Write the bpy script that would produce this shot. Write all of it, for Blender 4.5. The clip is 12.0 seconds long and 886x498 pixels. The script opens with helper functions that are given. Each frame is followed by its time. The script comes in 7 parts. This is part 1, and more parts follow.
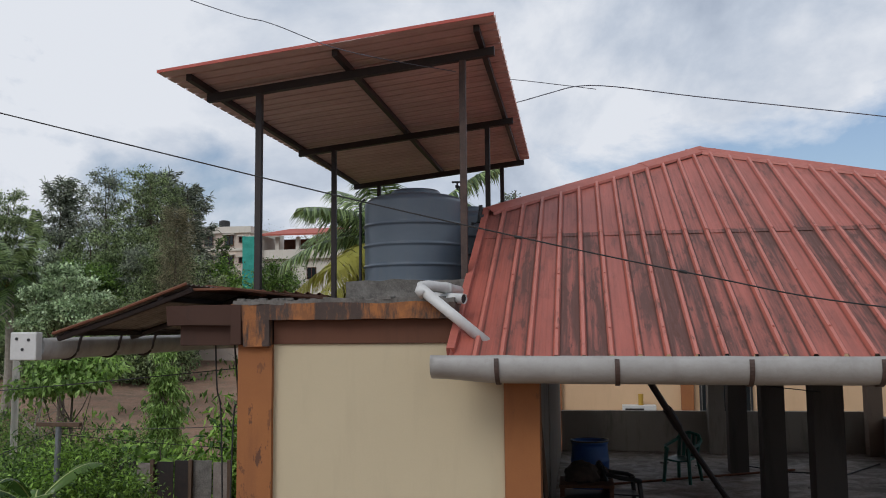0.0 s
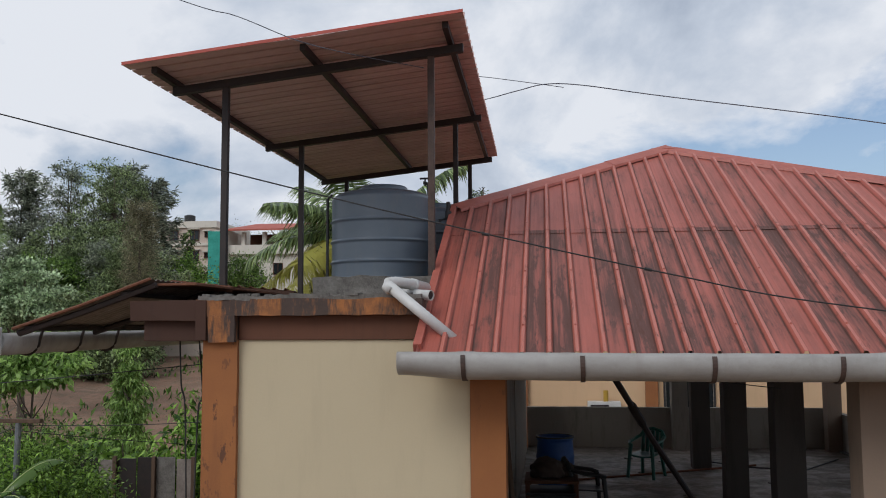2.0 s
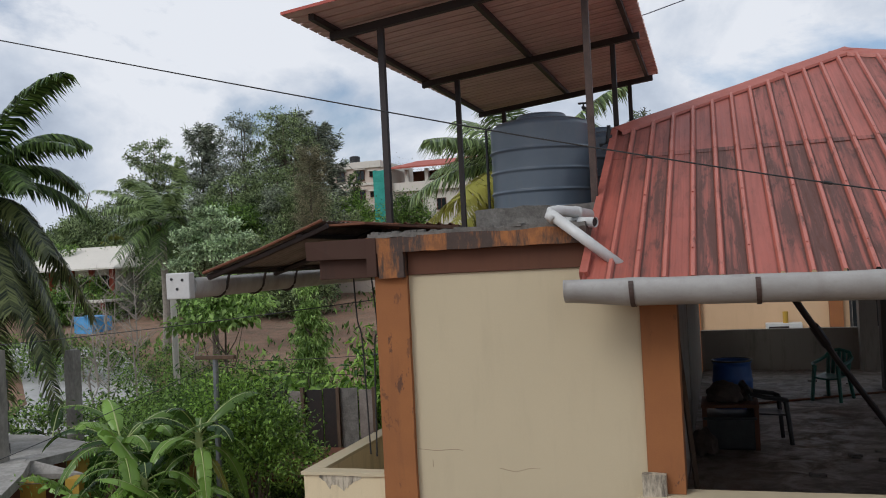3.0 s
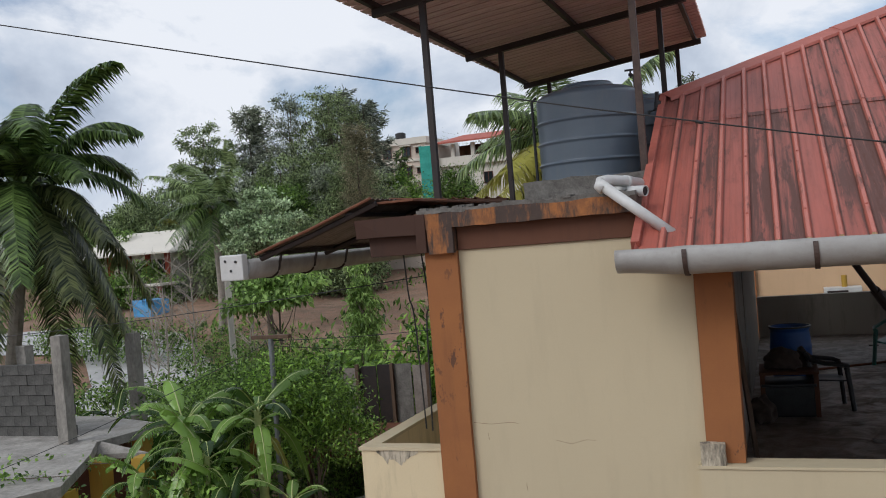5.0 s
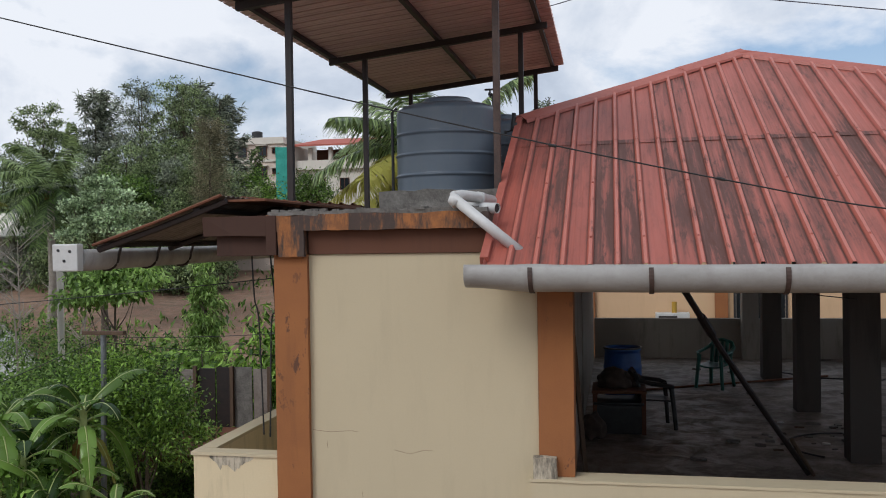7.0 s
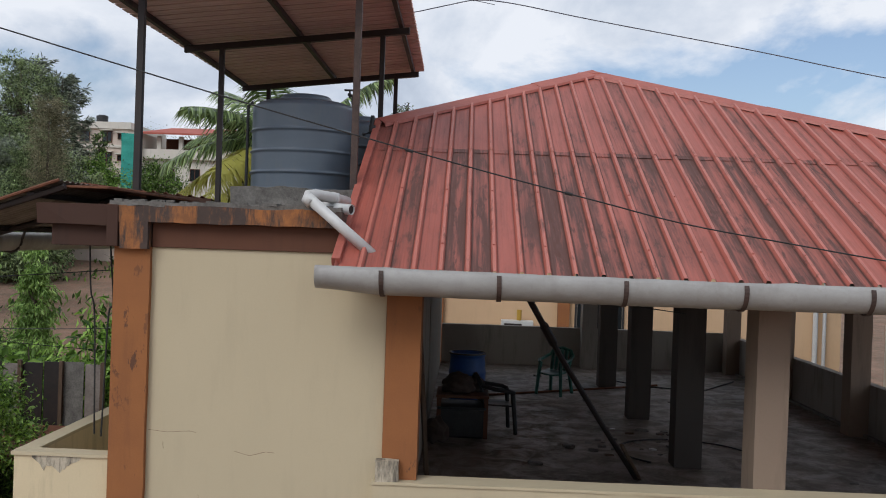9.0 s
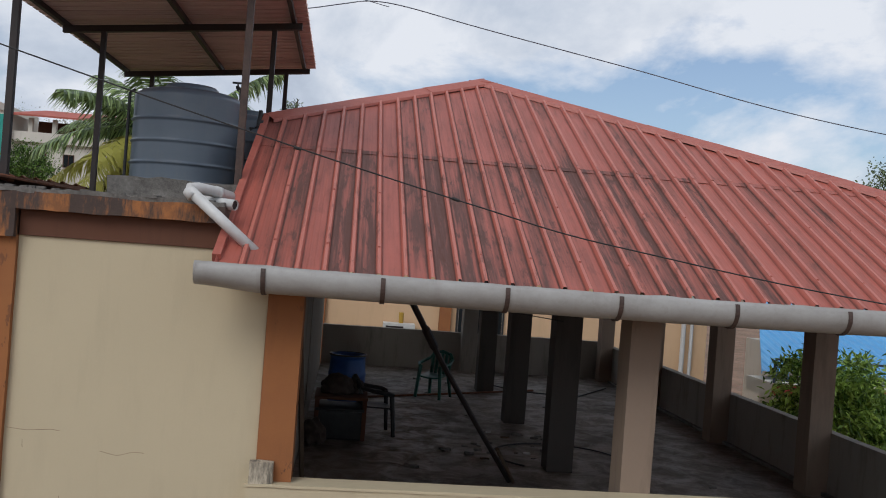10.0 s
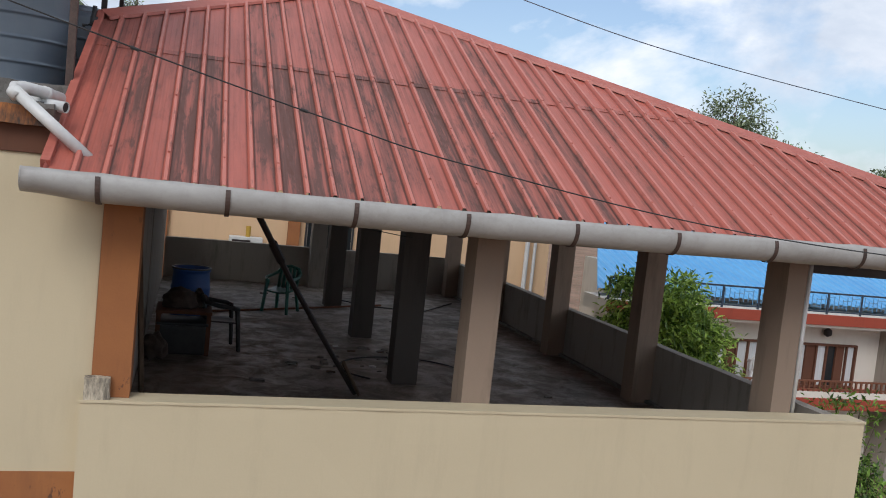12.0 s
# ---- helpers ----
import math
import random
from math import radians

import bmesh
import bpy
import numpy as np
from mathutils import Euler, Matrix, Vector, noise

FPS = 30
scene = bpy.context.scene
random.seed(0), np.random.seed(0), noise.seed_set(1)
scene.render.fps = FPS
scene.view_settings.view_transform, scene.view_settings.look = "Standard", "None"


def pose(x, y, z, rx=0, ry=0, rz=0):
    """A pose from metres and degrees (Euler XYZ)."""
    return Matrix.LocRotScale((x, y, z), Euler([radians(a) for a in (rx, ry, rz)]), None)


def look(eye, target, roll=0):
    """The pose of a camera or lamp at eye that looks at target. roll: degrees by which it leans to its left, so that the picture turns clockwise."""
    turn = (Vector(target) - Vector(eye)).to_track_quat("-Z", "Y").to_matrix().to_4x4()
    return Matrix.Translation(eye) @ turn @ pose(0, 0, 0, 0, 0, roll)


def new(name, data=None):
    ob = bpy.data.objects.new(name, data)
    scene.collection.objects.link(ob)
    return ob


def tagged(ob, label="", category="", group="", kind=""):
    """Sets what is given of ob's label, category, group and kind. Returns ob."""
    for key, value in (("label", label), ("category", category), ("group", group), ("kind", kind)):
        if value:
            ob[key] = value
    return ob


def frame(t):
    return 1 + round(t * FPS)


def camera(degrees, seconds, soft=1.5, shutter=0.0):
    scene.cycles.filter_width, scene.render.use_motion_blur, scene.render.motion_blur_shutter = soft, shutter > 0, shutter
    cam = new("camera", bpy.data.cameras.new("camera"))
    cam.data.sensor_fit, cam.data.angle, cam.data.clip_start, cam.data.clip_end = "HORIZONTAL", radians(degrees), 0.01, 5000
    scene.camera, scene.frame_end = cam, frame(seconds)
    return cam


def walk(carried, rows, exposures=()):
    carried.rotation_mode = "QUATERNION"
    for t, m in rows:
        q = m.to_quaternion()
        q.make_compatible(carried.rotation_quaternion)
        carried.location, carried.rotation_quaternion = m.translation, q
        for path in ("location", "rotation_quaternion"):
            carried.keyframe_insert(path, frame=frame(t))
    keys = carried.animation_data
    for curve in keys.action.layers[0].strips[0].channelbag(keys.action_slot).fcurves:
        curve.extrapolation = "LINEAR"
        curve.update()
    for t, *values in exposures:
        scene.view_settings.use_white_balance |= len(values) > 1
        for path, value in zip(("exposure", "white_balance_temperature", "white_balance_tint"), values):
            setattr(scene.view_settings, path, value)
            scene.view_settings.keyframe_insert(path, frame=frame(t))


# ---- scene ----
cam = camera(53.42, 12.0, 1.0)
PATH = [
    (0, (0.454, 0.699, 2.700), (0.1499, 2.6668, 2.8848), -0.53),
    (0.5, (0.455, 0.699, 2.697), (0.1780, 2.6714, 2.8822), -0.37),
    (1, (0.454, 0.698, 2.697), (0.1997, 2.6729, 2.8817), -0.31),
    (1.5, (0.455, 0.697, 2.700), (0.2327, 2.6763, 2.8846), -0.20),
    (2, (0.456, 0.697, 2.700), (0.2247, 2.6755, 2.8762), -0.33),
    (2.5, (0.457, 0.698, 2.702), (0.0437, 2.6508, 2.8190), -1.44),
    (3, (0.460, 0.696, 2.703), (-0.1372, 2.6048, 2.7312), -2.90),
    (3.2, (0.462, 0.692, 2.704), (-0.1870, 2.5838, 2.7147), -3.47),
    (4.8, (0.452, 0.702, 2.705), (-0.2622, 2.5703, 2.6837), -4.98),
    (5, (0.453, 0.703, 2.707), (-0.2521, 2.5739, 2.6845), -4.72),
    (5.5, (0.453, 0.705, 2.706), (-0.1658, 2.6068, 2.6807), -3.22),
    (6, (0.454, 0.708, 2.706), (-0.1062, 2.6281, 2.6807), -2.56),
    (6.5, (0.453, 0.713, 2.705), (-0.0313, 2.6531, 2.6850), -1.83),
    (7, (0.451, 0.718, 2.702), (0.0691, 2.6808, 2.6825), -0.87),
    (7.2, (0.447, 0.720, 2.699), (0.1119, 2.6918, 2.6788), -0.50),
    (9, (0.450, 0.719, 2.704), (0.4002, 2.7188, 2.6930), 1.97),
    (9.5, (0.447, 0.721, 2.706), (0.5085, 2.7198, 2.7011), 3.01),
    (10, (0.445, 0.720, 2.706), (0.6558, 2.7088, 2.7140), 4.28),
    (10.5, (0.443, 0.726, 2.709), (0.7551, 2.7015, 2.7255), 5.16),
    (11, (0.445, 0.732, 2.711), (0.9326, 2.6716, 2.7243), 5.76),
    (11.5, (0.454, 0.737, 2.706), (0.9796, 2.6650, 2.6217), 5.89),
    (12, (0.461, 0.742, 2.702), (1.0171, 2.6568, 2.5502), 5.93),
]
walk(cam, [(t, look(eye, target, roll)) for t, eye, target, roll in PATH],
     [(0, -0.08, 6180, 11), (3, -0.02, 6180, 11), (6.5, 0.10, 6150, 11), (9, 0.08, 6150, 11), (10.5, -0.07, 6150, 11), (11.2, 0.06, 6150, 11), (12, 0.31, 6150, 11)])

# ---- world and light ----
SUN_EL, SUN_AZ = radians(42), radians(213)   # azimuth from +y, clockwise
world = bpy.data.worlds.new("world")
scene.world = world
world.use_nodes = True
wn, wl = world.node_tree.nodes, world.node_tree.links
wn.clear()
w_out = wn.new("ShaderNodeOutputWorld")
w_bg = wn.new("ShaderNodeBackground")
w_sky = wn.new("ShaderNodeTexSky")
w_sky.sky_type, w_sky.sun_disc = "NISHITA", False
w_sky.sun_elevation, w_sky.sun_rotation = SUN_EL, SUN_AZ
w_sky.air_density, w_sky.dust_density = 1.0, 2.0
w_gain = wn.new("ShaderNodeVectorMath")
w_gain.operation = "SCALE"
w_gain.inputs["Scale"].default_value = 0.13
wl.new(w_sky.outputs["Color"], w_gain.inputs[0])
w_tc = wn.new("ShaderNodeTexCoord")
w_map = wn.new("ShaderNodeMapping")
w_map.inputs["Scale"].default_value = (1.0, 1.0, 1.45)
w_map.inputs["Location"].default_value = (3.1, 0.4, 0.2)
wl.new(w_tc.outputs["Generated"], w_map.inputs["Vector"])


def world_noise(scale, detail, rough, dist):
    n = wn.new("ShaderNodeTexNoise")
    n.inputs["Scale"].default_value, n.inputs["Detail"].default_value = scale, detail
    n.inputs["Roughness"].default_value, n.inputs["Distortion"].default_value = rough, dist
    wl.new(w_map.outputs["Vector"], n.inputs["Vector"])
    return n


def world_ramp(src, stops):
    r = wn.new("ShaderNodeValToRGB")
    els = r.color_ramp.elements
    while len(els) < len(stops):
        els.new(0.5)
    for e, (p, c) in zip(els, stops):
        e.position, e.color = p, (*c, 1)
    wl.new(src, r.inputs["Fac"])
    return r


cover = world_ramp(world_noise(2.6, 9, 0.58, 0.2).outputs["Fac"], [(0.39, (0.06, 0.06, 0.06)), (0.49, (1, 1, 1))])
shade = world_ramp(world_noise(2.9, 10, 0.57, 0.25).outputs["Fac"],
                   [(0.37, (0.46, 0.52, 0.61)), (0.465, (0.64, 0.695, 0.77)), (0.57, (0.91, 0.925, 0.945))])
w_mix = wn.new("ShaderNodeMix")
w_mix.data_type = "RGBA"
wl.new(cover.outputs["Color"], w_mix.inputs["Factor"])
wl.new(w_gain.outputs["Vector"], w_mix.inputs["A"])
wl.new(shade.outputs["Color"], w_mix.inputs["B"])
wl.new(w_mix.outputs["Result"], w_bg.inputs["Color"])
w_bg.inputs["Strength"].default_value = 0.89
wl.new(w_bg.outputs["Background"], w_out.inputs["Surface"])

sun = new("sun", bpy.data.lights.new("sun", "SUN"))
sun.data.energy, sun.data.angle, sun.data.color = 1.4, radians(30), (1.0, 0.97, 0.92)
sun_way = Vector((math.sin(SUN_AZ) * math.cos(SUN_EL), math.cos(SUN_AZ) * math.cos(SUN_EL), math.sin(SUN_EL)))
sun.matrix_world = look(sun_way * 60, (0, 0, 0))

# ---- materials ----


class Nodes:
    """A small builder for node materials."""

    def __init__(self, name, rough=0.8, metal=0.0, spec=0.5):
        self.m = bpy.data.materials.new(name)
        self.m.use_nodes = True
        self.n, self.l = self.m.node_tree.nodes, self.m.node_tree.links
        self.b = self.n["Principled BSDF"]
        self.b.inputs["Roughness"].default_value = rough
        self.b.inputs["Metallic"].default_value = metal
        self.b.inputs["Specular IOR Level"].default_value = spec
        self.tc = self.n.new("ShaderNodeTexCoord")

    def noise(self, scale, detail=5, rough=0.6, stretch=(1, 1, 1), dist=0.0, off=(0, 0, 0)):
        mp = self.n.new("ShaderNodeMapping")
        mp.inputs["Scale"].default_value = stretch
        mp.inputs["Location"].default_value = off
        self.l.new(self.tc.outputs["Object"], mp.inputs["Vector"])
        t = self.n.new("ShaderNodeTexNoise")
        t.inputs["Scale"].default_value, t.inputs["Detail"].default_value = scale, detail
        t.inputs["Roughness"].default_value, t.inputs["Distortion"].default_value = rough, dist
        self.l.new(mp.outputs["Vector"], t.inputs["Vector"])
        return t.outputs["Fac"]

    def ramp(self, src, a, b, ca=(0, 0, 0), cb=(1, 1, 1)):
        r = self.n.new("ShaderNodeValToRGB")
        e = r.color_ramp.elements
        e[0].position, e[1].position = a, b
        e[0].color, e[1].color = (*ca, 1), (*cb, 1)
        self.l.new(src, r.inputs["Fac"])
        return r.outputs["Color"]

    def mix(self, fac, a, b, mode="MIX"):
        x = self.n.new("ShaderNodeMix")
        x.data_type, x.blend_type = "RGBA", mode
        for key, v in (("Factor", fac), ("A", a), ("B", b)):
            if isinstance(v, tuple):
                x.inputs[key].default_value = (*v, 1)
            elif isinstance(v, (int, float)):
                x.inputs[key].default_value = v
            else:
                self.l.new(v, x.inputs[key])
        return x.outputs["Result"]

    def math(self, op, a, b=0.0):
        x = self.n.new("ShaderNodeMath")
        x.operation = op
        for i, v in enumerate((a, b)):
            if isinstance(v, (int, float)):
                x.inputs[i].default_value = v
            else:
                self.l.new(v, x.inputs[i])
        return x.outputs["Value"]

    def axis(self, k):
        s = self.n.new("ShaderNodeSeparateXYZ")
        self.l.new(self.tc.outputs["Object"], s.inputs["Vector"])
        return s.outputs[k]

    def random(self):
        return self.n.new("ShaderNodeObjectInfo").outputs["Random"]

    def island(self):
        return self.n.new("ShaderNodeNewGeometry").outputs["Random Per Island"]

    def color(self, src):
        self.l.new(src, self.b.inputs["Base Color"])
        return self

    def bump(self, src, strength=0.3, dist=0.01):
        x = self.n.new("ShaderNodeBump")
        x.inputs["Strength"].default_value, x.inputs["Distance"].default_value = strength, dist
        self.l.new(src, x.inputs["Height"])
        self.l.new(x.outputs["Normal"], self.b.inputs["Normal"])
        return self

    def roughness(self, src, lo, hi):
        mr = self.n.new("ShaderNodeMapRange")
        mr.inputs["To Min"].default_value, mr.inputs["To Max"].default_value = lo, hi
        self.l.new(src, mr.inputs["Value"])
        self.l.new(mr.outputs["Result"], self.b.inputs["Roughness"])
        return self


def plaster(name, base, dirt, amount=0.5, streak=(2.2, 2.2, 0.35), rough=0.85, grain=60):
    k = Nodes(name, rough)
    big = k.ramp(k.noise(0.9, 6, 0.65), 0.35, 0.7)
    run = k.ramp(k.noise(2.4, 7, 0.65, streak), 0.52, 0.78)
    fine = k.noise(grain, 3, 0.6)
    c = k.mix(k.math("MULTIPLY", big, 0.35), base, tuple(v * 0.86 for v in base))
    c = k.mix(k.math("MULTIPLY", run, amount), c, dirt)
    c = k.mix(k.math("MULTIPLY", fine, 0.10), c, dirt)
    k.color(c)
    return k.bump(fine, 0.18, 0.004).m


def speckled(name, a, b, scale, rough=0.85, bump=0.25, dist=0.006, metal=0.0, stretch=(1, 1, 1)):
    k = Nodes(name, rough, metal)
    n1, n2 = k.noise(scale, 7, 0.65, stretch), k.noise(scale * 7, 4, 0.6, stretch)
    f = k.ramp(k.mix(0.35, n1, n2), 0.34, 0.66)
    k.color(k.mix(f, a, b))
    return k.bump(n2, bump, dist).m


def foliage(name, dark, light, rough=0.5, trans=0.3, whole=False):
    """Leaf colour, varied leaf by leaf, or object by object where a leaf is an object."""
    k = Nodes(name, rough, 0.0, 0.4)
    f = k.random() if whole else k.island()
    big = k.ramp(k.noise(0.55, 3, 0.5), 0.35, 0.65)
    c = k.mix(k.ramp(f, 0.15, 0.95), tuple(v * 0.5 for v in dark), tuple(v * 1.5 for v in light))
    c = k.mix(k.math("MULTIPLY", big, 0.35), c, tuple(v * 0.55 for v in dark))
    k.color(c)
    t = k.n.new("ShaderNodeBsdfTranslucent")
    k.l.new(c, t.inputs["Color"])
    mx = k.n.new("ShaderNodeMixShader")
    mx.inputs["Fac"].default_value = trans
    k.l.new(k.b.outputs["BSDF"], mx.inputs[1])
    k.l.new(t.outputs["BSDF"], mx.inputs[2])
    k.l.new(mx.outputs["Shader"], k.n["Material Output"].inputs["Surface"])
    return k.m


def peeling_ochre():
    """Ochre paint, faded in patches, with small brown scars where it has come off."""
    k = Nodes("ochre_paint", 0.85)
    big = k.ramp(k.noise(1.1, 6, 0.65), 0.35, 0.68)
    run = k.ramp(k.noise(2.4, 7, 0.65, (2.2, 2.2, 0.35)), 0.50, 0.76)
    scar = k.ramp(k.noise(9.0, 6, 0.7, (1, 1, 0.45)), 0.60, 0.635)
    where = k.ramp(k.noise(1.3, 3, 0.5, (1, 1, 1), 0.0, (4.0, 1.0, 2.0)), 0.45, 0.60)
    fine = k.noise(60, 3, 0.6)
    c = k.mix(big, (0.33, 0.128, 0.040), (0.26, 0.098, 0.034))
    c = k.mix(k.math("MULTIPLY", run, 0.45), c, (0.12, 0.052, 0.026))
    c = k.mix(k.math("MULTIPLY", k.math("MULTIPLY", scar, where), 0.85), c, (0.085, 0.040, 0.026))
    k.color(k.mix(k.math("MULTIPLY", fine, 0.12), c, (0.10, 0.045, 0.022)))
    return k.bump(k.math("SUBTRACT", fine, k.math("MULTIPLY", scar, where)), 0.25, 0.005).m


CREAM = plaster("cream_paint", (0.54, 0.458, 0.305), (0.33, 0.275, 0.185), 0.22)
OCHRE = peeling_ochre()
# base lighter than CREAM, so the shaded balcony side looks lit; stains on top
CREAM_STAINED = plaster("cream_paint_stained", (0.70, 0.58, 0.37), (0.10, 0.085, 0.065), 0.4)
BROWN = plaster("brown_paint", (0.115, 0.045, 0.023), (0.045, 0.022, 0.014), 0.5)
SOOTY = plaster("weathered_brown_paint", (0.058, 0.025, 0.015), (0.016, 0.011, 0.009), 0.9)
GREY_PLASTER = plaster("grey_plaster", (0.29, 0.262, 0.222), (0.07, 0.06, 0.05), 0.7)
# COLUMN_MAT darkened: the shade under the roof is held in this colour
SHADED_COLUMN = plaster("shaded_column_plaster", (0.075, 0.064, 0.055), (0.030, 0.025, 0.022), 0.7)
COLUMN_MAT = plaster("column_plaster", (0.25, 0.185, 0.135), (0.11, 0.08, 0.06), 0.7)
BEIGE = plaster("beige_paint", (0.62, 0.42, 0.25), (0.4, 0.27, 0.16), 0.25)
WHITE_WALL = plaster("white_wall", (0.66, 0.62, 0.54), (0.35, 0.3, 0.25), 0.3)
PINK_WALL = plaster("pale_pink_wall", (0.60, 0.50, 0.42), (0.3, 0.25, 0.2), 0.3)
RED_TRIM = plaster("red_trim", (0.30, 0.052, 0.026), (0.12, 0.03, 0.02), 0.35)
CONCRETE = speckled("concrete", (0.07, 0.064, 0.056), (0.21, 0.197, 0.178), 5, 0.92, 0.6, 0.015)
PALE_CONCRETE = speckled("pale_concrete", (0.13, 0.12, 0.105), (0.33, 0.305, 0.27), 3, 0.92, 0.5, 0.012, 0, (1, 1, 0.5))
DARK_STEEL = speckled("dark_painted_steel", (0.010, 0.008, 0.008), (0.028, 0.016, 0.013), 9, 0.55, 0.15, 0.002)
POST_BROWN = speckled("dull_brown_steel", (0.03, 0.018, 0.014), (0.085, 0.05, 0.038), 10, 0.65, 0.15, 0.002)
EDGE_RED = speckled("bright_red_edge", (0.36, 0.05, 0.03), (0.46, 0.08, 0.05), 9, 0.5, 0.05, 0.002)
RUST = speckled("rusted_steel", (0.09, 0.032, 0.016), (0.20, 0.075, 0.035), 14, 0.8, 0.2, 0.002)
WHITE_PVC = speckled("white_pvc", (0.50, 0.50, 0.48), (0.60, 0.60, 0.58), 5, 0.42, 0.05, 0.002)
BLACK_PLASTIC = speckled("black_plastic", (0.012, 0.012, 0.013), (0.03, 0.03, 0.03), 8, 0.5, 0.05, 0.002)
BLUE_PLASTIC = speckled("blue_plastic", (0.012, 0.06, 0.22), (0.02, 0.085, 0.29), 5, 0.45, 0.05, 0.002)
GREEN_PLASTIC = speckled("green_plastic", (0.010, 0.085, 0.062), (0.018, 0.13, 0.095), 5, 0.4, 0.05, 0.002)
WOOD = speckled("weathered_wood", (0.05, 0.03, 0.018), (0.13, 0.08, 0.05), 6, 0.85, 0.3, 0.004, 0, (1, 1, 0.15))
WIRE = speckled("cable", (0.012, 0.012, 0.013), (0.03, 0.03, 0.03), 20, 0.6, 0.0, 0.001)
BARK = speckled("bark", (0.07, 0.052, 0.038), (0.17, 0.135, 0.105), 6, 0.95, 0.6, 0.02, 0, (1, 1, 0.4))
PALE_BARK = speckled("pale_bark", (0.20, 0.17, 0.14), (0.36, 0.32, 0.27), 6, 0.95, 0.5, 0.02)
DARK_GLASS = Nodes("dark_glass", 0.08, 0.0, 0.5)
DARK_GLASS.b.inputs["Base Color"].default_value = (0.018, 0.022, 0.025, 1)
DARK_GLASS = DARK_GLASS.m
CURTAIN = speckled("pale_curtain", (0.42, 0.44, 0.44), (0.6, 0.62, 0.62), 4, 0.9, 0.1, 0.01, 0, (6, 1, 0.2))
GREEN_NET = speckled("green_shade_net", (0.02, 0.24, 0.19), (0.05, 0.36, 0.29), 1.2, 0.8, 0.2, 0.02)
YELLOW = plaster("yellow_paint", (0.42, 0.26, 0.035), (0.2, 0.12, 0.03), 0.4)
CAR_WHITE = Nodes("white_car_paint", 0.25, 0.0, 0.5)
CAR_WHITE.b.inputs["Base Color"].default_value = (0.72, 0.73, 0.74, 1)
CAR_WHITE.b.inputs["Coat Weight"].default_value = 0.6
CAR_WHITE = CAR_WHITE.m

# far trees: the haze of distance is mixed into these greyed leaf colours
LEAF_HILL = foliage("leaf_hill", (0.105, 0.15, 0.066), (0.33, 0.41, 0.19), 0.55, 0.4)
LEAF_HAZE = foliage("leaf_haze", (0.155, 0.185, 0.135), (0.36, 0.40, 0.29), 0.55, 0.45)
LEAF_MID = foliage("leaf_mid", (0.055, 0.125, 0.022), (0.20, 0.32, 0.065), 0.5, 0.30)
LEAF_LIME = foliage("leaf_lime", (0.22, 0.38, 0.08), (0.40, 0.56, 0.17), 0.4, 0.4)
LEAF_BRIGHT = foliage("leaf_bright", (0.08, 0.185, 0.026), (0.28, 0.44, 0.08), 0.42, 0.32)
LEAF_MANGO = foliage("mango_leaf", (0.14, 0.28, 0.04), (0.42, 0.56, 0.12), 0.38, 0.4)
LEAF_DARK = foliage("leaf_dark", (0.05, 0.085, 0.03), (0.16, 0.23, 0.075), 0.5, 0.4)
LEAF_GREY = foliage("leaf_grey_green", (0.11, 0.15, 0.075), (0.27, 0.32, 0.18), 0.5, 0.5)
LEAF_PALE = foliage("leaf_pale", (0.24, 0.35, 0.17), (0.56, 0.68, 0.42), 0.5, 0.3)
LEAF_PALM = foliage("palm_leaf", (0.04, 0.085, 0.02), (0.15, 0.23, 0.06), 0.3, 0.3)
LEAF_PALM_OLD = foliage("palm_leaf_old", (0.035, 0.06, 0.02), (0.14, 0.16, 0.055), 0.35, 0.3)
LEAF_PALM_FRESH = foliage("palm_leaf_fresh", (0.12, 0.19, 0.065), (0.32, 0.42, 0.17), 0.35, 0.35)
RIB_PALE = speckled("pale_leaf_rib", (0.30, 0.36, 0.12), (0.42, 0.48, 0.18), 8, 0.5, 0.1, 0.003)
LEAF_YELLOW = foliage("palm_leaf_yellow", (0.22, 0.22, 0.04), (0.44, 0.42, 0.09), 0.5, 0.3, True)
LEAF_DRY = foliage("dry_leaf", (0.13, 0.07, 0.02), (0.30, 0.17, 0.05), 0.6, 0.3, True)
LEAF_BANANA = foliage("banana_leaf", (0.06, 0.135, 0.026), (0.18, 0.30, 0.06), 0.26, 0.35, True)


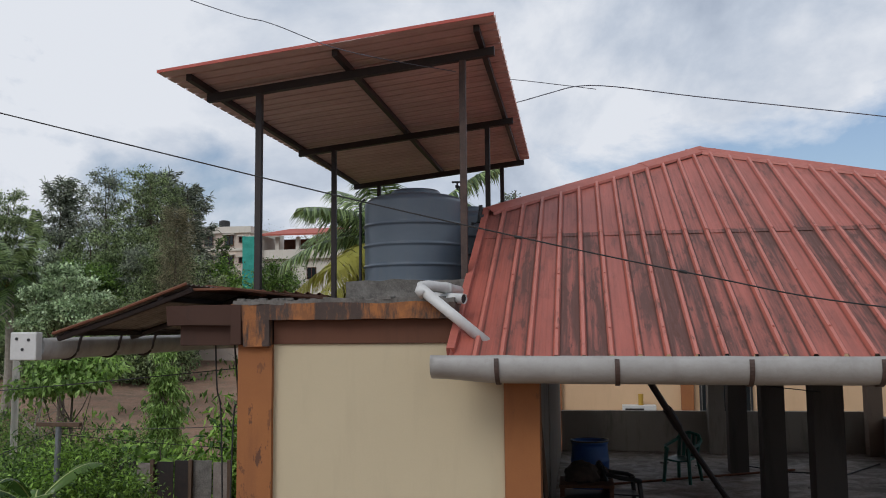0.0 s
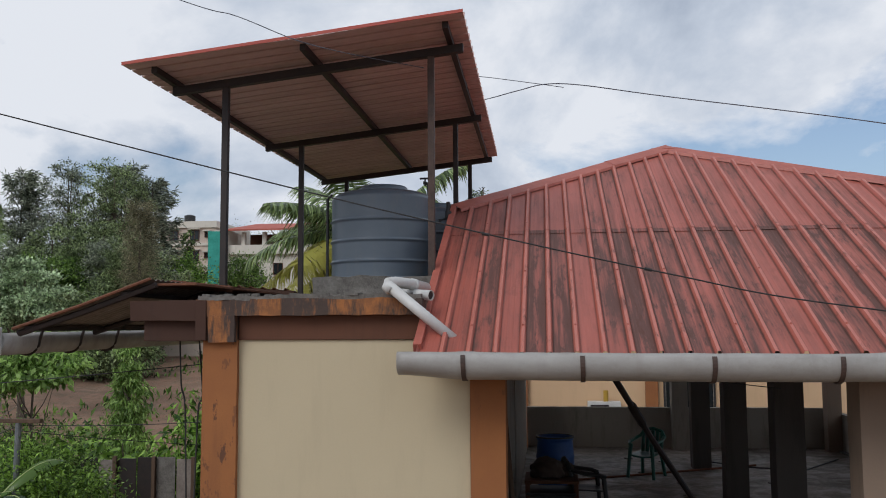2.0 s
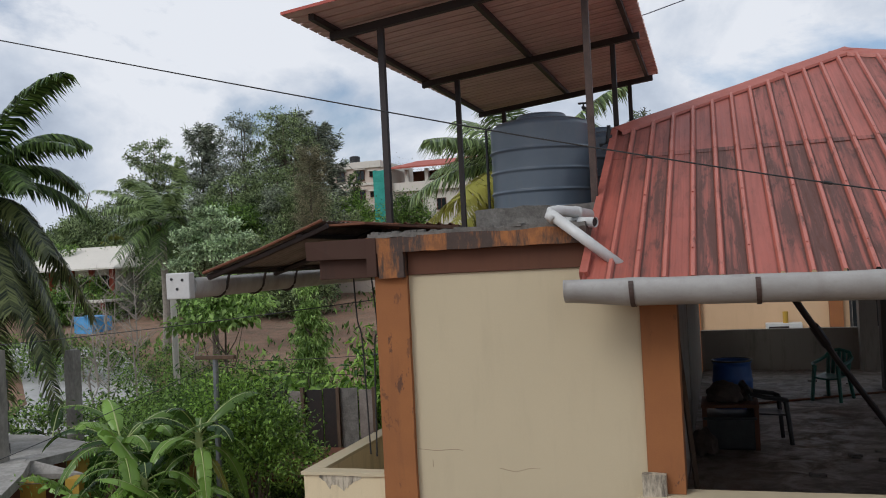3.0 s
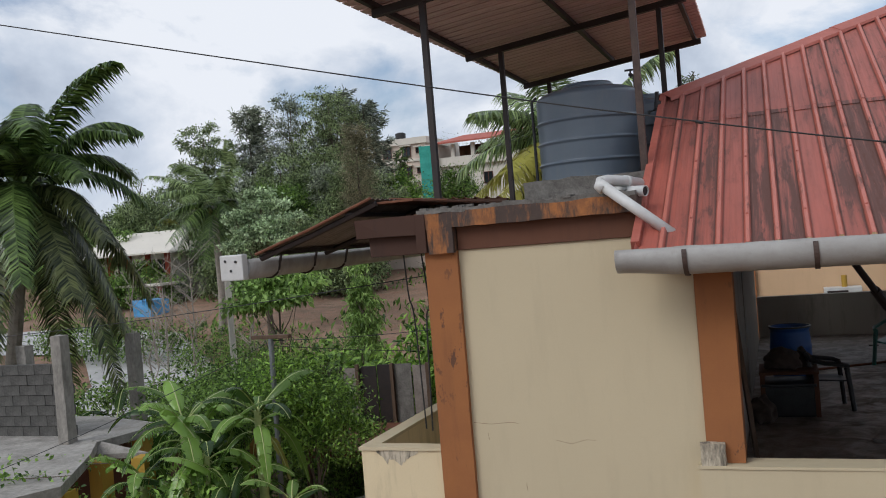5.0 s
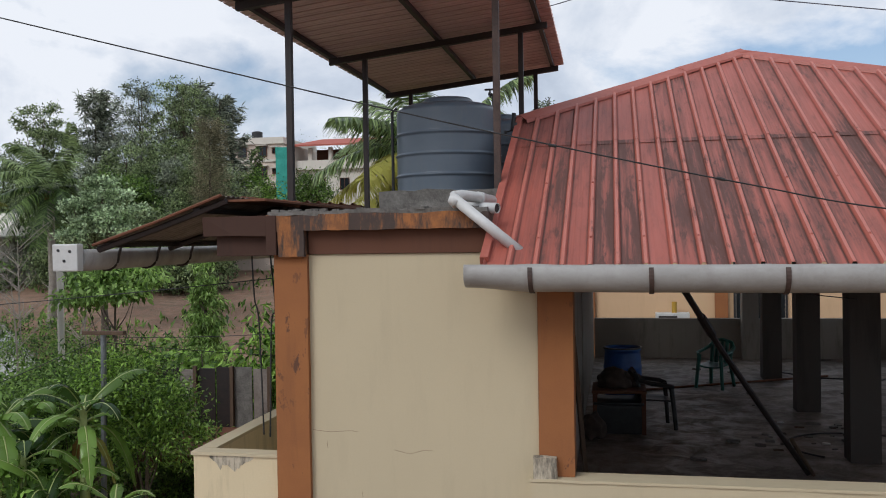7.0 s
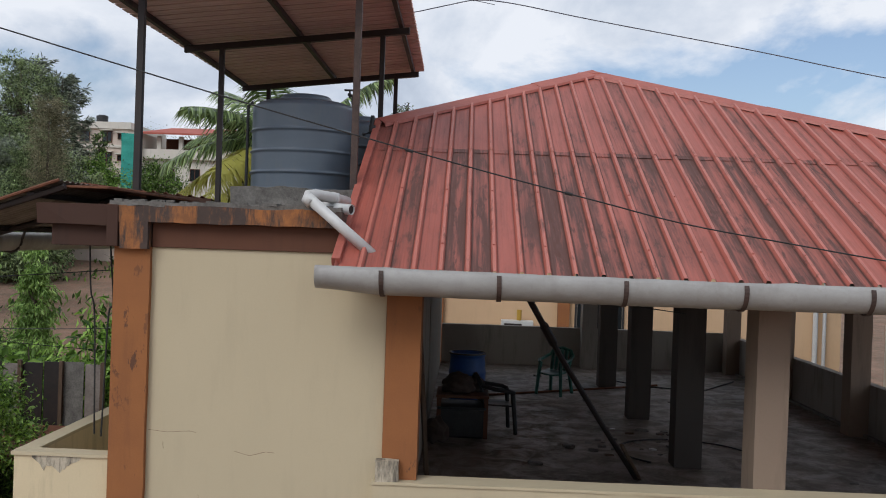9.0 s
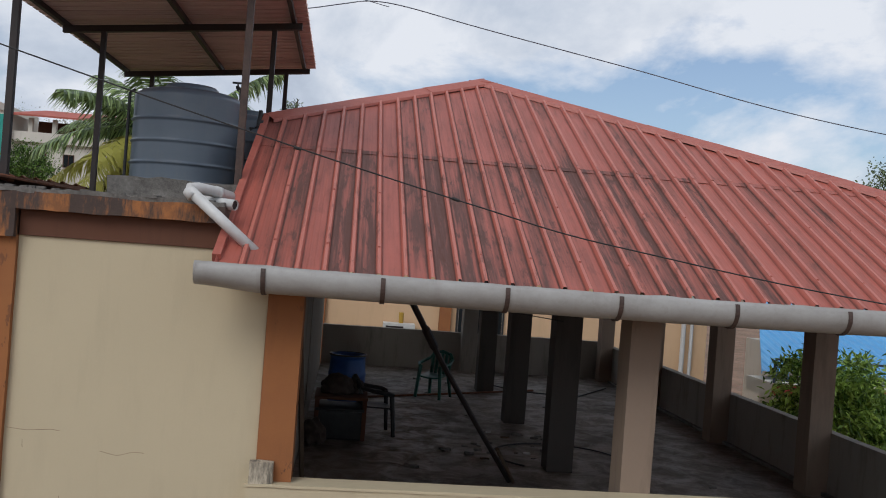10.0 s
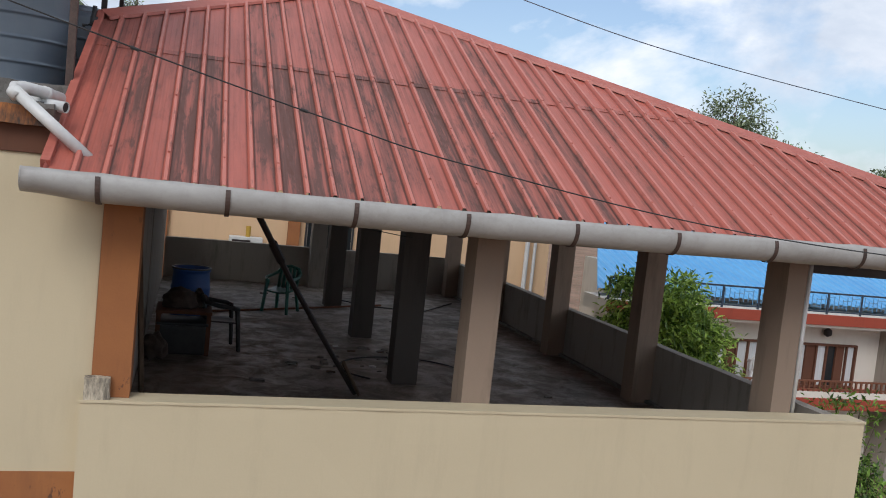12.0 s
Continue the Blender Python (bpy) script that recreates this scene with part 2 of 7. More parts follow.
def roof_paint(name, along, dirt_gain):
    """Faded red paint on ribbed sheet: brown grime lies in the pans between clean ribs, lane by lane, with worn flakes in it."""
    cross = 1 - along
    k = Nodes(name, 0.5)

    def run(scale, length, detail=6, rough=0.65, off=(0, 0, 0)):
        st = [scale, scale, 0.0]
        st[along] = length
        return k.noise(1.0, detail, rough, tuple(st), 0.15, off)

    fine = k.noise(45, 4, 0.65)
    lane = k.math("DIVIDE", k.math("SUBTRACT", k.axis(cross), RIB_AT), RIB_STEP)
    upper = k.math("GREATER_THAN", k.axis(along), LAP)
    dice = k.n.new("ShaderNodeTexWhiteNoise")
    dice.noise_dimensions = "1D"
    k.l.new(k.math("ADD", k.math("FLOOR", lane), k.math("MULTIPLY", upper, 37.0)), dice.inputs["W"])
    each = k.ramp(dice.outputs["Value"], 0.02, 0.98, (0.22, 0.22, 0.22), (1, 1, 1))
    off = k.math("ABSOLUTE", k.math("SUBTRACT", k.math("FRACT", lane), 0.5))
    pan = k.ramp(off, 0.29, 0.37, (1, 1, 1), (0.0, 0.0, 0.0))
    foot = k.math("MULTIPLY", k.ramp(off, 0.29, 0.34), k.ramp(off, 0.36, 0.40, (1, 1, 1), (0, 0, 0)))
    soft = k.ramp(run(2.6, 0.55, 4, 0.55), 0.30, 0.68, (0.25, 0.25, 0.25), (1, 1, 1))
    streak = k.ramp(run(17.0, 0.8), 0.36, 0.60, (0.22, 0.22, 0.22), (1, 1, 1))
    flake = k.ramp(k.noise(1.0, 7, 0.72, (60.0, 16.0, 0.0) if along == 1 else (16.0, 60.0, 0.0)), 0.60, 0.68)
    blots = k.ramp(k.noise(1.0, 8, 0.74, (13.0, 3.2, 0.0) if along == 1 else (3.2, 13.0, 0.0), 0.4), 0.52, 0.62)
    side = k.n.new("ShaderNodeMapRange")
    side.interpolation_type = "SMOOTHSTEP"
    side.inputs["From Min"].default_value, side.inputs["From Max"].default_value = 2.6, 5.4
    side.inputs["To Min"].default_value, side.inputs["To Max"].default_value = 1.0, 0.40
    k.l.new(k.axis(cross), side.inputs["Value"])
    below = k.n.new("ShaderNodeMapRange")
    below.inputs["From Min"].default_value, below.inputs["From Max"].default_value = LAP - 1.1, LAP - 0.02
    below.inputs["To Min"].default_value, below.inputs["To Max"].default_value = 0.0, 0.14
    k.l.new(k.axis(along), below.inputs["Value"])
    lapline = k.math("MULTIPLY", below.outputs["Result"], k.math("SUBTRACT", 1.0, upper))
    base = k.mix(k.noise(1.4, 5, 0.6), (0.44, 0.108, 0.073), (0.36, 0.086, 0.059))
    base = k.mix(k.math("MULTIPLY", k.random(), 0.25), base, (0.30, 0.078, 0.056))
    base = k.mix(k.math("MULTIPLY", fine, 0.25), base, (0.48, 0.16, 0.115))
    base = k.mix(k.math("MULTIPLY", k.ramp(off, 0.38, 0.44), 0.45), base, (0.49, 0.185, 0.140))
    level = k.math("MULTIPLY", k.math("MULTIPLY", each, side.outputs["Result"]), k.math("SUBTRACT", 1.0, k.math("MULTIPLY", upper, 0.30)))
    level = k.math("MULTIPLY", k.math("ADD", level, lapline), soft)
    grime = k.math("MULTIPLY", k.math("MULTIPLY", pan, level), streak)
    grime = k.math("ADD", grime, k.math("MULTIPLY", foot, k.math("MULTIPLY", k.math("ADD", level, 0.15), 0.85)))
    grime = k.math("ADD", grime, k.math("MULTIPLY", k.math("MULTIPLY", blots, level), 0.55))
    grime = k.math("MULTIPLY", grime, k.math("SUBTRACT", 1.0, k.math("MULTIPLY", flake, 0.6)))
    c = k.mix(k.math("MINIMUM", k.math("MULTIPLY", grime, dirt_gain), 0.90), base, (0.072, 0.038, 0.030))
    k.color(c).roughness(grime, 0.45, 0.85)
    return k.bump(fine, 0.12, 0.003).m


# the lay of the roof sheets, which the grime follows
RIB_AT, RIB_STEP = -0.129, 0.2012   # one rib stands at this x, the others at this spacing
LAP = 9.52                  # where the upper sheets lap the lower ones
ROOF_RED = roof_paint("red_roof_sheet", 1, 1.9)
CAP_RED = speckled("red_ridge_cap", (0.30, 0.075, 0.052), (0.42, 0.125, 0.09), 3.0, 0.5, 0.1, 0.003)
SHEET_UNDER = speckled("canopy_sheet", (0.50, 0.345, 0.305), (0.70, 0.525, 0.475), 3, 0.5, 0.08, 0.003, 0, (0.25, 1, 1))


def slab_edge_paint():
    """Ochre paint flaking off dark, mossy concrete in runs."""
    k = Nodes("flaking_ochre_edge", 0.9)
    run = k.ramp(k.noise(3.2, 7, 0.7, (1.6, 1, 0.35)), 0.44, 0.54)
    moss = k.ramp(k.noise(9, 6, 0.7), 0.4, 0.62)
    c = k.mix(run, (0.36, 0.14, 0.045), (0.075, 0.05, 0.04))
    c = k.mix(k.math("MULTIPLY", moss, 0.4), c, (0.04, 0.032, 0.028))
    k.color(c)
    return k.bump(k.noise(25, 6, 0.7), 0.5, 0.012).m


SLAB_EDGE = slab_edge_paint()


def mouldy_paint():
    """Cream paint with black mould creeping down from worn tops."""
    k = Nodes("mouldy_cream_paint", 0.9)
    drip = k.ramp(k.noise(5, 7, 0.7, (2.2, 2.2, 0.5)), 0.44, 0.60)
    grain = k.noise(40, 4, 0.7)
    c = k.mix(grain, (0.42, 0.37, 0.28), (0.60, 0.52, 0.39))
    c = k.mix(k.math("MULTIPLY", drip, 0.85), c, (0.05, 0.045, 0.038))
    k.color(c)
    return k.bump(grain, 0.4, 0.006).m


MOULDY = mouldy_paint()


def tank_plastic():
    k = Nodes("grey_tank_plastic", 0.48, 0.0, 0.5)
    n = k.noise(1.6, 6, 0.65, (1, 1, 2.5))
    d = k.ramp(k.noise(6, 7, 0.7, (1, 1, 0.3)), 0.5, 0.75)
    c = k.mix(n, (0.078, 0.105, 0.138), (0.135, 0.165, 0.195))
    c = k.mix(k.math("MULTIPLY", d, 0.35), c, (0.17, 0.175, 0.17))
    k.color(c).roughness(n, 0.22, 0.42)
    return k.m


TANK = tank_plastic()


def gutter_pvc():
    k = Nodes("weathered_white_pvc", 0.45)
    g = k.ramp(k.noise(2.5, 7, 0.7, (0.6, 2, 1)), 0.35, 0.72)
    s = k.ramp(k.noise(16, 6, 0.7), 0.55, 0.75)
    c = k.mix(g, (0.37, 0.36, 0.34), (0.235, 0.22, 0.20))
    c = k.mix(k.math("MULTIPLY", s, 0.3), c, (0.2, 0.18, 0.15))
    runs = k.ramp(k.noise(1.0, 7, 0.7, (5.0, 1.5, 1.5), 0.6), 0.54, 0.72)
    c = k.mix(k.math("MULTIPLY", runs, 0.22), c, (0.16, 0.135, 0.11))
    k.color(c)
    return k.bump(k.noise(30, 3), 0.06, 0.003).m


GUTTER = gutter_pvc()


def floor_screed():
    k = Nodes("worn_cement_floor", 0.75)
    a = k.noise(0.7, 7, 0.68, (1, 1, 1), 0.5)
    b = k.ramp(k.noise(2.6, 8, 0.72, (1, 1, 1), 0.6), 0.42, 0.62)
    c = k.mix(k.ramp(a, 0.35, 0.65), (0.10, 0.08, 0.062), (0.275, 0.23, 0.185))
    c = k.mix(k.math("MULTIPLY", b, 0.5), c, (0.07, 0.056, 0.045))
    k.color(c).roughness(b, 0.45, 0.85)
    return k.bump(k.noise(18, 6, 0.7), 0.25, 0.008).m


FLOOR = floor_screed()


def earth_mat():
    k = Nodes("red_earth", 0.97)
    a = k.ramp(k.noise(0.25, 8, 0.68), 0.36, 0.64)
    b = k.ramp(k.noise(2.0, 7, 0.7), 0.4, 0.65)
    c = k.mix(a, (0.20, 0.108, 0.068), (0.33, 0.20, 0.135))
    c = k.mix(k.math("MULTIPLY", b, 0.6), c, (0.06, 0.065, 0.03))
    c = k.mix(k.math("MULTIPLY", k.ramp(k.noise(7, 5), 0.6, 0.7), 0.5), c, (0.26, 0.21, 0.17))
    k.color(c)
    return k.bump(k.noise(4, 8, 0.7), 0.8, 0.12).m


EARTH = earth_mat()
ASPHALT = speckled("pale_road", (0.32, 0.315, 0.305), (0.46, 0.455, 0.44), 1.2, 0.95, 0.2, 0.01)
BLUE_SHEET = speckled("blue_roof_sheet", (0.055, 0.25, 0.52), (0.09, 0.34, 0.62), 0.7, 0.4, 0.05, 0.003)
RED_TILE = speckled("red_tile_roof", (0.33, 0.08, 0.055), (0.46, 0.13, 0.09), 1.2, 0.8, 0.4, 0.02)

# ---- mesh helpers ----


def mesh_of(name, verts, faces, material, smooth=False):
    me = bpy.data.meshes.new(name)
    me.from_pydata([tuple(v) for v in verts], [], faces)
    me.materials.append(material)
    if smooth:
        me.polygons.foreach_set("use_smooth", [True] * len(me.polygons))
    me.update()
    return me


def part(name, bm, material, parent=None, label="", smooth=False):
    """Links a bmesh or a mesh as one object, under a thing or a part."""
    if isinstance(bm, bmesh.types.BMesh):
        me = bpy.data.meshes.new(name)
        bm.to_mesh(me)
        bm.free()
        me.materials.append(material)
        if smooth:
            me.polygons.foreach_set("use_smooth", [True] * len(me.polygons))
    else:
        me = bm
    ob = new(name, me)
    if parent is not None:
        ob.parent = parent
        ob.matrix_parent_inverse = parent.matrix_basis.inverted()
    if label:
        ob["label"] = label
    return ob


def thing(name, at, label, category, group="", kind=""):
    ob = new(name)
    ob.empty_display_size = 0.2
    ob.matrix_basis = Matrix.Translation(at)
    return tagged(ob, label, category, group, kind)


def box(bm, x0, x1, y0, y1, z0, z1, bevel=0.0, m=None):
    r = bmesh.ops.create_cube(bm, size=1)
    vs = r["verts"]
    bmesh.ops.scale(bm, vec=(x1 - x0, y1 - y0, z1 - z0), verts=vs)
    bmesh.ops.translate(bm, vec=((x0 + x1) / 2, (y0 + y1) / 2, (z0 + z1) / 2), verts=vs)
    if m is not None:
        bmesh.ops.transform(bm, matrix=m, verts=vs)
    if bevel:
        es = list({e for v in vs for e in v.link_edges})
        bmesh.ops.bevel(bm, geom=es, offset=bevel, segments=2, affect="EDGES", profile=0.6)
    return bm


def boxed(x0, x1, y0, y1, z0, z1, bevel=0.008, m=None):
    return box(bmesh.new(), x0, x1, y0, y1, z0, z1, bevel, m)


def rough_box(x0, x1, y0, y1, z0, z1, step=0.12, amp=0.012, seed=0.0):
    """A box with uneven, worn faces and edges."""
    bm = bmesh.new()
    box(bm, x0, x1, y0, y1, z0, z1)
    for k, (a, b) in enumerate(((x0, x1), (y0, y1), (z0, z1))):
        n = min(60, int((b - a) / step))
        for i in range(1, n):
            co, no = [0, 0, 0], [0, 0, 0]
            co[k], no[k] = a + (b - a) * i / n, 1
            bmesh.ops.bisect_plane(bm, geom=bm.verts[:] + bm.edges[:] + bm.faces[:], plane_co=co, plane_no=no)
    for v in bm.verts:
        p = v.co * 5.0 + Vector((seed, seed * 2, 0))
        d = noise.noise_vector(p) * amp + noise.noise_vector(p * 3.1) * amp * 0.5
        v.co += d
    return bm


def tube(points, radius, sides=8, taper=None, cap=True):
    """A round bar along points; taper: radius at the end."""
    bm = bmesh.new()
    pts = [Vector(p) for p in points]
    rings = []
    up = Vector((0.31, 0.17, 0.93))
    for i, p in enumerate(pts):
        d = (pts[min(i + 1, len(pts) - 1)] - pts[max(i - 1, 0)]).normalized()
        a = d.cross(up if abs(d.dot(up)) < 0.95 else Vector((1, 0, 0))).normalized()
        b = d.cross(a)
        f = i / max(1, len(pts) - 1)
        r = radius if taper is None else radius + (taper - radius) * f
        rings.append([bm.verts.new(p + (a * math.cos(q) + b * math.sin(q)) * r)
                      for q in (2 * math.pi * s / sides for s in range(sides))])
    for u, v in zip(rings, rings[1:]):
        for s in range(sides):
            bm.faces.new((u[s], u[(s + 1) % sides], v[(s + 1) % sides], v[s]))
    if cap:
        bm.faces.new(rings[0][::-1])
        bm.faces.new(rings[-1])
    bmesh.ops.recalc_face_normals(bm, faces=bm.faces[:])
    return bm


def lathe(profile, at=(0, 0, 0), sides=40, close=True):
    bm = bmesh.new()
    rings = [[bm.verts.new((at[0] + r * math.cos(q), at[1] + r * math.sin(q), at[2] + z))
              for q in (2 * math.pi * s / sides for s in range(sides))] for r, z in profile]
    for u, v in zip(rings, rings[1:]):
        for s in range(sides):
            bm.faces.new((u[s], u[(s + 1) % sides], v[(s + 1) % sides], v[s]))
    if close:
        bm.faces.new(rings[0][::-1])
        bm.faces.new(rings[-1])
    return bm


def sagging(a, b, sag, n=28):
    a, b = Vector(a), Vector(b)
    return [a.lerp(b, i / n) - Vector((0, 0, sag * 4 * (i / n) * (1 - i / n))) for i in range(n + 1)]


def structure(name, bm, material, label, category, smooth=False):
    return tagged(part(name, bm, material, None, "", smooth), label, category, "", "structure")

# ---- ground ----


def smooth01(a, b, v):
    t = min(1.0, max(0.0, (v - a) / (b - a)))
    return t * t * (3 - 2 * t)


def ground_z(x, y):
    hill = 0.12 * max(0.0, min(y, 140.0) - 14.0)
    side = 1.0 - smooth01(-6.0, 14.0, x)
    far = smooth01(150.0, 600.0, math.hypot(x, y))
    z = -3.3 + hill * side * (1 - far) + 6.0 * far
    return z + 0.25 * noise.noise(Vector((x * 0.12, y * 0.12, 0))) * smooth01(16, 30, y)


def build_ground():
    radii = [0.0] + [1.5 * 1.085 ** i for i in range(1, 94)]
    sides = 120
    verts, faces = [(0, 0, ground_z(0, 0))], []
    for r in radii[1:]:
        for s in range(sides):
            q = 2 * math.pi * s / sides
            x, y = r * math.cos(q), r * math.sin(q)
            verts.append((x, y, ground_z(x, y)))
    for s in range(sides):
        faces.append((0, 1 + s, 1 + (s + 1) % sides))
    for k in range(len(radii) - 2):
        a, b = 1 + k * sides, 1 + (k + 1) * sides
        for s in range(sides):
            t = (s + 1) % sides
            faces.append((a + s, b + s, b + t, a + t))
    ob = new("ground", mesh_of("ground", verts, faces, EARTH, True))
    tagged(ob, "bare reddish earth rising into a wooded hillside", "ground", "", "structure")


build_ground()


def build_road():
    way = [(-70, 24), (-52, 29), (-42, 33), (-33, 34.5), (-27, 33), (-22, 28), (-19, 22)]
    verts, faces = [], []
    fine = []
    for (a, b) in zip(way, way[1:]):
        fine += [(a[0] + (b[0] - a[0]) * i / 8, a[1] + (b[1] - a[1]) * i / 8) for i in range(8)]
    fine.append(way[-1])
    for i, p in enumerate(fine):
        q, r = fine[max(0, i - 1)], fine[min(len(fine) - 1, i + 1)]
        d = Vector((r[0] - q[0], r[1] - q[1])).normalized()
        for s in (-2.2, -0.8, 0.8, 2.2):
            x, y = p[0] - d.y * s, p[1] + d.x * s
            verts.append((x, y, ground_z(x, y) + 0.10))
    for i in range(len(fine) - 1):
        for s in range(3):
            faces.append((4 * i + s, 4 * i + s + 1, 4 * i + 5 + s, 4 * i + 4 + s))
    ob = new("road", mesh_of("road", verts, faces, ASPHALT, True))
    tagged(ob, "narrow pale grey road below the hillside", "road", "", "structure")


build_road()

# ---- the terrace building ----
FRONT = 7.75          # plane of the cream front wall
RIGHT = 6.87          # outer face of the right parapet
BACK = 21.0
PAR = 0.795

structure("floor", boxed(-0.02, RIGHT - 0.1, FRONT + 0.1, BACK + 0.1, -0.15, 0.0, 0), FLOOR,
          "stained worn cement floor of the covered terrace", "floor")
structure("wall_lower", boxed(-2.36, RIGHT - 0.03, FRONT + 0.03, BACK + 0.2, -3.6, -0.154, 0), CREAM,
          "cream painted lower storey wall of the house", "wall")
structure("parapet_front", rough_box(-0.215, RIGHT, FRONT - 0.12, FRONT + 0.12, -0.6, PAR, 0.25, 0.004, 3), CREAM,
          "low cream painted parapet along the terrace front", "parapet")
structure("trim_parapet", rough_box(-0.22, RIGHT + 0.01, FRONT - 0.13, FRONT + 0.125, PAR, PAR + 0.022, 0.2, 0.004, 5), CREAM,
          "thin cream coping on the front parapet", "coping")
structure("wall_stub", rough_box(-0.20, -0.01, FRONT - 0.125, FRONT - 0.056, PAR + 0.02, 0.985, 0.03, 0.012, 8), MOULDY,
          "short mould-stained plaster upstand beside the column", "upstand")
structure("wall_room_front", boxed(-2.08, -0.16, FRONT, FRONT + 0.15, -0.15, 2.60, 0), CREAM,
          "smooth cream painted front wall of the stair room", "wall")
structure("trim_band", boxed(-2.07, -0.205, FRONT - 0.012, FRONT - 0.002, -0.6, 0.225, 0.003), OCHRE,
          "ochre painted skirting band on the cream wall", "trim")
structure("wall_room_left", boxed(-2.36, -2.21, FRONT + 0.16, 13.9, -0.15, 2.55, 0), CREAM,
          "cream side wall of the stair room", "wall")
structure("wall_room_back", boxed(-2.2, -0.02, 13.75, 13.9, -0.15, 2.75, 0), GREY_PLASTER,
          "grey plastered back wall of the stair room", "wall")
structure("wall_terrace_left", boxed(-0.18, -0.03, FRONT + 0.16, BACK, -0.15, 2.58, 0), GREY_PLASTER,
          "dark unpainted side wall of the terrace", "wall")


def corner_pillar(x0, x1, z0, z1, label):
    ob = tagged(part("pillar", rough_box(x0, x1, FRONT - 0.05, FRONT + 0.25, z0, z1, 0.3, 0.004, x0), OCHRE), label, "pillar",
                "ochre pillars of the house front")
    return ob


corner_pillar(-2.355, -2.065, -3.5, 2.60, "ochre painted corner pillar with peeling scars")
corner_pillar(-0.155, 0.125, PAR + 0.026, 2.52, "ochre painted pillar beside the open terrace")

# slab of the stair room, with its flaking edge
slab = thing("roof_slab", (-1.4, FRONT, 2.79), "concrete roof slab with flaking ochre painted edge", "roof slab")
part("slab", rough_box(-2.40, -0.53, FRONT - 0.10, 14.6, 2.80, 2.932, 0.10, 0.010, 1), SLAB_EDGE, slab)
part("screed", rough_box(-2.39, -0.54, FRONT - 0.095, 14.55, 2.925, 2.962, 0.05, 0.016, 2), CONCRETE, slab, "rough grey cement topping")
part("lintel", boxed(-2.06, -0.54, FRONT - 0.02, FRONT + 0.2, 2.602, 2.80, 0.004), BROWN, slab, "dark brown painted beam")
part("corbel", rough_box(-2.30, -2.075, FRONT - 0.10, FRONT + 0.2, 2.585, 2.80, 0.06, 0.008, 4), SLAB_EDGE, slab, "flaking ochre bracket")
part("side_slab", rough_box(-2.98, -2.39, FRONT - 0.08, 13.6, 2.765, 2.93, 0.2, 0.01, 6), SOOTY, slab, "brown painted overhang")
part("side_beam", boxed(-2.88, -2.40, FRONT - 0.02, FRONT + 0.22, 2.595, 2.765, 0.006), SOOTY, slab, "brown beam end")
part("drip_edge", boxed(-2.40, -2.31, FRONT - 0.112, FRONT + 0.1, 2.60, 2.93, 0.006), SOOTY, slab, "dark stained corner")

chip_rng = random.Random(11)
for k in range(60):
    cx, cy, cs = chip_rng.uniform(-2.36, -0.62), FRONT - 0.08 + abs(chip_rng.gauss(0, 0.12)), chip_rng.uniform(0.007, 0.022)
    tagged(part("cement_chip", rough_box(cx - cs * 1.6, cx + cs * 1.6, cy - cs, cy + cs, 2.958, 2.962 + cs * 0.9, 0.03, cs * 0.35, k), CONCRETE), "loose chip of cement on the slab edge", "cement chip", "cement chips on the slab")

# hairline cracks in the plaster
for k, way in enumerate(([(-2.05, 1.13), (-1.9, 1.115), (-1.72, 1.13), (-1.66, 1.12)], [(-1.93, 1.04), (-1.925, 0.98)], [(-1.35, 0.98), (-1.22, 0.95), (-1.1, 0.985), (-1.02, 0.98)], [(-1.63, 0.62), (-1.625, 0.55)])):
    structure("wall_crack_%d" % (k + 1), tube([(x, FRONT - 0.0005, z) for x, z in way], 0.0012, 4), BROWN, "hairline crack in the cream plaster", "crack")

# left balcony of the landing
structure("parapet_left_front", rough_box(-3.14, -2.35, FRONT, FRONT + 0.12, -1.2, 0.885, 0.2, 0.004, 9), CREAM_STAINED,
          "cream balcony parapet streaked with black mould", "parapet")
structure("parapet_left_side", rough_box(-3.14, -3.02, FRONT + 0.12, 13.5, -1.2, 0.885, 0.4, 0.004, 11), CREAM_STAINED,
          "cream balcony parapet running back", "parapet")
structure("trim_left_coping", rough_box(-3.16, -2.36, FRONT - 0.015, FRONT + 0.135, 0.886, 0.915, 0.15, 0.004, 12), CREAM,
          "pale coping on the balcony parapet", "coping")
structure("trim_left_side_coping", rough_box(-3.155, -3.0, FRONT + 0.137, 13.5, 0.886, 0.915, 0.4, 0.004, 13), CREAM,
          "pale coping on the balcony parapet", "coping")
mv, mf = [], []
for i in range(25):
    x = -2.99 + 0.40 * i / 24
    drop = 0.02 + 0.17 * max(0.0, math.sin(math.pi * i / 24)) * (0.35 + 0.65 * abs(noise.noise(Vector((i * 0.9, 3, 0)))) * 1.6)
    for f in (0.0, 1.0):
        for d in (0.003, 0.0):
            mv.append((x, FRONT - d - 0.001, 0.884 - drop * f))
for i in range(24):
    a4, b4 = 4 * i, 4 * i + 4
    mf += [(a4, a4 + 2, b4 + 2, b4), (a4 + 1, b4 + 1, b4 + 3, a4 + 3), (a4 + 2, a4 + 3, b4 + 3, b4 + 2)]
structure("trim_mould", mesh_of("trim_mould", mv, mf, MOULDY), MOULDY, "black mould creeping down below the coping", "mould")
structure("balcony_floor", boxed(-3.02, -2.36, FRONT + 0.12, 13.5, -0.2, -0.05, 0), CONCRETE, "grey cement balcony floor", "floor")

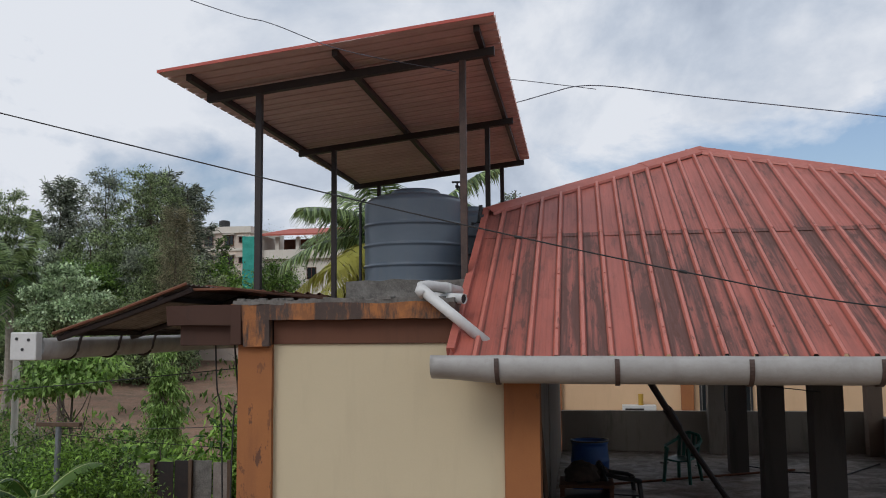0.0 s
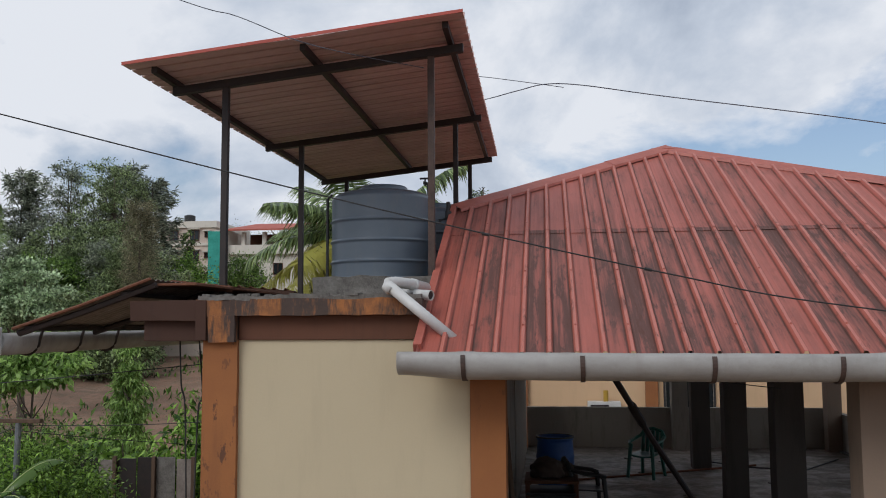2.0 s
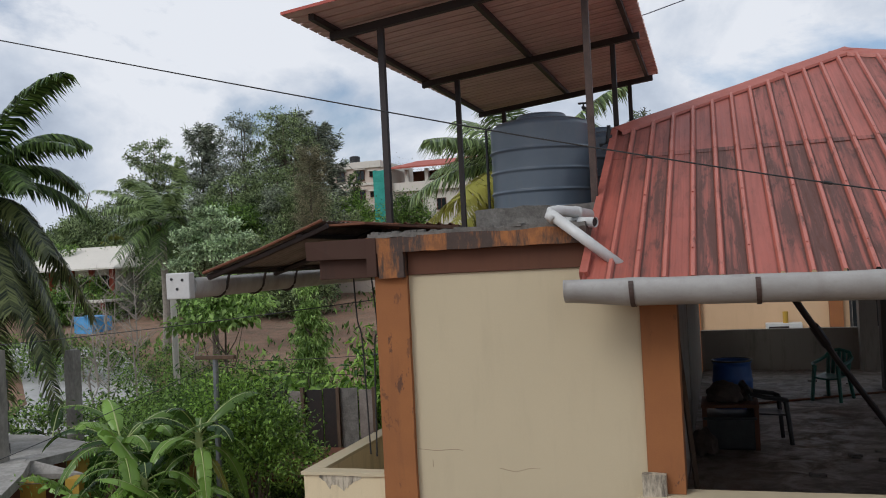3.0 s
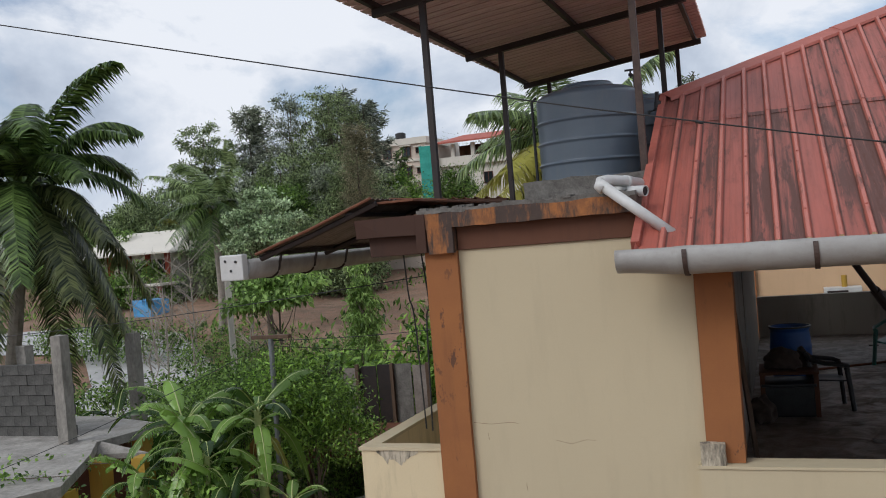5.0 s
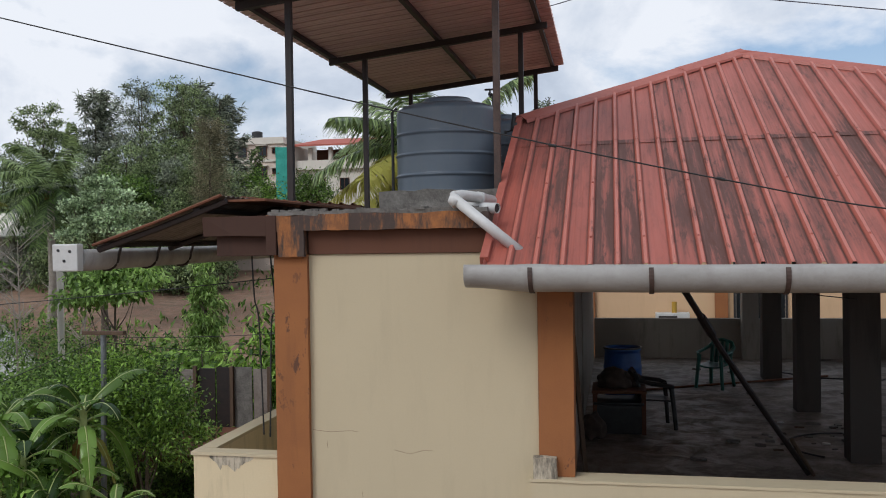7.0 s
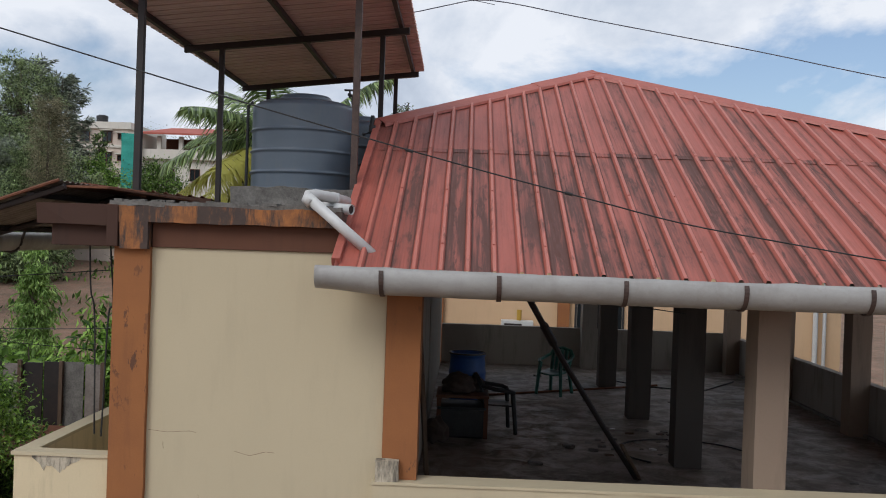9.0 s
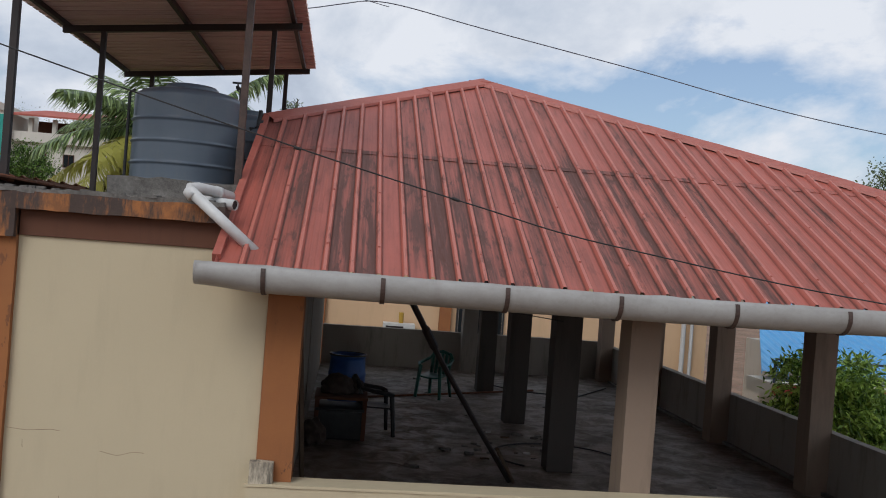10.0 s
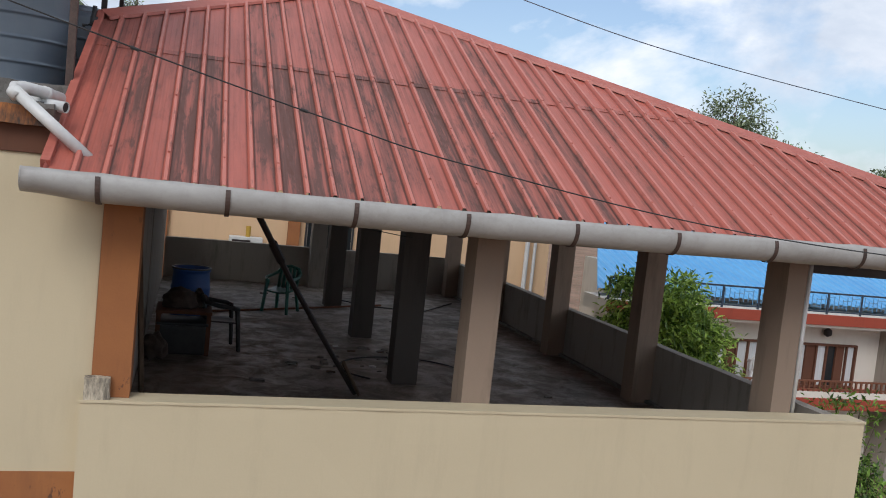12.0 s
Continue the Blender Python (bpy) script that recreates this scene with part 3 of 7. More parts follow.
# right and back parapets
structure("parapet_right", rough_box(RIGHT - 0.22, RIGHT - 0.08, FRONT + 0.125, BACK, -0.1, PAR, 0.4, 0.006, 15), GREY_PLASTER,
          "grey unpainted plaster parapet of the terrace", "parapet")
structure("parapet_back", rough_box(-0.02, RIGHT - 0.1, BACK, BACK + 0.14, -0.1, 0.88, 0.4, 0.006, 17), GREY_PLASTER,
          "grey unpainted plaster parapet with a repaired patch", "parapet")
structure("wall_right_outer", boxed(RIGHT - 0.075, RIGHT - 0.01, FRONT + 0.125, BACK + 0.1, -3.5, PAR - 0.05, 0), CREAM,
          "cream outer face of the terrace parapet", "wall")
structure("skirting_right", boxed(RIGHT - 0.30, RIGHT - 0.225, FRONT + 0.2, BACK - 0.1, 0.0, 0.045, 0.01), CONCRETE,
          "rounded cement skirting along the parapet", "skirting")

COLUMNS = "square plastered columns of the terrace"


def column(x0, x1, y0, y1, top, label, base=0.0, mat=None):
    tagged(part("column", rough_box(x0, x1, y0, y1, base, top, 0.3, 0.006, x0 + y0), mat or COLUMN_MAT), label, "column", COLUMNS)


column(2.84, 3.10, FRONT + 0.13, FRONT + 0.43, 2.62, "grey-brown plastered square column behind the front parapet")
# shade put in by colour; the rear column, lit from outside, is lighter plaster
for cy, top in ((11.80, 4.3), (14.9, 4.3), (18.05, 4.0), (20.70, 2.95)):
    column(3.16, 3.50, cy, cy + 0.32, top, "plastered square column in the middle of the terrace, light and shade in its colour", 0.0, GREY_PLASTER if cy > 20 else SHADED_COLUMN)
column(5.98, 6.20, FRONT + 0.13, FRONT + 0.47, 2.62, "grey plastered corner column with a white downpipe")
for cy in (11.25, 14.2, 17.3, 20.5):
    column(6.36, 6.66, cy, cy + 0.30, 3.2, "grey plastered column rising from the side parapet")

pipe = thing("downpipe", (6.42, FRONT + 0.10, PAR), "thin white plastic downpipe on the corner column", "pipe")
part("riser", tube([(6.24, 7.90, 2.5), (6.24, 7.90, 0.79)], 0.022, 10), WHITE_PVC, pipe, "", True)

# ---- the hipped sheet roof ----
EAVE_Y, EAVE_Z, SLOPE = 7.35, 2.53, 0.5165
APEX = Vector((1.98, 11.98, 4.92))
VERGE = -0.52
LEFT_HIP = (APEX.y - 10.13) / (APEX.x - VERGE)
CORNER_X = 9.60
RIGHT_HIP = (APEX.y - EAVE_Y) / (CORNER_X - APEX.x)
ROOF_END = 7.75
END_Y = APEX.y - RIGHT_HIP * (ROOF_END - APEX.x)
END_Z = EAVE_Z + SLOPE * (END_Y - EAVE_Y)


def roof_top(x):
    return APEX.y - LEFT_HIP * (APEX.x - x) if x < APEX.x else APEX.y - RIGHT_HIP * (x - APEX.x)


def rib_height(x):
    """Trapezoid ribs with two small stiffeners between."""
    u = ((x - RIB_AT) / RIB_STEP) % 1.0
    d = min(u, 1 - u) * RIB_STEP
    h = 0.042 * (1 - smooth01(0.012, 0.030, d))
    for c in (0.38, 0.62):
        h += 0.0012 * (1 - smooth01(0.003, 0.010, abs(u - c) * RIB_STEP))
    return h


RIB_U = (0.0, 0.06, 0.15, 0.33, 0.38, 0.43, 0.57, 0.62, 0.67, 0.85, 0.94)
hip_roof = thing("hip_roof", (APEX.x, EAVE_Y, EAVE_Z), "red ribbed metal hip roof stained with dark grime", "roof")


def slope_sheet(x0, x1, y0, y1, lift, parent):
    xs = sorted({x0, x1, *(round(RIB_AT + (k + u) * RIB_STEP, 4) for k in range(math.floor(x0 / RIB_STEP) - 3, int(x1 / RIB_STEP) + 2) for u in RIB_U
                           if x0 < RIB_AT + (k + u) * RIB_STEP < x1)} | ({APEX.x} if x0 < APEX.x < x1 else set()))
    verts, faces = [], []
    rows = 7
    for x in xs:
        top = min(y1, roof_top(x))
        low = min(y0, top - 0.001)
        for j in range(rows):
            y = low + (top - low) * j / (rows - 1)
            z = EAVE_Z + SLOPE * (y - EAVE_Y) + rib_height(x) + lift + 0.004 * noise.noise(Vector((x * 1.7, y * 1.2, lift * 50)))
            verts.append((x, y, z))
    n = len(verts)
    verts += [(v[0], v[1] + 0.0005, v[2] - 0.0015) for v in verts]
    for i in range(len(xs) - 1):
        for j in range(rows - 1):
            a = i * rows + j
            faces.append((a, a + rows, a + rows + 1, a + 1))
            faces.append((n + a, n + a + 1, n + a + rows + 1, n + a + rows))
        faces.append((i * rows, n + i * rows, n + (i + 1) * rows, (i + 1) * rows))
    part("roof_sheet", mesh_of("roof_sheet", verts, faces, ROOF_RED), ROOF_RED, parent)


for k in range(9):
    a, b = VERGE + 1.012 * k, min(VERGE + 1.012 * (k + 1), ROOF_END)
    slope_sheet(a, b, EAVE_Y - 0.11, LAP, 0.002 * (k % 2), hip_roof)
    if roof_top(max(a, min(b, APEX.x))) > LAP - 0.08:
        hi = min(b, APEX.x + (APEX.y - LAP + 0.05) / RIGHT_HIP)
        if hi - a > 0.05:
            slope_sheet(a, hi, LAP - 0.08, 20, 0.008 + 0.002 * (k % 2), hip_roof)

RIDGE_END = Vector((APEX.x, 17.6, APEX.z))


def plain_slope(name, pts, material):
    """The slopes that face away, as thick sheets."""
    verts = [Vector(p) for p in pts]
    n = len(verts)
    verts += [v - Vector((0, 0, 0.02)) for v in verts]
    faces = [tuple(range(n)), tuple(range(2 * n - 1, n - 1, -1))] + [(i, i + n, (i + 1) % n + n, (i + 1) % n) for i in range(n)]
    part(name, mesh_of(name, verts, faces, material), material, hip_roof)


plain_slope("side_slope", [(VERGE, 10.13, 3.968), APEX, RIDGE_END, (VERGE, 19.4, 3.968)], ROOF_RED)
plain_slope("side_slope", [APEX, (ROOF_END, END_Y, END_Z), (ROOF_END, 21.3, END_Z), RIDGE_END], ROOF_RED)
plain_slope("back_slope", [(VERGE, 19.4, 3.968), RIDGE_END, (ROOF_END, 21.3, END_Z), (VERGE, 21.3, END_Z)], ROOF_RED)


def hip_cap(a, b, name="hip_cap"):
    """A folded flashing over a hip, with its edges turned down, in lapped lengths."""
    a, b = Vector(a), Vector(b)
    d = (b - a).normalized()
    front = Vector((0, -1, -SLOPE)).normalized()
    front = (front - d * front.dot(d)).normalized()
    rear = Vector((-d.y, d.x, 0)) if d.x > 0 else Vector((d.y, -d.x, 0))
    rear = Vector((rear.x, abs(rear.y), -0.3)).normalized()
    rear = (rear - d * rear.dot(d)).normalized()
    length, step = (b - a).length, 2.3
    k = 0
    while k * step < length:
        s, e = k * step - (0.05 if k else 0), min(length, (k + 1) * step)
        lift = 0.044 + 0.006 * (k % 2)
        prof = [front * 0.165 + Vector((0, -0.004, -0.028)), front * 0.16, front * 0.02 + Vector((0, 0, 0.018)), rear * 0.02 + Vector((0, 0, 0.018)), rear * 0.16]
        verts, faces, m = [], [], 9
        for j in range(m):
            p = a + d * (s + (e - s) * j / (m - 1))
            for i, q in enumerate(prof):
                wob = 0.006 * noise.noise(Vector((p.x * 2.0, p.y * 2.0, i * 1.7)))
                verts.append(p + q + Vector((0, 0, lift + wob)))
        w = len(prof)
        for j in range(m - 1):
            for i in range(w - 1):
                faces.append((j * w + i, j * w + i + 1, (j + 1) * w + i + 1, (j + 1) * w + i))
        ob = part(name, mesh_of(name, verts, faces, CAP_RED), CAP_RED, hip_roof)
        sol = ob.modifiers.new("thick", "SOLIDIFY")
        sol.thickness = 0.003
        k += 1


hip_cap((VERGE - 0.02, 10.13, 3.968), APEX)
hip_cap(APEX, (ROOF_END, END_Y, END_Z))
hip_cap(APEX, RIDGE_END, "ridge_cap")
part("apex_patch", rough_box(1.80, 2.16, 11.86, 11.98, 4.905, 4.925, 0.06, 0.012, 3), CAP_RED, hip_roof, "crumpled flashing at the apex")
vb = bmesh.new()
box(vb, VERGE - 0.035, VERGE + 0.03, 0, 3.16, -0.035, 0.048, 0.006,
    Matrix.Translation((0, EAVE_Y, EAVE_Z)) @ Matrix.Rotation(math.atan(SLOPE), 4, "X"))
part("verge_trim", vb, CAP_RED, hip_roof, "faded red folded edge trim")
# rows of fixing screws
screw = lathe([(0.012, 0.0), (0.012, 0.003), (0.007, 0.004), (0.007, 0.009), (0.0, 0.0095)], (0, 0, 0), 8, False)
screw_me = bpy.data.meshes.new("screw")
screw.to_mesh(screw_me)
screw.free()
screw_me.materials.append(CAP_RED)
for sy in (7.62, 8.55, 9.62, 10.7):
    for k in range(-2, 46, 2):
        sx = RIB_AT + RIB_STEP * k
        if VERGE + 0.1 < sx < ROOF_END - 0.1 and roof_top(sx) > sy + 0.15:
            ob = part("screw", screw_me, CAP_RED, hip_roof)
            ob.matrix_basis = pose(sx, sy, EAVE_Z + SLOPE * (sy - EAVE_Y) + 0.042, math.degrees(math.atan(SLOPE)))
            ob.matrix_parent_inverse = hip_roof.matrix_basis.inverted()

# steel under the roof
frame_steel = thing("roof_truss", (3.0, EAVE_Y + 0.5, EAVE_Z), "dark steel rafters and purlins under the roof", "truss")
part("eave_beam", boxed(-0.1, 7.7, FRONT + 0.2, FRONT + 0.3, 2.50, 2.60, 0.004), DARK_STEEL, frame_steel)
part("outrigger", boxed(6.25, 7.7, FRONT + 0.32, FRONT + 0.42, 2.18, 2.28, 0.004), DARK_STEEL, frame_steel)
part("hanger", boxed(7.55, 7.58, FRONT + 0.35, FRONT + 0.38, 2.28, 2.5, 0.002), DARK_STEEL, frame_steel)
for py in (9.2, 10.6):
    half = (py - EAVE_Y) / RIGHT_HIP
    part("purlin", boxed(0.0, min(7.6, CORNER_X - half - 0.3), py, py + 0.08, EAVE_Z + SLOPE * (py - EAVE_Y) - 0.12, EAVE_Z + SLOPE * (py - EAVE_Y) - 0.04, 0.004), DARK_STEEL, frame_steel)

# ---- gutters ----


def gutter_sag(x):
    """The long pipe hangs a little between its ends."""
    return -0.022 * math.sin(math.pi * min(1.0, max(0.0, (x + 0.65) / 6.6)))


def half_pipe(x0, x1, y, z, r, n=60):
    """A wide pipe slit open at the top, its skin dented here and there."""
    verts, faces, m = [], [], 15
    for i in range(n + 1):
        x = x0 + (x1 - x0) * i / n
        for j in range(m):
            q = radians(-128 + 220 * j / (m - 1)) - math.pi / 2
            rr = r * (1 + 0.035 * noise.noise(Vector((x * 2.3, j * 0.3, 4.0))))
            lip = 0.012 * max(0.0, noise.noise(Vector((x * 3.7, 9.0, 1.0)))) if j in (0, m - 1) else 0
            low = 0.03 * (1 - smooth01(0.0, 0.5, x - x0)) * max(0.0, -math.sin(q))
            verts.append((x, y + rr * math.cos(q), z + gutter_sag(x) + rr * math.sin(q) * 0.98 + lip + low))
    for i in range(n):
        for j in range(m - 1):
            a = i * m + j
            faces.append((a, a + 1, a + m + 1, a + m))
    me = mesh_of("trough", verts, faces, GUTTER, True)
    return me


gutter = thing("rain_gutter", (3.0, 7.30, 2.28), "weathered white plastic pipe gutter hung under the eave", "gutter")
GY, GZ, GR = 7.27, 2.442, 0.130
trough = part("trough", half_pipe(-0.645, 7.8, GY, GZ, GR, 150), GUTTER, gutter)
trough.modifiers.new("thick", "SOLIDIFY").thickness = 0.005
end_bm = bmesh.new()
ring = [end_bm.verts.new((-0.65, GY + GR * math.cos(q), GZ + GR * 0.98 * math.sin(q) + 0.03 * max(0.0, -math.sin(q)))) for q in [radians(-218 + 220 * j / 14) for j in range(15)]]
end_bm.faces.new(ring)
ex = bmesh.ops.extrude_face_region(end_bm, geom=end_bm.faces[:])
bmesh.ops.translate(end_bm, vec=(0.008, 0, 0), verts=[v for v in ex["geom"] if isinstance(v, bmesh.types.BMVert)])
part("end_cap", end_bm, GUTTER, gutter)


def strap(x, lean):
    bm = bmesh.new()
    rings = []
    for j in range(13):
        q = radians(-205 + 135 * j / 12)
        rings.append([bm.verts.new((x + w + lean * j / 12, GY + (GR + d) * math.cos(q), GZ + gutter_sag(x) + (GR + d) * math.sin(q)))
                      for w, d in ((-0.017, 0.003), (0.017, 0.003), (0.017, 0.009), (-0.017, 0.009))])
    for a, b in zip(rings, rings[1:]):
        for s in range(4):
            bm.faces.new((a[s], a[(s + 1) % 4], b[(s + 1) % 4], b[s]))
    bm.faces.new(rings[0][::-1]), bm.faces.new(rings[-1])
    bmesh.ops.recalc_face_normals(bm, faces=bm.faces[:])
    part("strap", bm, POST_BROWN, gutter, "brown flat steel strap")


for bx in (-0.158, 0.707, 1.632, 2.50, 3.408, 4.318, 5.252, 6.163, 7.07):
    strap(bx, random.uniform(-0.01, 0.012))

# white waste pipes on the slab edge
waste = thing("overflow_pipe", (-0.8, 7.6, 3.05), "white plastic overflow pipe draining onto the roof", "pipe")
part("elbow", tube([(-0.55, 8.06, 3.03), (-0.64, 7.84, 3.05), (-0.74, 7.66, 3.06), (-0.79, 7.60, 3.05), (-0.795, 7.57, 3.02), (-0.76, 7.555, 2.985)], 0.045, 14), WHITE_PVC, waste, "", True)
part("down_leg", tube([(-0.79, 7.565, 3.035), (-0.235, 7.565, 2.575)], 0.043, 14), WHITE_PVC, waste, "", True)
part("socket", tube([(-0.64, 7.85, 3.05), (-0.615, 7.91, 3.045)], 0.05, 14), WHITE_PVC, waste, "", True)
waste2 = thing("drain_pipe", (-0.55, 7.85, 2.97), "short open white plastic pipe stub", "pipe")
stub = part("stub", tube([(-0.78, 7.95, 2.98), (-0.47, 7.78, 2.955)], 0.043, 14, None, False), WHITE_PVC, waste2, "", True)
stub.modifiers.new("thick", "SOLIDIFY").thickness = 0.004
# black plug inside the stub puts in the shade of its hollow
part("bore_shade", tube([(-0.78, 7.95, 2.98), (-0.479, 7.785, 2.956)], 0.036, 12), BLACK_PLASTIC, waste2, "black plug for the shade in the pipe")

# ---- the tank and its canopy ----
plinth = tagged(part("tank_plinth", rough_box(-1.66, -0.56, 8.55, 11.9, 2.94, 3.16, 0.10, 0.026, 21), CONCRETE),
                "rough concrete plinth under the water tank", "plinth")


def water_tank(x, y, z, r, h, label):
    t = thing("water_tank", (x, y, z), label, "water tank", "water tanks")
    prof = [(r * 0.93, 0.0), (r * 0.96, 0.015)]
    base, top = 0.03, h * 0.86
    for i in range(90):
        f = base + (top - base) * i / 89
        bands = (0.035, 0.215, 0.43, 0.645)
        grow = sum(0.020 * math.exp(-((f - b) / 0.010) ** 2) for b in bands)
        prof.append((r * 0.985 + grow, f))
    for f, z2 in ((0.97, 0.875), (0.93, 0.895), (0.86, 0.918), (0.78, 0.934), (0.72, 0.94), (0.70, 0.942), (0.5, 0.945)):
        prof.append((r * f, h * z2))
    part("body", lathe(prof, (x, y, z), 64), TANK, t, "", True)
    part("lid", lathe([(r * 0.48, -0.01), (r * 0.49, 0.0), (r * 0.48, 0.05), (r * 0.44, 0.072), (r * 0.1, 0.08)], (x, y, z + h * 0.94), 32), TANK, t, "ridged screw lid", True)
    for k in range(6):
        q = k * math.pi / 3 + 0.45
        rb = boxed(-0.035, 0.035, -0.03, 0.03, -0.02, 0.055, 0.01, pose(x + r * 0.93 * math.cos(q) * 0.86, y + r * 0.86 * 0.93 * math.sin(q), z + h * 0.865, 0, 22, math.degrees(q)))
        part("lifting_lug", rb, TANK, t)
    return t


tank = water_tank(-1.27, 9.95, 3.16, 0.555, 1.03, "dark grey ribbed plastic water tank under the canopy")
water_tank(-0.86, 11.35, 3.16, 0.48, 1.02, "dark grey plastic water tank behind another tank")
valve = thing("tank_fitting", (-0.92, 10.2, 4.2), "black float valve pipe standing on the tank", "pipe fitting")
part("stem", tube([(-0.80, 10.5, 4.05), (-0.80, 10.5, 4.22), (-0.84, 10.5, 4.24), (-0.86, 10.5, 4.24)], 0.02, 8), BLACK_PLASTIC, valve)
part("handle", tube([(-0.90, 10.5, 4.29), (-0.78, 10.5, 4.29)], 0.012, 8), BLACK_PLASTIC, valve)
part("spindle", tube([(-0.84, 10.5, 4.2), (-0.84, 10.5, 4.30)], 0.01, 8), BLACK_PLASTIC, valve)
valve.matrix_basis = Matrix.Translation((-0.970, 10.2, 4.290))
fill = thing("inlet_pipe", (-0.62, 10.2, 3.9), "black plastic inlet pipe beside the tank", "pipe")
part("pipe", tube([(-0.66, 9.9, 3.82), (-0.58, 9.9, 3.84), (-0.56, 9.9, 3.98), (-0.56, 9.9, 4.02)], 0.022, 8), BLACK_PLASTIC, fill)
part("collar", tube([(-0.56, 9.9, 3.86), (-0.56, 9.9, 3.92)], 0.034, 10), BLACK_PLASTIC, fill)
riser = tagged(part("riser_pipe", tube([(-1.83, 9.75, 3.02), (-1.83, 9.75, 4.06), (-1.78, 9.75, 4.10)], 0.016, 8), BLACK_PLASTIC),
               "thin black pipe rising beside the tank", "pipe")

CAN_Z0, CAN_K = 5.033, 0.1113   # height of the sheet at its left edge, and its rise


def can_z(x):
    return CAN_Z0 + CAN_K * (x + 3.206)


canopy = thing("tank_canopy", (-1.5, 11.2, 3.03), "red metal sheet canopy on dark steel posts over the tank", "canopy")


def can_left(y):
    return -3.25 + 0.017 * (y - 7.95)


def can_right(y):
    return -0.21 - 0.0107 * (y - 7.95)


def can_up(y):
    return 0.0065 * (y - 7.95)


def canopy_sheet(y0, y1, lift):
    """A ribbed sheet: flat pans between narrow ribs that run across."""
    ys, pitch = [], 0.19
    k = math.floor(y0 / pitch)
    while k * pitch < y1:
        for u, h in ((0.0, 0.0), (0.30, 0.0), (0.33, 0.004), (0.36, 0.0), (0.63, 0.0), (0.65, 0.058), (0.83, 0.058), (0.85, 0.0)):
            if y0 <= (k + u) * pitch <= y1:
                ys.append(((k + u) * pitch, h))
        k += 1
    verts, faces, m = [], [], 13
    for y, h in ys:
        for i in range(m):
            x = can_left(y) + (can_right(y) - can_left(y)) * i / (m - 1)
            verts.append((x, y, can_z(x) + can_up(y) + h + lift + 0.007 * noise.noise(Vector((x, y * 0.5, 2)))))
    for j in range(len(ys) - 1):
        for i in range(m - 1):
            a = j * m + i
            faces.append((a, a + 1, a + m + 1, a + m))
    ob = part("canopy_sheet", mesh_of("canopy_sheet", verts, faces, SHEET_UNDER), SHEET_UNDER, canopy)
    ob.modifiers.new("thick", "SOLIDIFY").thickness = 0.0015


for k in range(7):
    canopy_sheet(7.95 + 0.94 * k, min(7.95 + 0.94 * (k + 1) + 0.06, 14.53), 0.002 * (k % 2))
shear = Matrix(((1, 0, 0, 0), (0, 1, 0, 0), (CAN_K, 0, 1, 0), (0, 0, 0, 1)))
part("edge_trim", boxed(-3.25, -0.21, -0.004, 0.004, -0.002, 0.026, 0, Matrix.Translation((0, 7.943, CAN_Z0 + CAN_K * 3.206)) @ shear),
     EDGE_RED, canopy, "bright red sheet edge")
for xa, xb in ((-3.02, -3.05), (-1.65, -1.66), (-0.38, -0.44)):
    pts = [(xa + (xb - xa) * f, 8.10 + 6.3 * f, can_z(xa + (xb - xa) * f) + can_up(8.10 + 6.3 * f)) for f in (0.0, 1.0)]
    bm = bmesh.new()
    rings = [[bm.verts.new((x + dx, y, z + dz)) for dx, dz in ((-0.026, -0.062), (0.026, -0.062), (0.026, -0.003), (-0.026, -0.003))] for x, y, z in pts]
    for q in range(4):
        bm.faces.new((rings[0][q], rings[0][(q + 1) % 4], rings[1][(q + 1) % 4], rings[1][q]))
    bm.faces.new(rings[0][::-1]), bm.faces.new(rings[1])
    bmesh.ops.recalc_face_normals(bm, faces=bm.faces[:])
    part("purlin", bm, DARK_STEEL, canopy)
for by in (8.6, 11.4, 14.2):
    m = Matrix.Translation((0, by, CAN_Z0 + CAN_K * 3.206 + can_up(by))) @ shear
    part("beam", boxed(-3.05, -0.27 - 0.014 * (by - 8.6), -0.035, 0.035, -0.14, -0.064, 0.003, m), DARK_STEEL, canopy)
    for px in (-2.53 - 0.021 * (by - 8.6), -0.57 - 0.022 * (by - 8.6)):
        part("post", boxed(px - 0.03, px + 0.03, by - 0.03, by + 0.03, 2.93, can_z(px) + can_up(by) - 0.138, 0.004), DARK_STEEL if px < -1 or by > 9 else POST_BROWN, canopy)

# ---- rusted lean-to roof on the left ----
LT = [(-2.78, 3.10), (-3.98, 2.70)]
lean = thing("lean_to_roof", (-3.4, 10.0, 2.9), "rusty corrugated metal lean-to roof over the balcony", "roof")


def lean_sheet():
    verts, faces, m = [], [], 12
    ys = [7.62 + 0.025 * i for i in range(240)]
    for j, y in enumerate(ys):
        h = 0.012 * (1 if j % 4 in (1, 2) else 0)
        for i in range(m):
            f = i / (m - 1)
            verts.append((LT[0][0] + (LT[1][0] - LT[0][0]) * f, y, LT[0][1] + (LT[1][1] - LT[0][1]) * f + h - 0.05 * f * (1 - f)))
    for j in range(len(ys) - 1):
        for i in range(m - 1):
            a = j * m + i
            faces.append((a, a + m, a + m + 1, a + 1))
    return mesh_of("sheet", verts, faces, LEAN_SHEET)


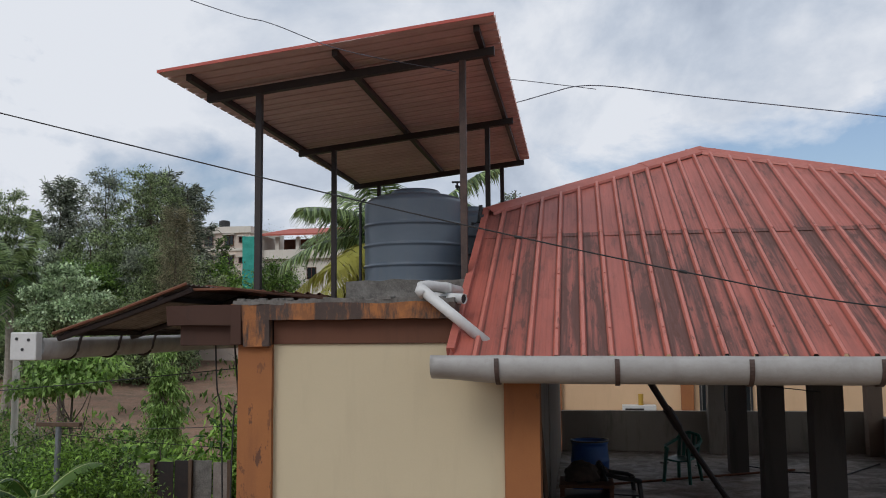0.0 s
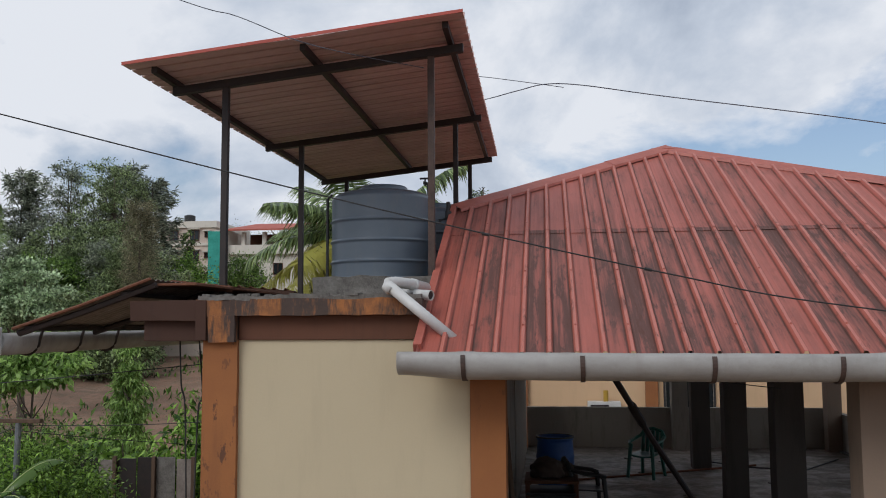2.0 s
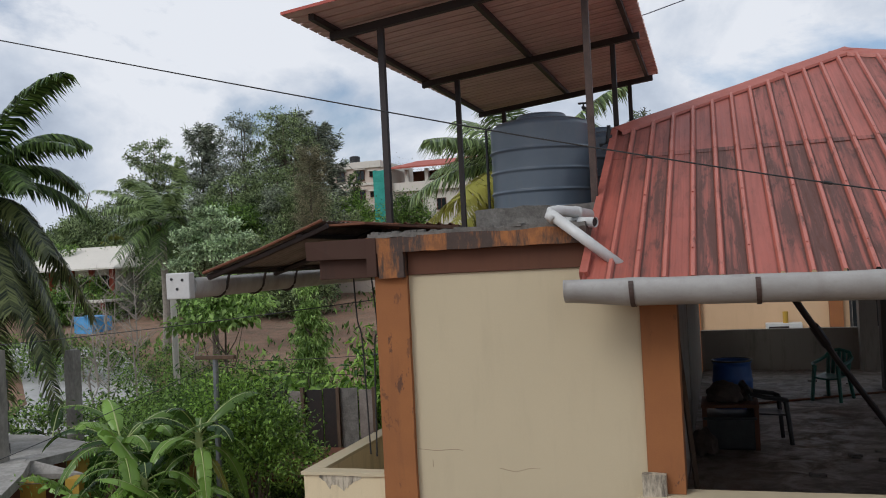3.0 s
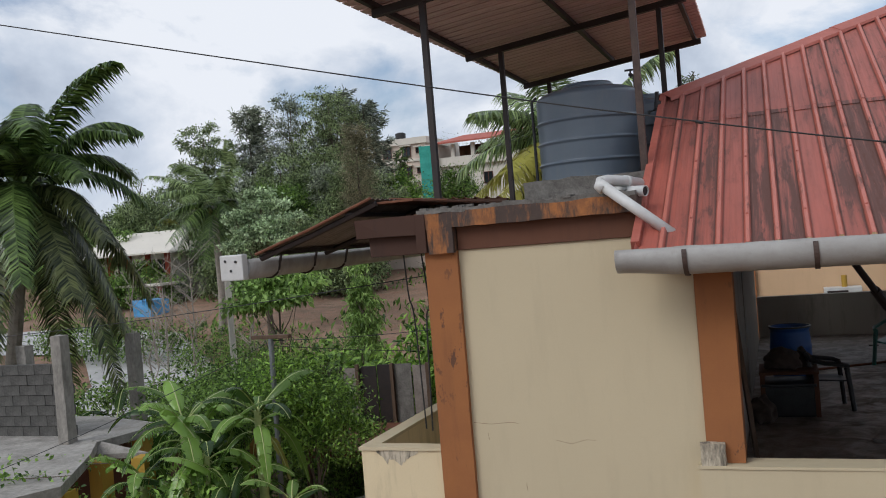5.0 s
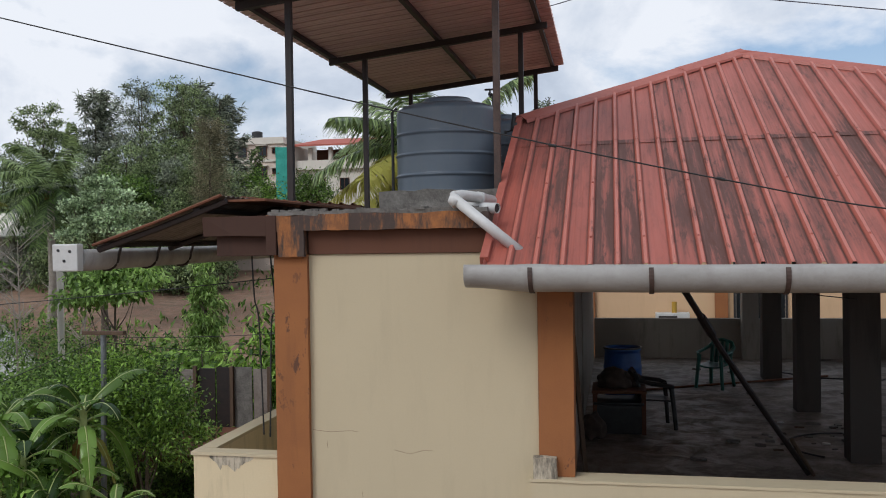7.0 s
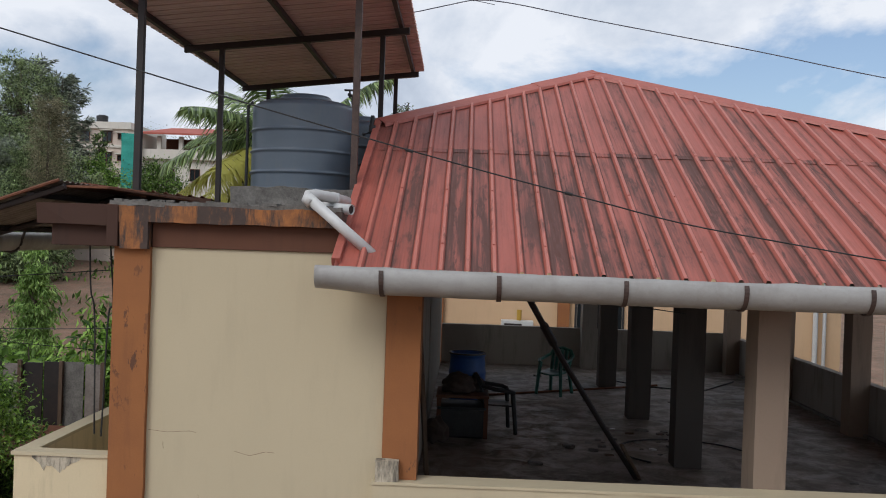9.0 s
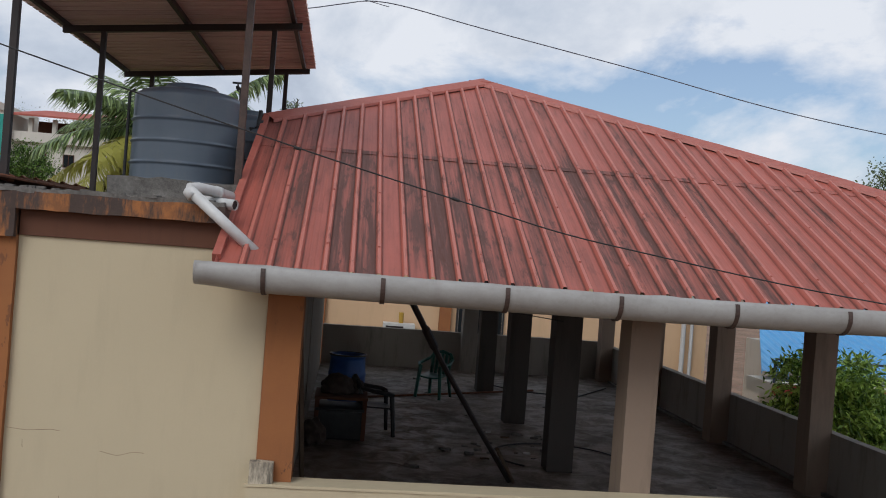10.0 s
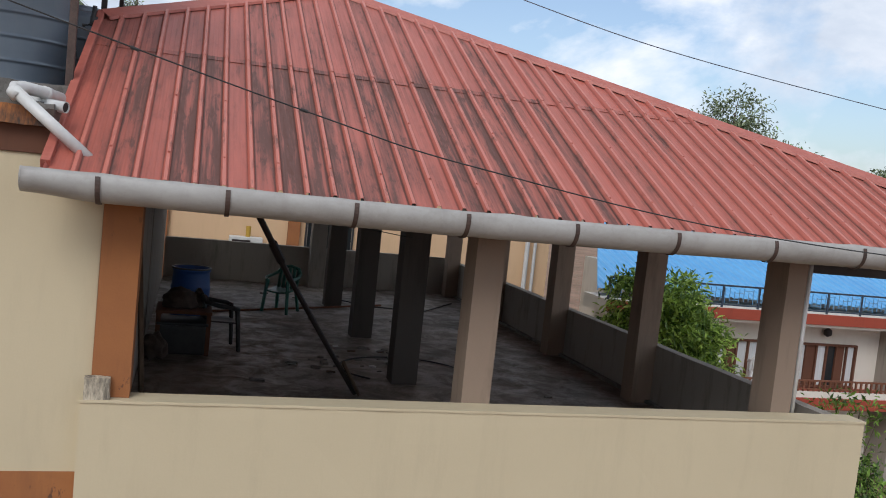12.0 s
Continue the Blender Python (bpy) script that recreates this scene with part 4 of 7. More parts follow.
LEAN_SHEET = speckled("grey_rusted_sheet", (0.12, 0.095, 0.08), (0.27, 0.235, 0.205), 3, 0.6, 0.15, 0.004)
sh = part("sheet", lean_sheet(), LEAN_SHEET, lean)
sh.modifiers.new("thick", "SOLIDIFY").thickness = 0.002
for ry in (7.66, 8.9, 10.1, 11.4, 12.7):
    part("rafter", tube([(-2.75, ry, 3.06), (-3.40, ry, 2.835), (-3.95, ry, 2.665)], 0.028, 6), DARK_STEEL, lean)
for f in (0.2, 0.9):
    x, z = LT[0][0] + (LT[1][0] - LT[0][0]) * f, LT[0][1] + (LT[1][1] - LT[0][1]) * f
    part("batten", boxed(x - 0.03, x + 0.03, 7.64, 13.5, z - 0.055, z - 0.015, 0.003), DARK_STEEL, lean)
part("top_sheet", boxed(-2.80, -2.42, 7.70, 13.5, 3.055, 3.075, 0.004, None), RUST, lean, "rusty folded sheet over the wall")
part("verge_trim", tube([(-2.78, 7.615, 3.11), (-3.38, 7.615, 2.895), (-3.98, 7.615, 2.705)], 0.014, 6), RUST, lean, "rusty bent edge")
part("strut", tube([(-2.46, 8.62, 3.06), (-2.86, 8.2, 3.10)], 0.03, 8), RUST, lean, "rusty pipe strut")

rear = thing("rear_sheet_roof", (-3.0, 15.5, 2.6), "dark rusty ribbed sheet roof behind the concrete slab", "roof")


def rear_sheet():
    """Ribbed sheet that falls away behind the slab, ribs running back."""
    verts, faces = [], []
    xs = [-6.28 + 0.04 * i for i in range(66)]
    for i, x in enumerate(xs):
        h = 0.035 if i % 5 == 1 else 0.0
        z = 3.500 - 0.0731 * (x - xs[0]) + h
        verts += [(x, 14.9, z), (x, 17.6, z - 0.25)]
    for i in range(len(xs) - 1):
        faces.append((2 * i, 2 * i + 2, 2 * i + 3, 2 * i + 1))
    return mesh_of("sheet", verts, faces, RUST)


part("sheet", rear_sheet(), RUST, rear).modifiers.new("thick", "SOLIDIFY").thickness = 0.003
part("fascia", boxed(0, 2.600, 14.88, 14.93, -0.16, -0.012, 0.004, Matrix.Translation((-6.28, 0, 3.500)) @ Matrix(((1, 0, 0, 0), (0, 1, 0, 0), (-0.0731, 0, 1, 0), (0, 0, 0, 1)))), SOOTY, rear, "dark weathered fascia board")
for px in (-4.85, -3.98):
    part("post", boxed(px - 0.04, px + 0.04, 15.0, 15.08, 0.0 - 3.4, 3.13, 0.004), DARK_STEEL, rear)

g2 = thing("side_gutter", (-4.15, 9.5, 2.6), "greyish white plastic gutter below the lean-to", "gutter")
g2t = bmesh.new()
rings = []
for y in (7.55, 8.4, 9.3, 10.2, 11.2, 12.4):
    rings.append([g2t.verts.new((-4.12 + 0.115 * math.cos(q), y, 2.60 + 0.115 * math.sin(q) + 0.004 * (y - 7.5))) for q in [radians(-215 + 250 * j / 13) for j in range(14)]])
for a, b in zip(rings, rings[1:]):
    for j in range(13):
        g2t.faces.new((a[j], a[j + 1], b[j + 1], b[j]))
ob = part("trough", g2t, GUTTER, g2, "", True)
ob.modifiers.new("thick", "SOLIDIFY").thickness = 0.005
cap2 = part("end_box", boxed(-4.27, -4.03, 7.47, 7.56, 2.485, 2.72, 0.012), WHITE_PVC, g2, "white square end box with holes")
# the box is uncut: black discs stand in for the shade in its holes
for hx, hz in ((-4.21, 2.665), (-4.10, 2.655), (-4.155, 2.575)):
    part("hole_shade", tube([(hx, 7.464, hz), (hx, 7.475, hz)], 0.013, 10), BLACK_PLASTIC, cap2)
for sy in (8.05, 8.75, 9.45):
    pts = [(-4.12 + 0.122 * math.cos(q), sy, 2.60 + 0.122 * math.sin(q)) for q in [radians(-60 - 130 * j / 10 + 60) for j in range(11)]]
    part("strap", tube([(-3.97, sy, 2.69)] + pts, 0.013, 6), DARK_STEEL, g2)

# ---- things on the terrace ----
barrel = thing("barrel", (0.56, 15.5, 0), "blue plastic barrel open at the top", "barrel")
bp = [(0.27, 0.0), (0.29, 0.03)]
for i in range(30):
    f = i / 29
    bp.append((0.285 + 0.022 * math.sin(math.pi * f) + 0.012 * (math.exp(-((f - 0.33) / 0.03) ** 2) + math.exp(-((f - 0.68) / 0.03) ** 2)), 0.04 + 0.80 * f))
bp += [(0.30, 0.86), (0.305, 0.90), (0.285, 0.90), (0.27, 0.85), (0.265, 0.12)]
part("drum", lathe(bp, (0.56, 15.5, 0), 36), BLUE_PLASTIC, barrel, "", True)
part("rim", lathe([(0.292, 0.885), (0.315, 0.885), (0.315, 0.91), (0.292, 0.91), (0.292, 0.885)], (0.56, 15.5, 0), 36, False), BLACK_PLASTIC, barrel)


def plastic_chair(m, material, label):
    c = tagged(new("chair"), label, "chair", "plastic chairs on the terrace")
    c.empty_display_size = 0.2

    def leg(x, y, x2, y2, h):
        part("leg", tube([(x2, y2, 0), ((x + x2) / 2, (y + y2) / 2, h * 0.55), (x, y, h)], 0.03, 6, 0.036), material, c)
    leg(-0.20, -0.20, -0.25, -0.25, 0.60)
    leg(0.20, -0.20, 0.25, -0.25, 0.60)
    leg(-0.18, 0.20, -0.22, 0.28, 0.42)
    leg(0.18, 0.20, 0.22, 0.28, 0.42)
    seat = bmesh.new()
    bmesh.ops.create_grid(seat, x_segments=8, y_segments=8, size=0.23)
    for v in seat.verts:
        v.co.z = 0.42 - 0.03 * (1 - (v.co.x / 0.23) ** 2) - 0.015 * (v.co.y / 0.23 + 1)
        v.co.y = -v.co.y
    ob = part("seat", seat, material, c, "", True)
    ob.modifiers.new("thick", "SOLIDIFY").thickness = 0.02
    for k in range(5):
        x = -0.17 + 0.085 * k
        part("back_slat", tube([(x, 0.20, 0.42), (x * 1.08, 0.26, 0.62), (x * 1.05, 0.30, 0.80 - 0.25 * x * x)], 0.034, 6), material, c)
    part("top_rail", tube([(-0.23, 0.26, 0.70), (-0.17, 0.30, 0.79), (0, 0.31, 0.83), (0.17, 0.30, 0.79), (0.23, 0.26, 0.70)], 0.032, 6), material, c)
    for s in (-1, 1):
        part("armrest", tube([(s * 0.23, 0.27, 0.70), (s * 0.265, 0.08, 0.65), (s * 0.26, -0.14, 0.62), (s * 0.21, -0.22, 0.59)], 0.032, 6), material, c)
    c.matrix_basis = m
    return c


plastic_chair(pose(2.2, 17.1, 0, 0, 0, -32), GREEN_PLASTIC, "dark green plastic armchair on the cement floor")
plastic_chair(pose(0.98, 13.6, 0, 0, 0, 100), BLACK_PLASTIC, "black plastic chair beside the cluttered table")
table = thing("work_table", (0.48, 13.35, 0), "dark wooden table heaped with sacks", "table")
part("tabletop", boxed(0.12, 0.86, 13.0, 13.75, 0.56, 0.60, 0.006), BROWN, table)
for tx in (0.16, 0.82):
    for ty in (13.05, 13.7):
        part("leg", boxed(tx - 0.03, tx + 0.03, ty - 0.03, ty + 0.03, 0, 0.56, 0.004), BROWN, table)


def sack(x, y, z, rx, ry, rz, material, label, seed):
    bm = bmesh.new()
    bmesh.ops.create_icosphere(bm, subdivisions=4, radius=1)
    for v in bm.verts:
        p = v.co.copy()
        n = noise.noise(p * 2.3 + Vector((seed, 0, 0))) * 0.25 + noise.noise(p * 6 + Vector((0, seed, 0))) * 0.08
        v.co = Vector((p.x * rx, p.y * ry, max(-0.45, p.z) * rz)) * (1 + n)
        v.co += Vector((x, y, z + rz * 0.45))
    tagged(part("sack", bm, material, None, "", True), label, "sack", "sacks on the table")


SACK = speckled("brown_sackcloth", (0.035, 0.025, 0.02), (0.08, 0.055, 0.045), 12, 0.95, 0.5, 0.01)
sack(0.42, 13.35, 0.61, 0.24, 0.22, 0.17, SACK, "brown crumpled sack on the table", 2)
sack(0.66, 13.5, 0.61, 0.16, 0.16, 0.12, SACK, "small brown sack on the table", 5)
sack(0.14, 12.75, 0.02, 0.17, 0.2, 0.22, SACK, "brownish sack on the floor", 8)
# added box, made up only to fill the space under the tabletop with dark
crate = thing("crate", (0.45, 13.3, 0), "added black box filling the dark mass under the table", "crate")
part("bin", boxed(0.16, 0.80, 13.02, 13.6, 0.0, 0.40, 0.03), BLACK_PLASTIC, crate)
part("lid", boxed(0.14, 0.82, 13.0, 13.62, 0.40, 0.44, 0.015), BLACK_PLASTIC, crate)
pole = thing("prop_pole", (2.48, 11.08, 0), "long dark steel pipe leaning up to the roof", "pole")
part("pole", tube([(2.55, 11.15, 0.03), (1.98, 10.4, 0.84), (1.46, 9.68, 1.60), (1.09, 8.98, 2.18), (0.84, 8.5, 2.58)], 0.030, 8), DARK_STEEL, pole)
part("sleeve", tube([(1.36, 9.49, 1.76), (1.24, 9.27, 1.95)], 0.042, 8), DARK_STEEL, pole)
part("foot", tube([(2.60, 11.12, 0.022), (2.30, 10.72, 0.50)], 0.022, 6), WOOD, pole, "splintered batten tied to the pipe")
plank = tagged(part("plank", boxed(-0.02, 0.02, -0.09, 0.09, 0, 2.2, 0.004, pose(0.16, 9.75, 0.0, 0, -4.5, 8)), WOOD), "weathered plank leaning against the wall", "plank")
rod = tagged(part("rod_on_floor", tube([(0.4, 16.3, 0.02), (2.6, 17.5, 0.02), (4.4, 18.5, 0.02)], 0.02, 6), RUST), "thin rusty rod lying on the floor", "rod")
hose = tagged(part("hose", tube([(3.5 + 0.9 * math.cos(q), 12.6 + 0.8 * math.sin(q), 0.015) for q in [i * 0.16 for i in range(26)]], 0.012, 5), BLACK_PLASTIC),
              "loose black hose on the floor", "hose")
cable2 = tagged(part("fallen_cable", tube([(3.3, 19.2, 0.02), (4.2, 18.2, 0.02), (5.2, 18.0, 0.02), (6.2, 19.4, 0.02)], 0.014, 5), BLACK_PLASTIC), "black cable lying on the floor", "cable")
rng = random.Random(4)
for k in range(46):
    x, y = rng.uniform(0.9, 6.2), rng.uniform(9.5, 20.0)
    if rng.random() < 0.5:
        x, y = rng.uniform(2.2, 3.6), rng.uniform(12.2, 14.2)
    s = rng.uniform(0.02, 0.07)
    bm = rough_box(x - s, x + s * rng.uniform(0.6, 2.0), y - s * 0.6, y + s * 0.6, 0.0, s * 0.5, 0.03, s * 0.3, k)
    tagged(part("debris", bm, (CONCRETE, WOOD, WHITE_PVC)[0 if k % 9 else k % 2 + 1]), "small piece of rubble on the cement floor", "debris", "rubble on the floor")

# ---- cables overhead ----


GREY_WIRE = speckled("weathered_grey_cable", (0.07, 0.08, 0.10), (0.13, 0.14, 0.17), 20, 0.6, 0.0, 0.001)


def cable(pts, r, label, mat=None):
    tagged(part("cable", tube(pts, r, 6), mat or WIRE), label, "cable", "overhead cables")


run = [(-9.0, 5.5, 5.72), (-4.5, 5.5, 4.46), (-1.36, 5.5, 3.595), (-0.04, 5.5, 3.25), (1.11, 5.5, 2.975), (1.99, 5.5, 2.80), (4.04, 5.5, 2.56), (7.5, 5.5, 2.45)]


def spline(pts, n=10):
    pts = [Vector(p) for p in pts]
    pts = [pts[0] * 2 - pts[1]] + pts + [pts[-1] * 2 - pts[-2]]
    out = []
    for a, b, c, d in zip(pts, pts[1:], pts[2:], pts[3:]):
        for i in range(n):
            t = i / n
            out.append(0.5 * ((2 * b) + (c - a) * t + (2 * a - 5 * b + 4 * c - d) * t * t + (3 * b - a - 3 * c + d) * t ** 3))
    return out + [pts[-2]]


cable(spline(run), 0.0042, "black power cable sagging in front of the roof")
for kx, kz in ((0.13, 3.205), (1.0, 3.0)):
    tagged(part("cable_knot", tube([(kx - 0.02, 5.5, kz + 0.005), (kx + 0.02, 5.5, kz - 0.005)], 0.009, 6), WIRE), "taped joint on the power cable", "cable joint")
cable(spline([(-5.6, 7.8, 6.75), (-2.765, 7.8, 5.58), (-2.15, 7.8, 5.37), (-1.62, 7.8, 5.135), (-1.2, 8.0, 5.06), (-0.62, 8.5, 5.06)]), 0.004, "thin grey cable tied to the canopy post", GREY_WIRE)
cable(spline([(-0.62, 14.3, 6.25), (-0.45, 15, 6.46), (0.05, 15, 6.58), (0.5, 15, 6.67), (1.1, 15, 6.63), (2.4, 15, 6.40), (4.87, 15, 6.0), (8.22, 15, 5.44), (12.98, 15, 4.98), (20, 15, 4.4)]), 0.0085, "thin grey cable crossing the sky behind the roof", GREY_WIRE)
cable(spline([(-1.2, 15.2, 6.95), (-0.6, 15.2, 6.9), (0.3, 15.2, 6.75), (0.8, 15.2, 6.66)]), 0.006, "thin cable end joining another cable", GREY_WIRE)
cable(sagging((-22, 14, 1.5), (-2.9, 9.0, 2.35), 0.25), 0.005, "thin cable below the lean-to roof")
cable(sagging((-7.3, 13.0, 1.30), (-2.2, 13.5, 1.55), 0.10), 0.006, "thin wire from the garden pole")
cable(sagging((-7.3, 13.0, 1.22), (-2.2, 19, 0.3), 0.15), 0.006, "thin wire from the garden pole")
cable(sagging((-7.3, 13.0, 1.28), (-13, 9.0, -0.9), 0.2), 0.006, "thin wire from the garden pole")
cable(spline([(-2.81, 8.3, 2.60), (-2.79, 8.3, 2.2), (-2.75, 8.3, 1.97), (-2.72, 8.3, 0.95)]), 0.008, "loose black wire hanging beside the pillar")
cable(spline([(-2.63, 8.3, 2.60), (-2.60, 8.32, 2.1), (-2.63, 8.3, 1.95), (-2.66, 8.3, 0.93)]), 0.008, "loose black wire hanging beside the pillar")
cable([(0.2, 12.0, 2.42), (1.0, 12.0, 2.30), (1.8, 12.0, 2.18), (2.6, 12.0, 2.0), (3.2, 11.6, 1.95)], 0.006, "loose thin wire hung under the roof")

# ---- vegetation ----


def leaf_mesh(name, pos, direc, size, material, width=0.45, rs=None, fold=0.25):
    """Many small folded leaves; pos and direc: arrays (n, 3); size: array (n)."""
    n = len(pos)
    d = direc / np.maximum(np.linalg.norm(direc, axis=1, keepdims=True), 1e-6)
    r = rs.normal(size=(n, 3)) * 0.55 + np.array((0.0, 0.0, 1.0))
    side = np.cross(d, r)
    side /= np.maximum(np.linalg.norm(side, axis=1, keepdims=True), 1e-6)
    up = np.cross(side, d)
    L = size[:, None]
    v = np.empty((n, 4, 3))
    v[:, 0] = pos
    v[:, 1] = pos + d * L * 0.5 + side * L * width * 0.5 + up * L * fold * 0.3
    v[:, 2] = pos + d * L - up * L * fold * 0.4
    v[:, 3] = pos + d * L * 0.5 - side * L * width * 0.5 + up * L * fold * 0.3
    me = bpy.data.meshes.new(name)
    me.vertices.add(n * 4)
    me.vertices.foreach_set("co", v.reshape(-1))
    idx = np.arange(n)[:, None] * 4 + np.array([0, 1, 2, 0, 2, 3])
    me.loops.add(n * 6)
    me.loops.foreach_set("vertex_index", idx.reshape(-1).astype(np.int32))
    me.polygons.add(n * 2)
    me.polygons.foreach_set("loop_start", (np.arange(n * 2) * 3).astype(np.int32))
    me.polygons.foreach_set("loop_total", np.full(n * 2, 3, dtype=np.int32))
    me.materials.append(material)
    me.update(calc_edges=True)
    me.validate()
    return me


def clumps(rs, blobs, count, spread):
    """Clump centres near the skins of ellipsoids (x, y, z, rx, ry, rz)."""
    w = np.array([b[3] * b[5] for b in blobs])
    pick = rs.choice(len(blobs), count, p=w / w.sum())
    d = rs.normal(size=(count, 3))
    d /= np.linalg.norm(d, axis=1, keepdims=True)
    rad = rs.uniform(0.35, 1.08, size=(count, 1)) ** 0.6
    b = np.array(blobs)[pick]
    return b[:, :3] + d * rad * b[:, 3:], d


def tree(name, base, blobs, leaf, n_clump, per, material, label, category="tree", trunk=0.16, bark=None, spread=0.35, droop=0.1, width=0.45, seed=1, limbs=10, group=""):
    """A tapered trunk, limbs to the clumps and a crown of single leaves. blobs are relative to the base."""
    rs = np.random.RandomState(seed)
    bx, by = base[0], base[1]
    bz = ground_z(bx, by) - 0.1 if len(base) == 2 else base[2]
    t = thing(name, (bx, by, bz), label, category, group)
    B = [(bx + b[0], by + b[1], bz + b[2], *b[3:]) for b in blobs]
    cen, out = clumps(rs, B, n_clump, spread)
    mean = np.array([b[:3] for b in B]).mean(axis=0)
    low = min(b[2] - b[5] for b in B)
    high = max(b[2] + b[5] * 0.6 for b in B)
    pts = [(bx, by, bz)]
    for k in range(1, 7):
        f = k / 6
        pts.append((bx + (mean[0] - bx) * f + rs.normal() * trunk * 0.8 * f, by + (mean[1] - by) * f + rs.normal() * trunk * 0.6 * f, bz + (high - bz) * f * 0.95))
    part("trunk", tube(pts, trunk, 8, trunk * 0.18), bark or BARK, t)
    for k in range(limbs):
        c = cen[rs.randint(n_clump)]
        f = rs.uniform(0.35, 0.85)
        i = int(f * 6)
        p0 = Vector(pts[i]).lerp(Vector(pts[i + 1]), f * 6 - i)
        p1 = Vector(c)
        mid = p0.lerp(p1, 0.5) + Vector((0, 0, -0.08 * (p1 - p0).length))
        part("limb", tube([p0, mid, p1], trunk * 0.42 * (1 - f * 0.5), 5, trunk * 0.06), bark or BARK, t)
    pos = np.repeat(cen, per, axis=0) + rs.normal(size=(n_clump * per, 3)) * spread * np.array([1, 1, 0.65])
    direc = np.repeat(out, per, axis=0) * 0.5 + rs.normal(size=(n_clump * per, 3)) * 0.7 + np.array([0, 0, -droop])
    size = leaf * rs.uniform(0.6, 1.25, size=n_clump * per)
    part("crown", leaf_mesh("crown", pos, direc, size, material, width, rs), material, t)
    return t


def casuarina(base, h, r, n, material, label, seed, trunk=0.14, z=None, needle=1.0):
    """A feathery needle tree: thin upswept branches set with drooping needle sprays."""
    rs = np.random.RandomState(seed)
    bx, by = base
    bz = (ground_z(bx, by) - 0.1) if z is None else z
    t = thing("casuarina", (bx, by, bz), label, "tree", "needle trees on the hillside")
    part("trunk", tube([(bx + 0.03 * h * noise.noise(Vector((seed, k, 0))), by, bz + h * k / 6) for k in range(7)], trunk, 7, 0.02), BARK, t)
    pos, direc = [], []
    for k in range(n):
        f = 0.16 + 0.84 * (k / n) ** 0.9
        q = rs.uniform(0, 2 * math.pi)
        reach = r * (0.25 + 0.75 * math.sin(math.pi * min(1, (1.06 - f) * 0.9) ** 0.75)) * rs.uniform(0.5, 1.15)
        p0 = np.array((bx, by, bz + h * f))
        tip = p0 + np.array((math.cos(q) * reach, math.sin(q) * reach, reach * rs.uniform(0.25, 0.9)))
        m = 44
        w = rs.uniform(0.25, 1.0, size=(m, 1))
        pos.append(p0 + (tip - p0) * w + rs.normal(size=(m, 3)) * 0.12)
        direc.append((tip - p0) * 0.5 / max(0.1, reach) + rs.normal(size=(m, 3)) * 0.35 + np.array((0.25, 0, -0.35)))
    pos, direc = np.concatenate(pos), np.concatenate(direc)
    part("crown", leaf_mesh("crown", pos, direc, needle * rs.uniform(0.25, 0.62, size=len(pos)) * h / 11, material, 0.11, rs), material, t)
    return t


def frond_mesh(name, length, rise, droop, leaflet, pairs, material, rs, blow=(0, 0, 0), wid=0.085, hang=0.75):
    """A palm frond that starts at the origin towards +x: a tapered midrib and two ranks of hanging leaflets."""
    verts, faces = [], []
    P = []
    for i in range(25):
        f = i / 24
        P.append(Vector((length * (f - 0.12 * droop * f * f), 0, length * (rise * f - droop * f * f))) + Vector(blow) * (f * f * length))
    for i, p in enumerate(P):
        w = 0.035 * length / 3 * (1 - i / 27)
        verts += [p + Vector((0, -w, 0)), p + Vector((0, w, 0)), p + Vector((0, 0, -w * 1.2))]
    for i in range(24):
        a, b = 3 * i, 3 * i + 3
        faces += [(a, a + 1, b + 1, b), (a + 1, a + 2, b + 2, b + 1), (a + 2, a, b, b + 2)]
    for k in range(pairs):
        f = 0.16 + 0.83 * k / pairs
        i = min(23, int(f * 24))
        p = P[i].lerp(P[i + 1], f * 24 - i)
        t = (P[i + 1] - P[i]).normalized()
        L = leaflet * (0.45 + 0.55 * math.sin(math.pi * min(1.0, f * 0.85 + 0.12))) * rs.uniform(0.8, 1.12)
        for s in (-1, 1):
            if rs.rand() < 0.06:
                continue
            side = Vector((0, s, 0)) + t * rs.uniform(0.35, 0.65) + Vector((0, 0, rs.uniform(-0.25, 0.05)))
            side.normalize()
            wv = t * wid * 0.5 * leaflet
            q1 = p + side * L * 0.45 + Vector((0, 0, -0.10 * hang * L))
            q2 = p + side * L * rs.uniform(0.72, 0.9) + Vector((0, 0, -hang * L * rs.uniform(0.4, 0.75)))
            a = len(verts)
            verts += [p - wv * 0.5, p + wv * 0.5, q1 + wv, q1 - wv, q2]
            faces += [(a, a + 1, a + 2, a + 3), (a + 3, a + 2, a + 4)]
    return mesh_of(name, verts, faces, material)


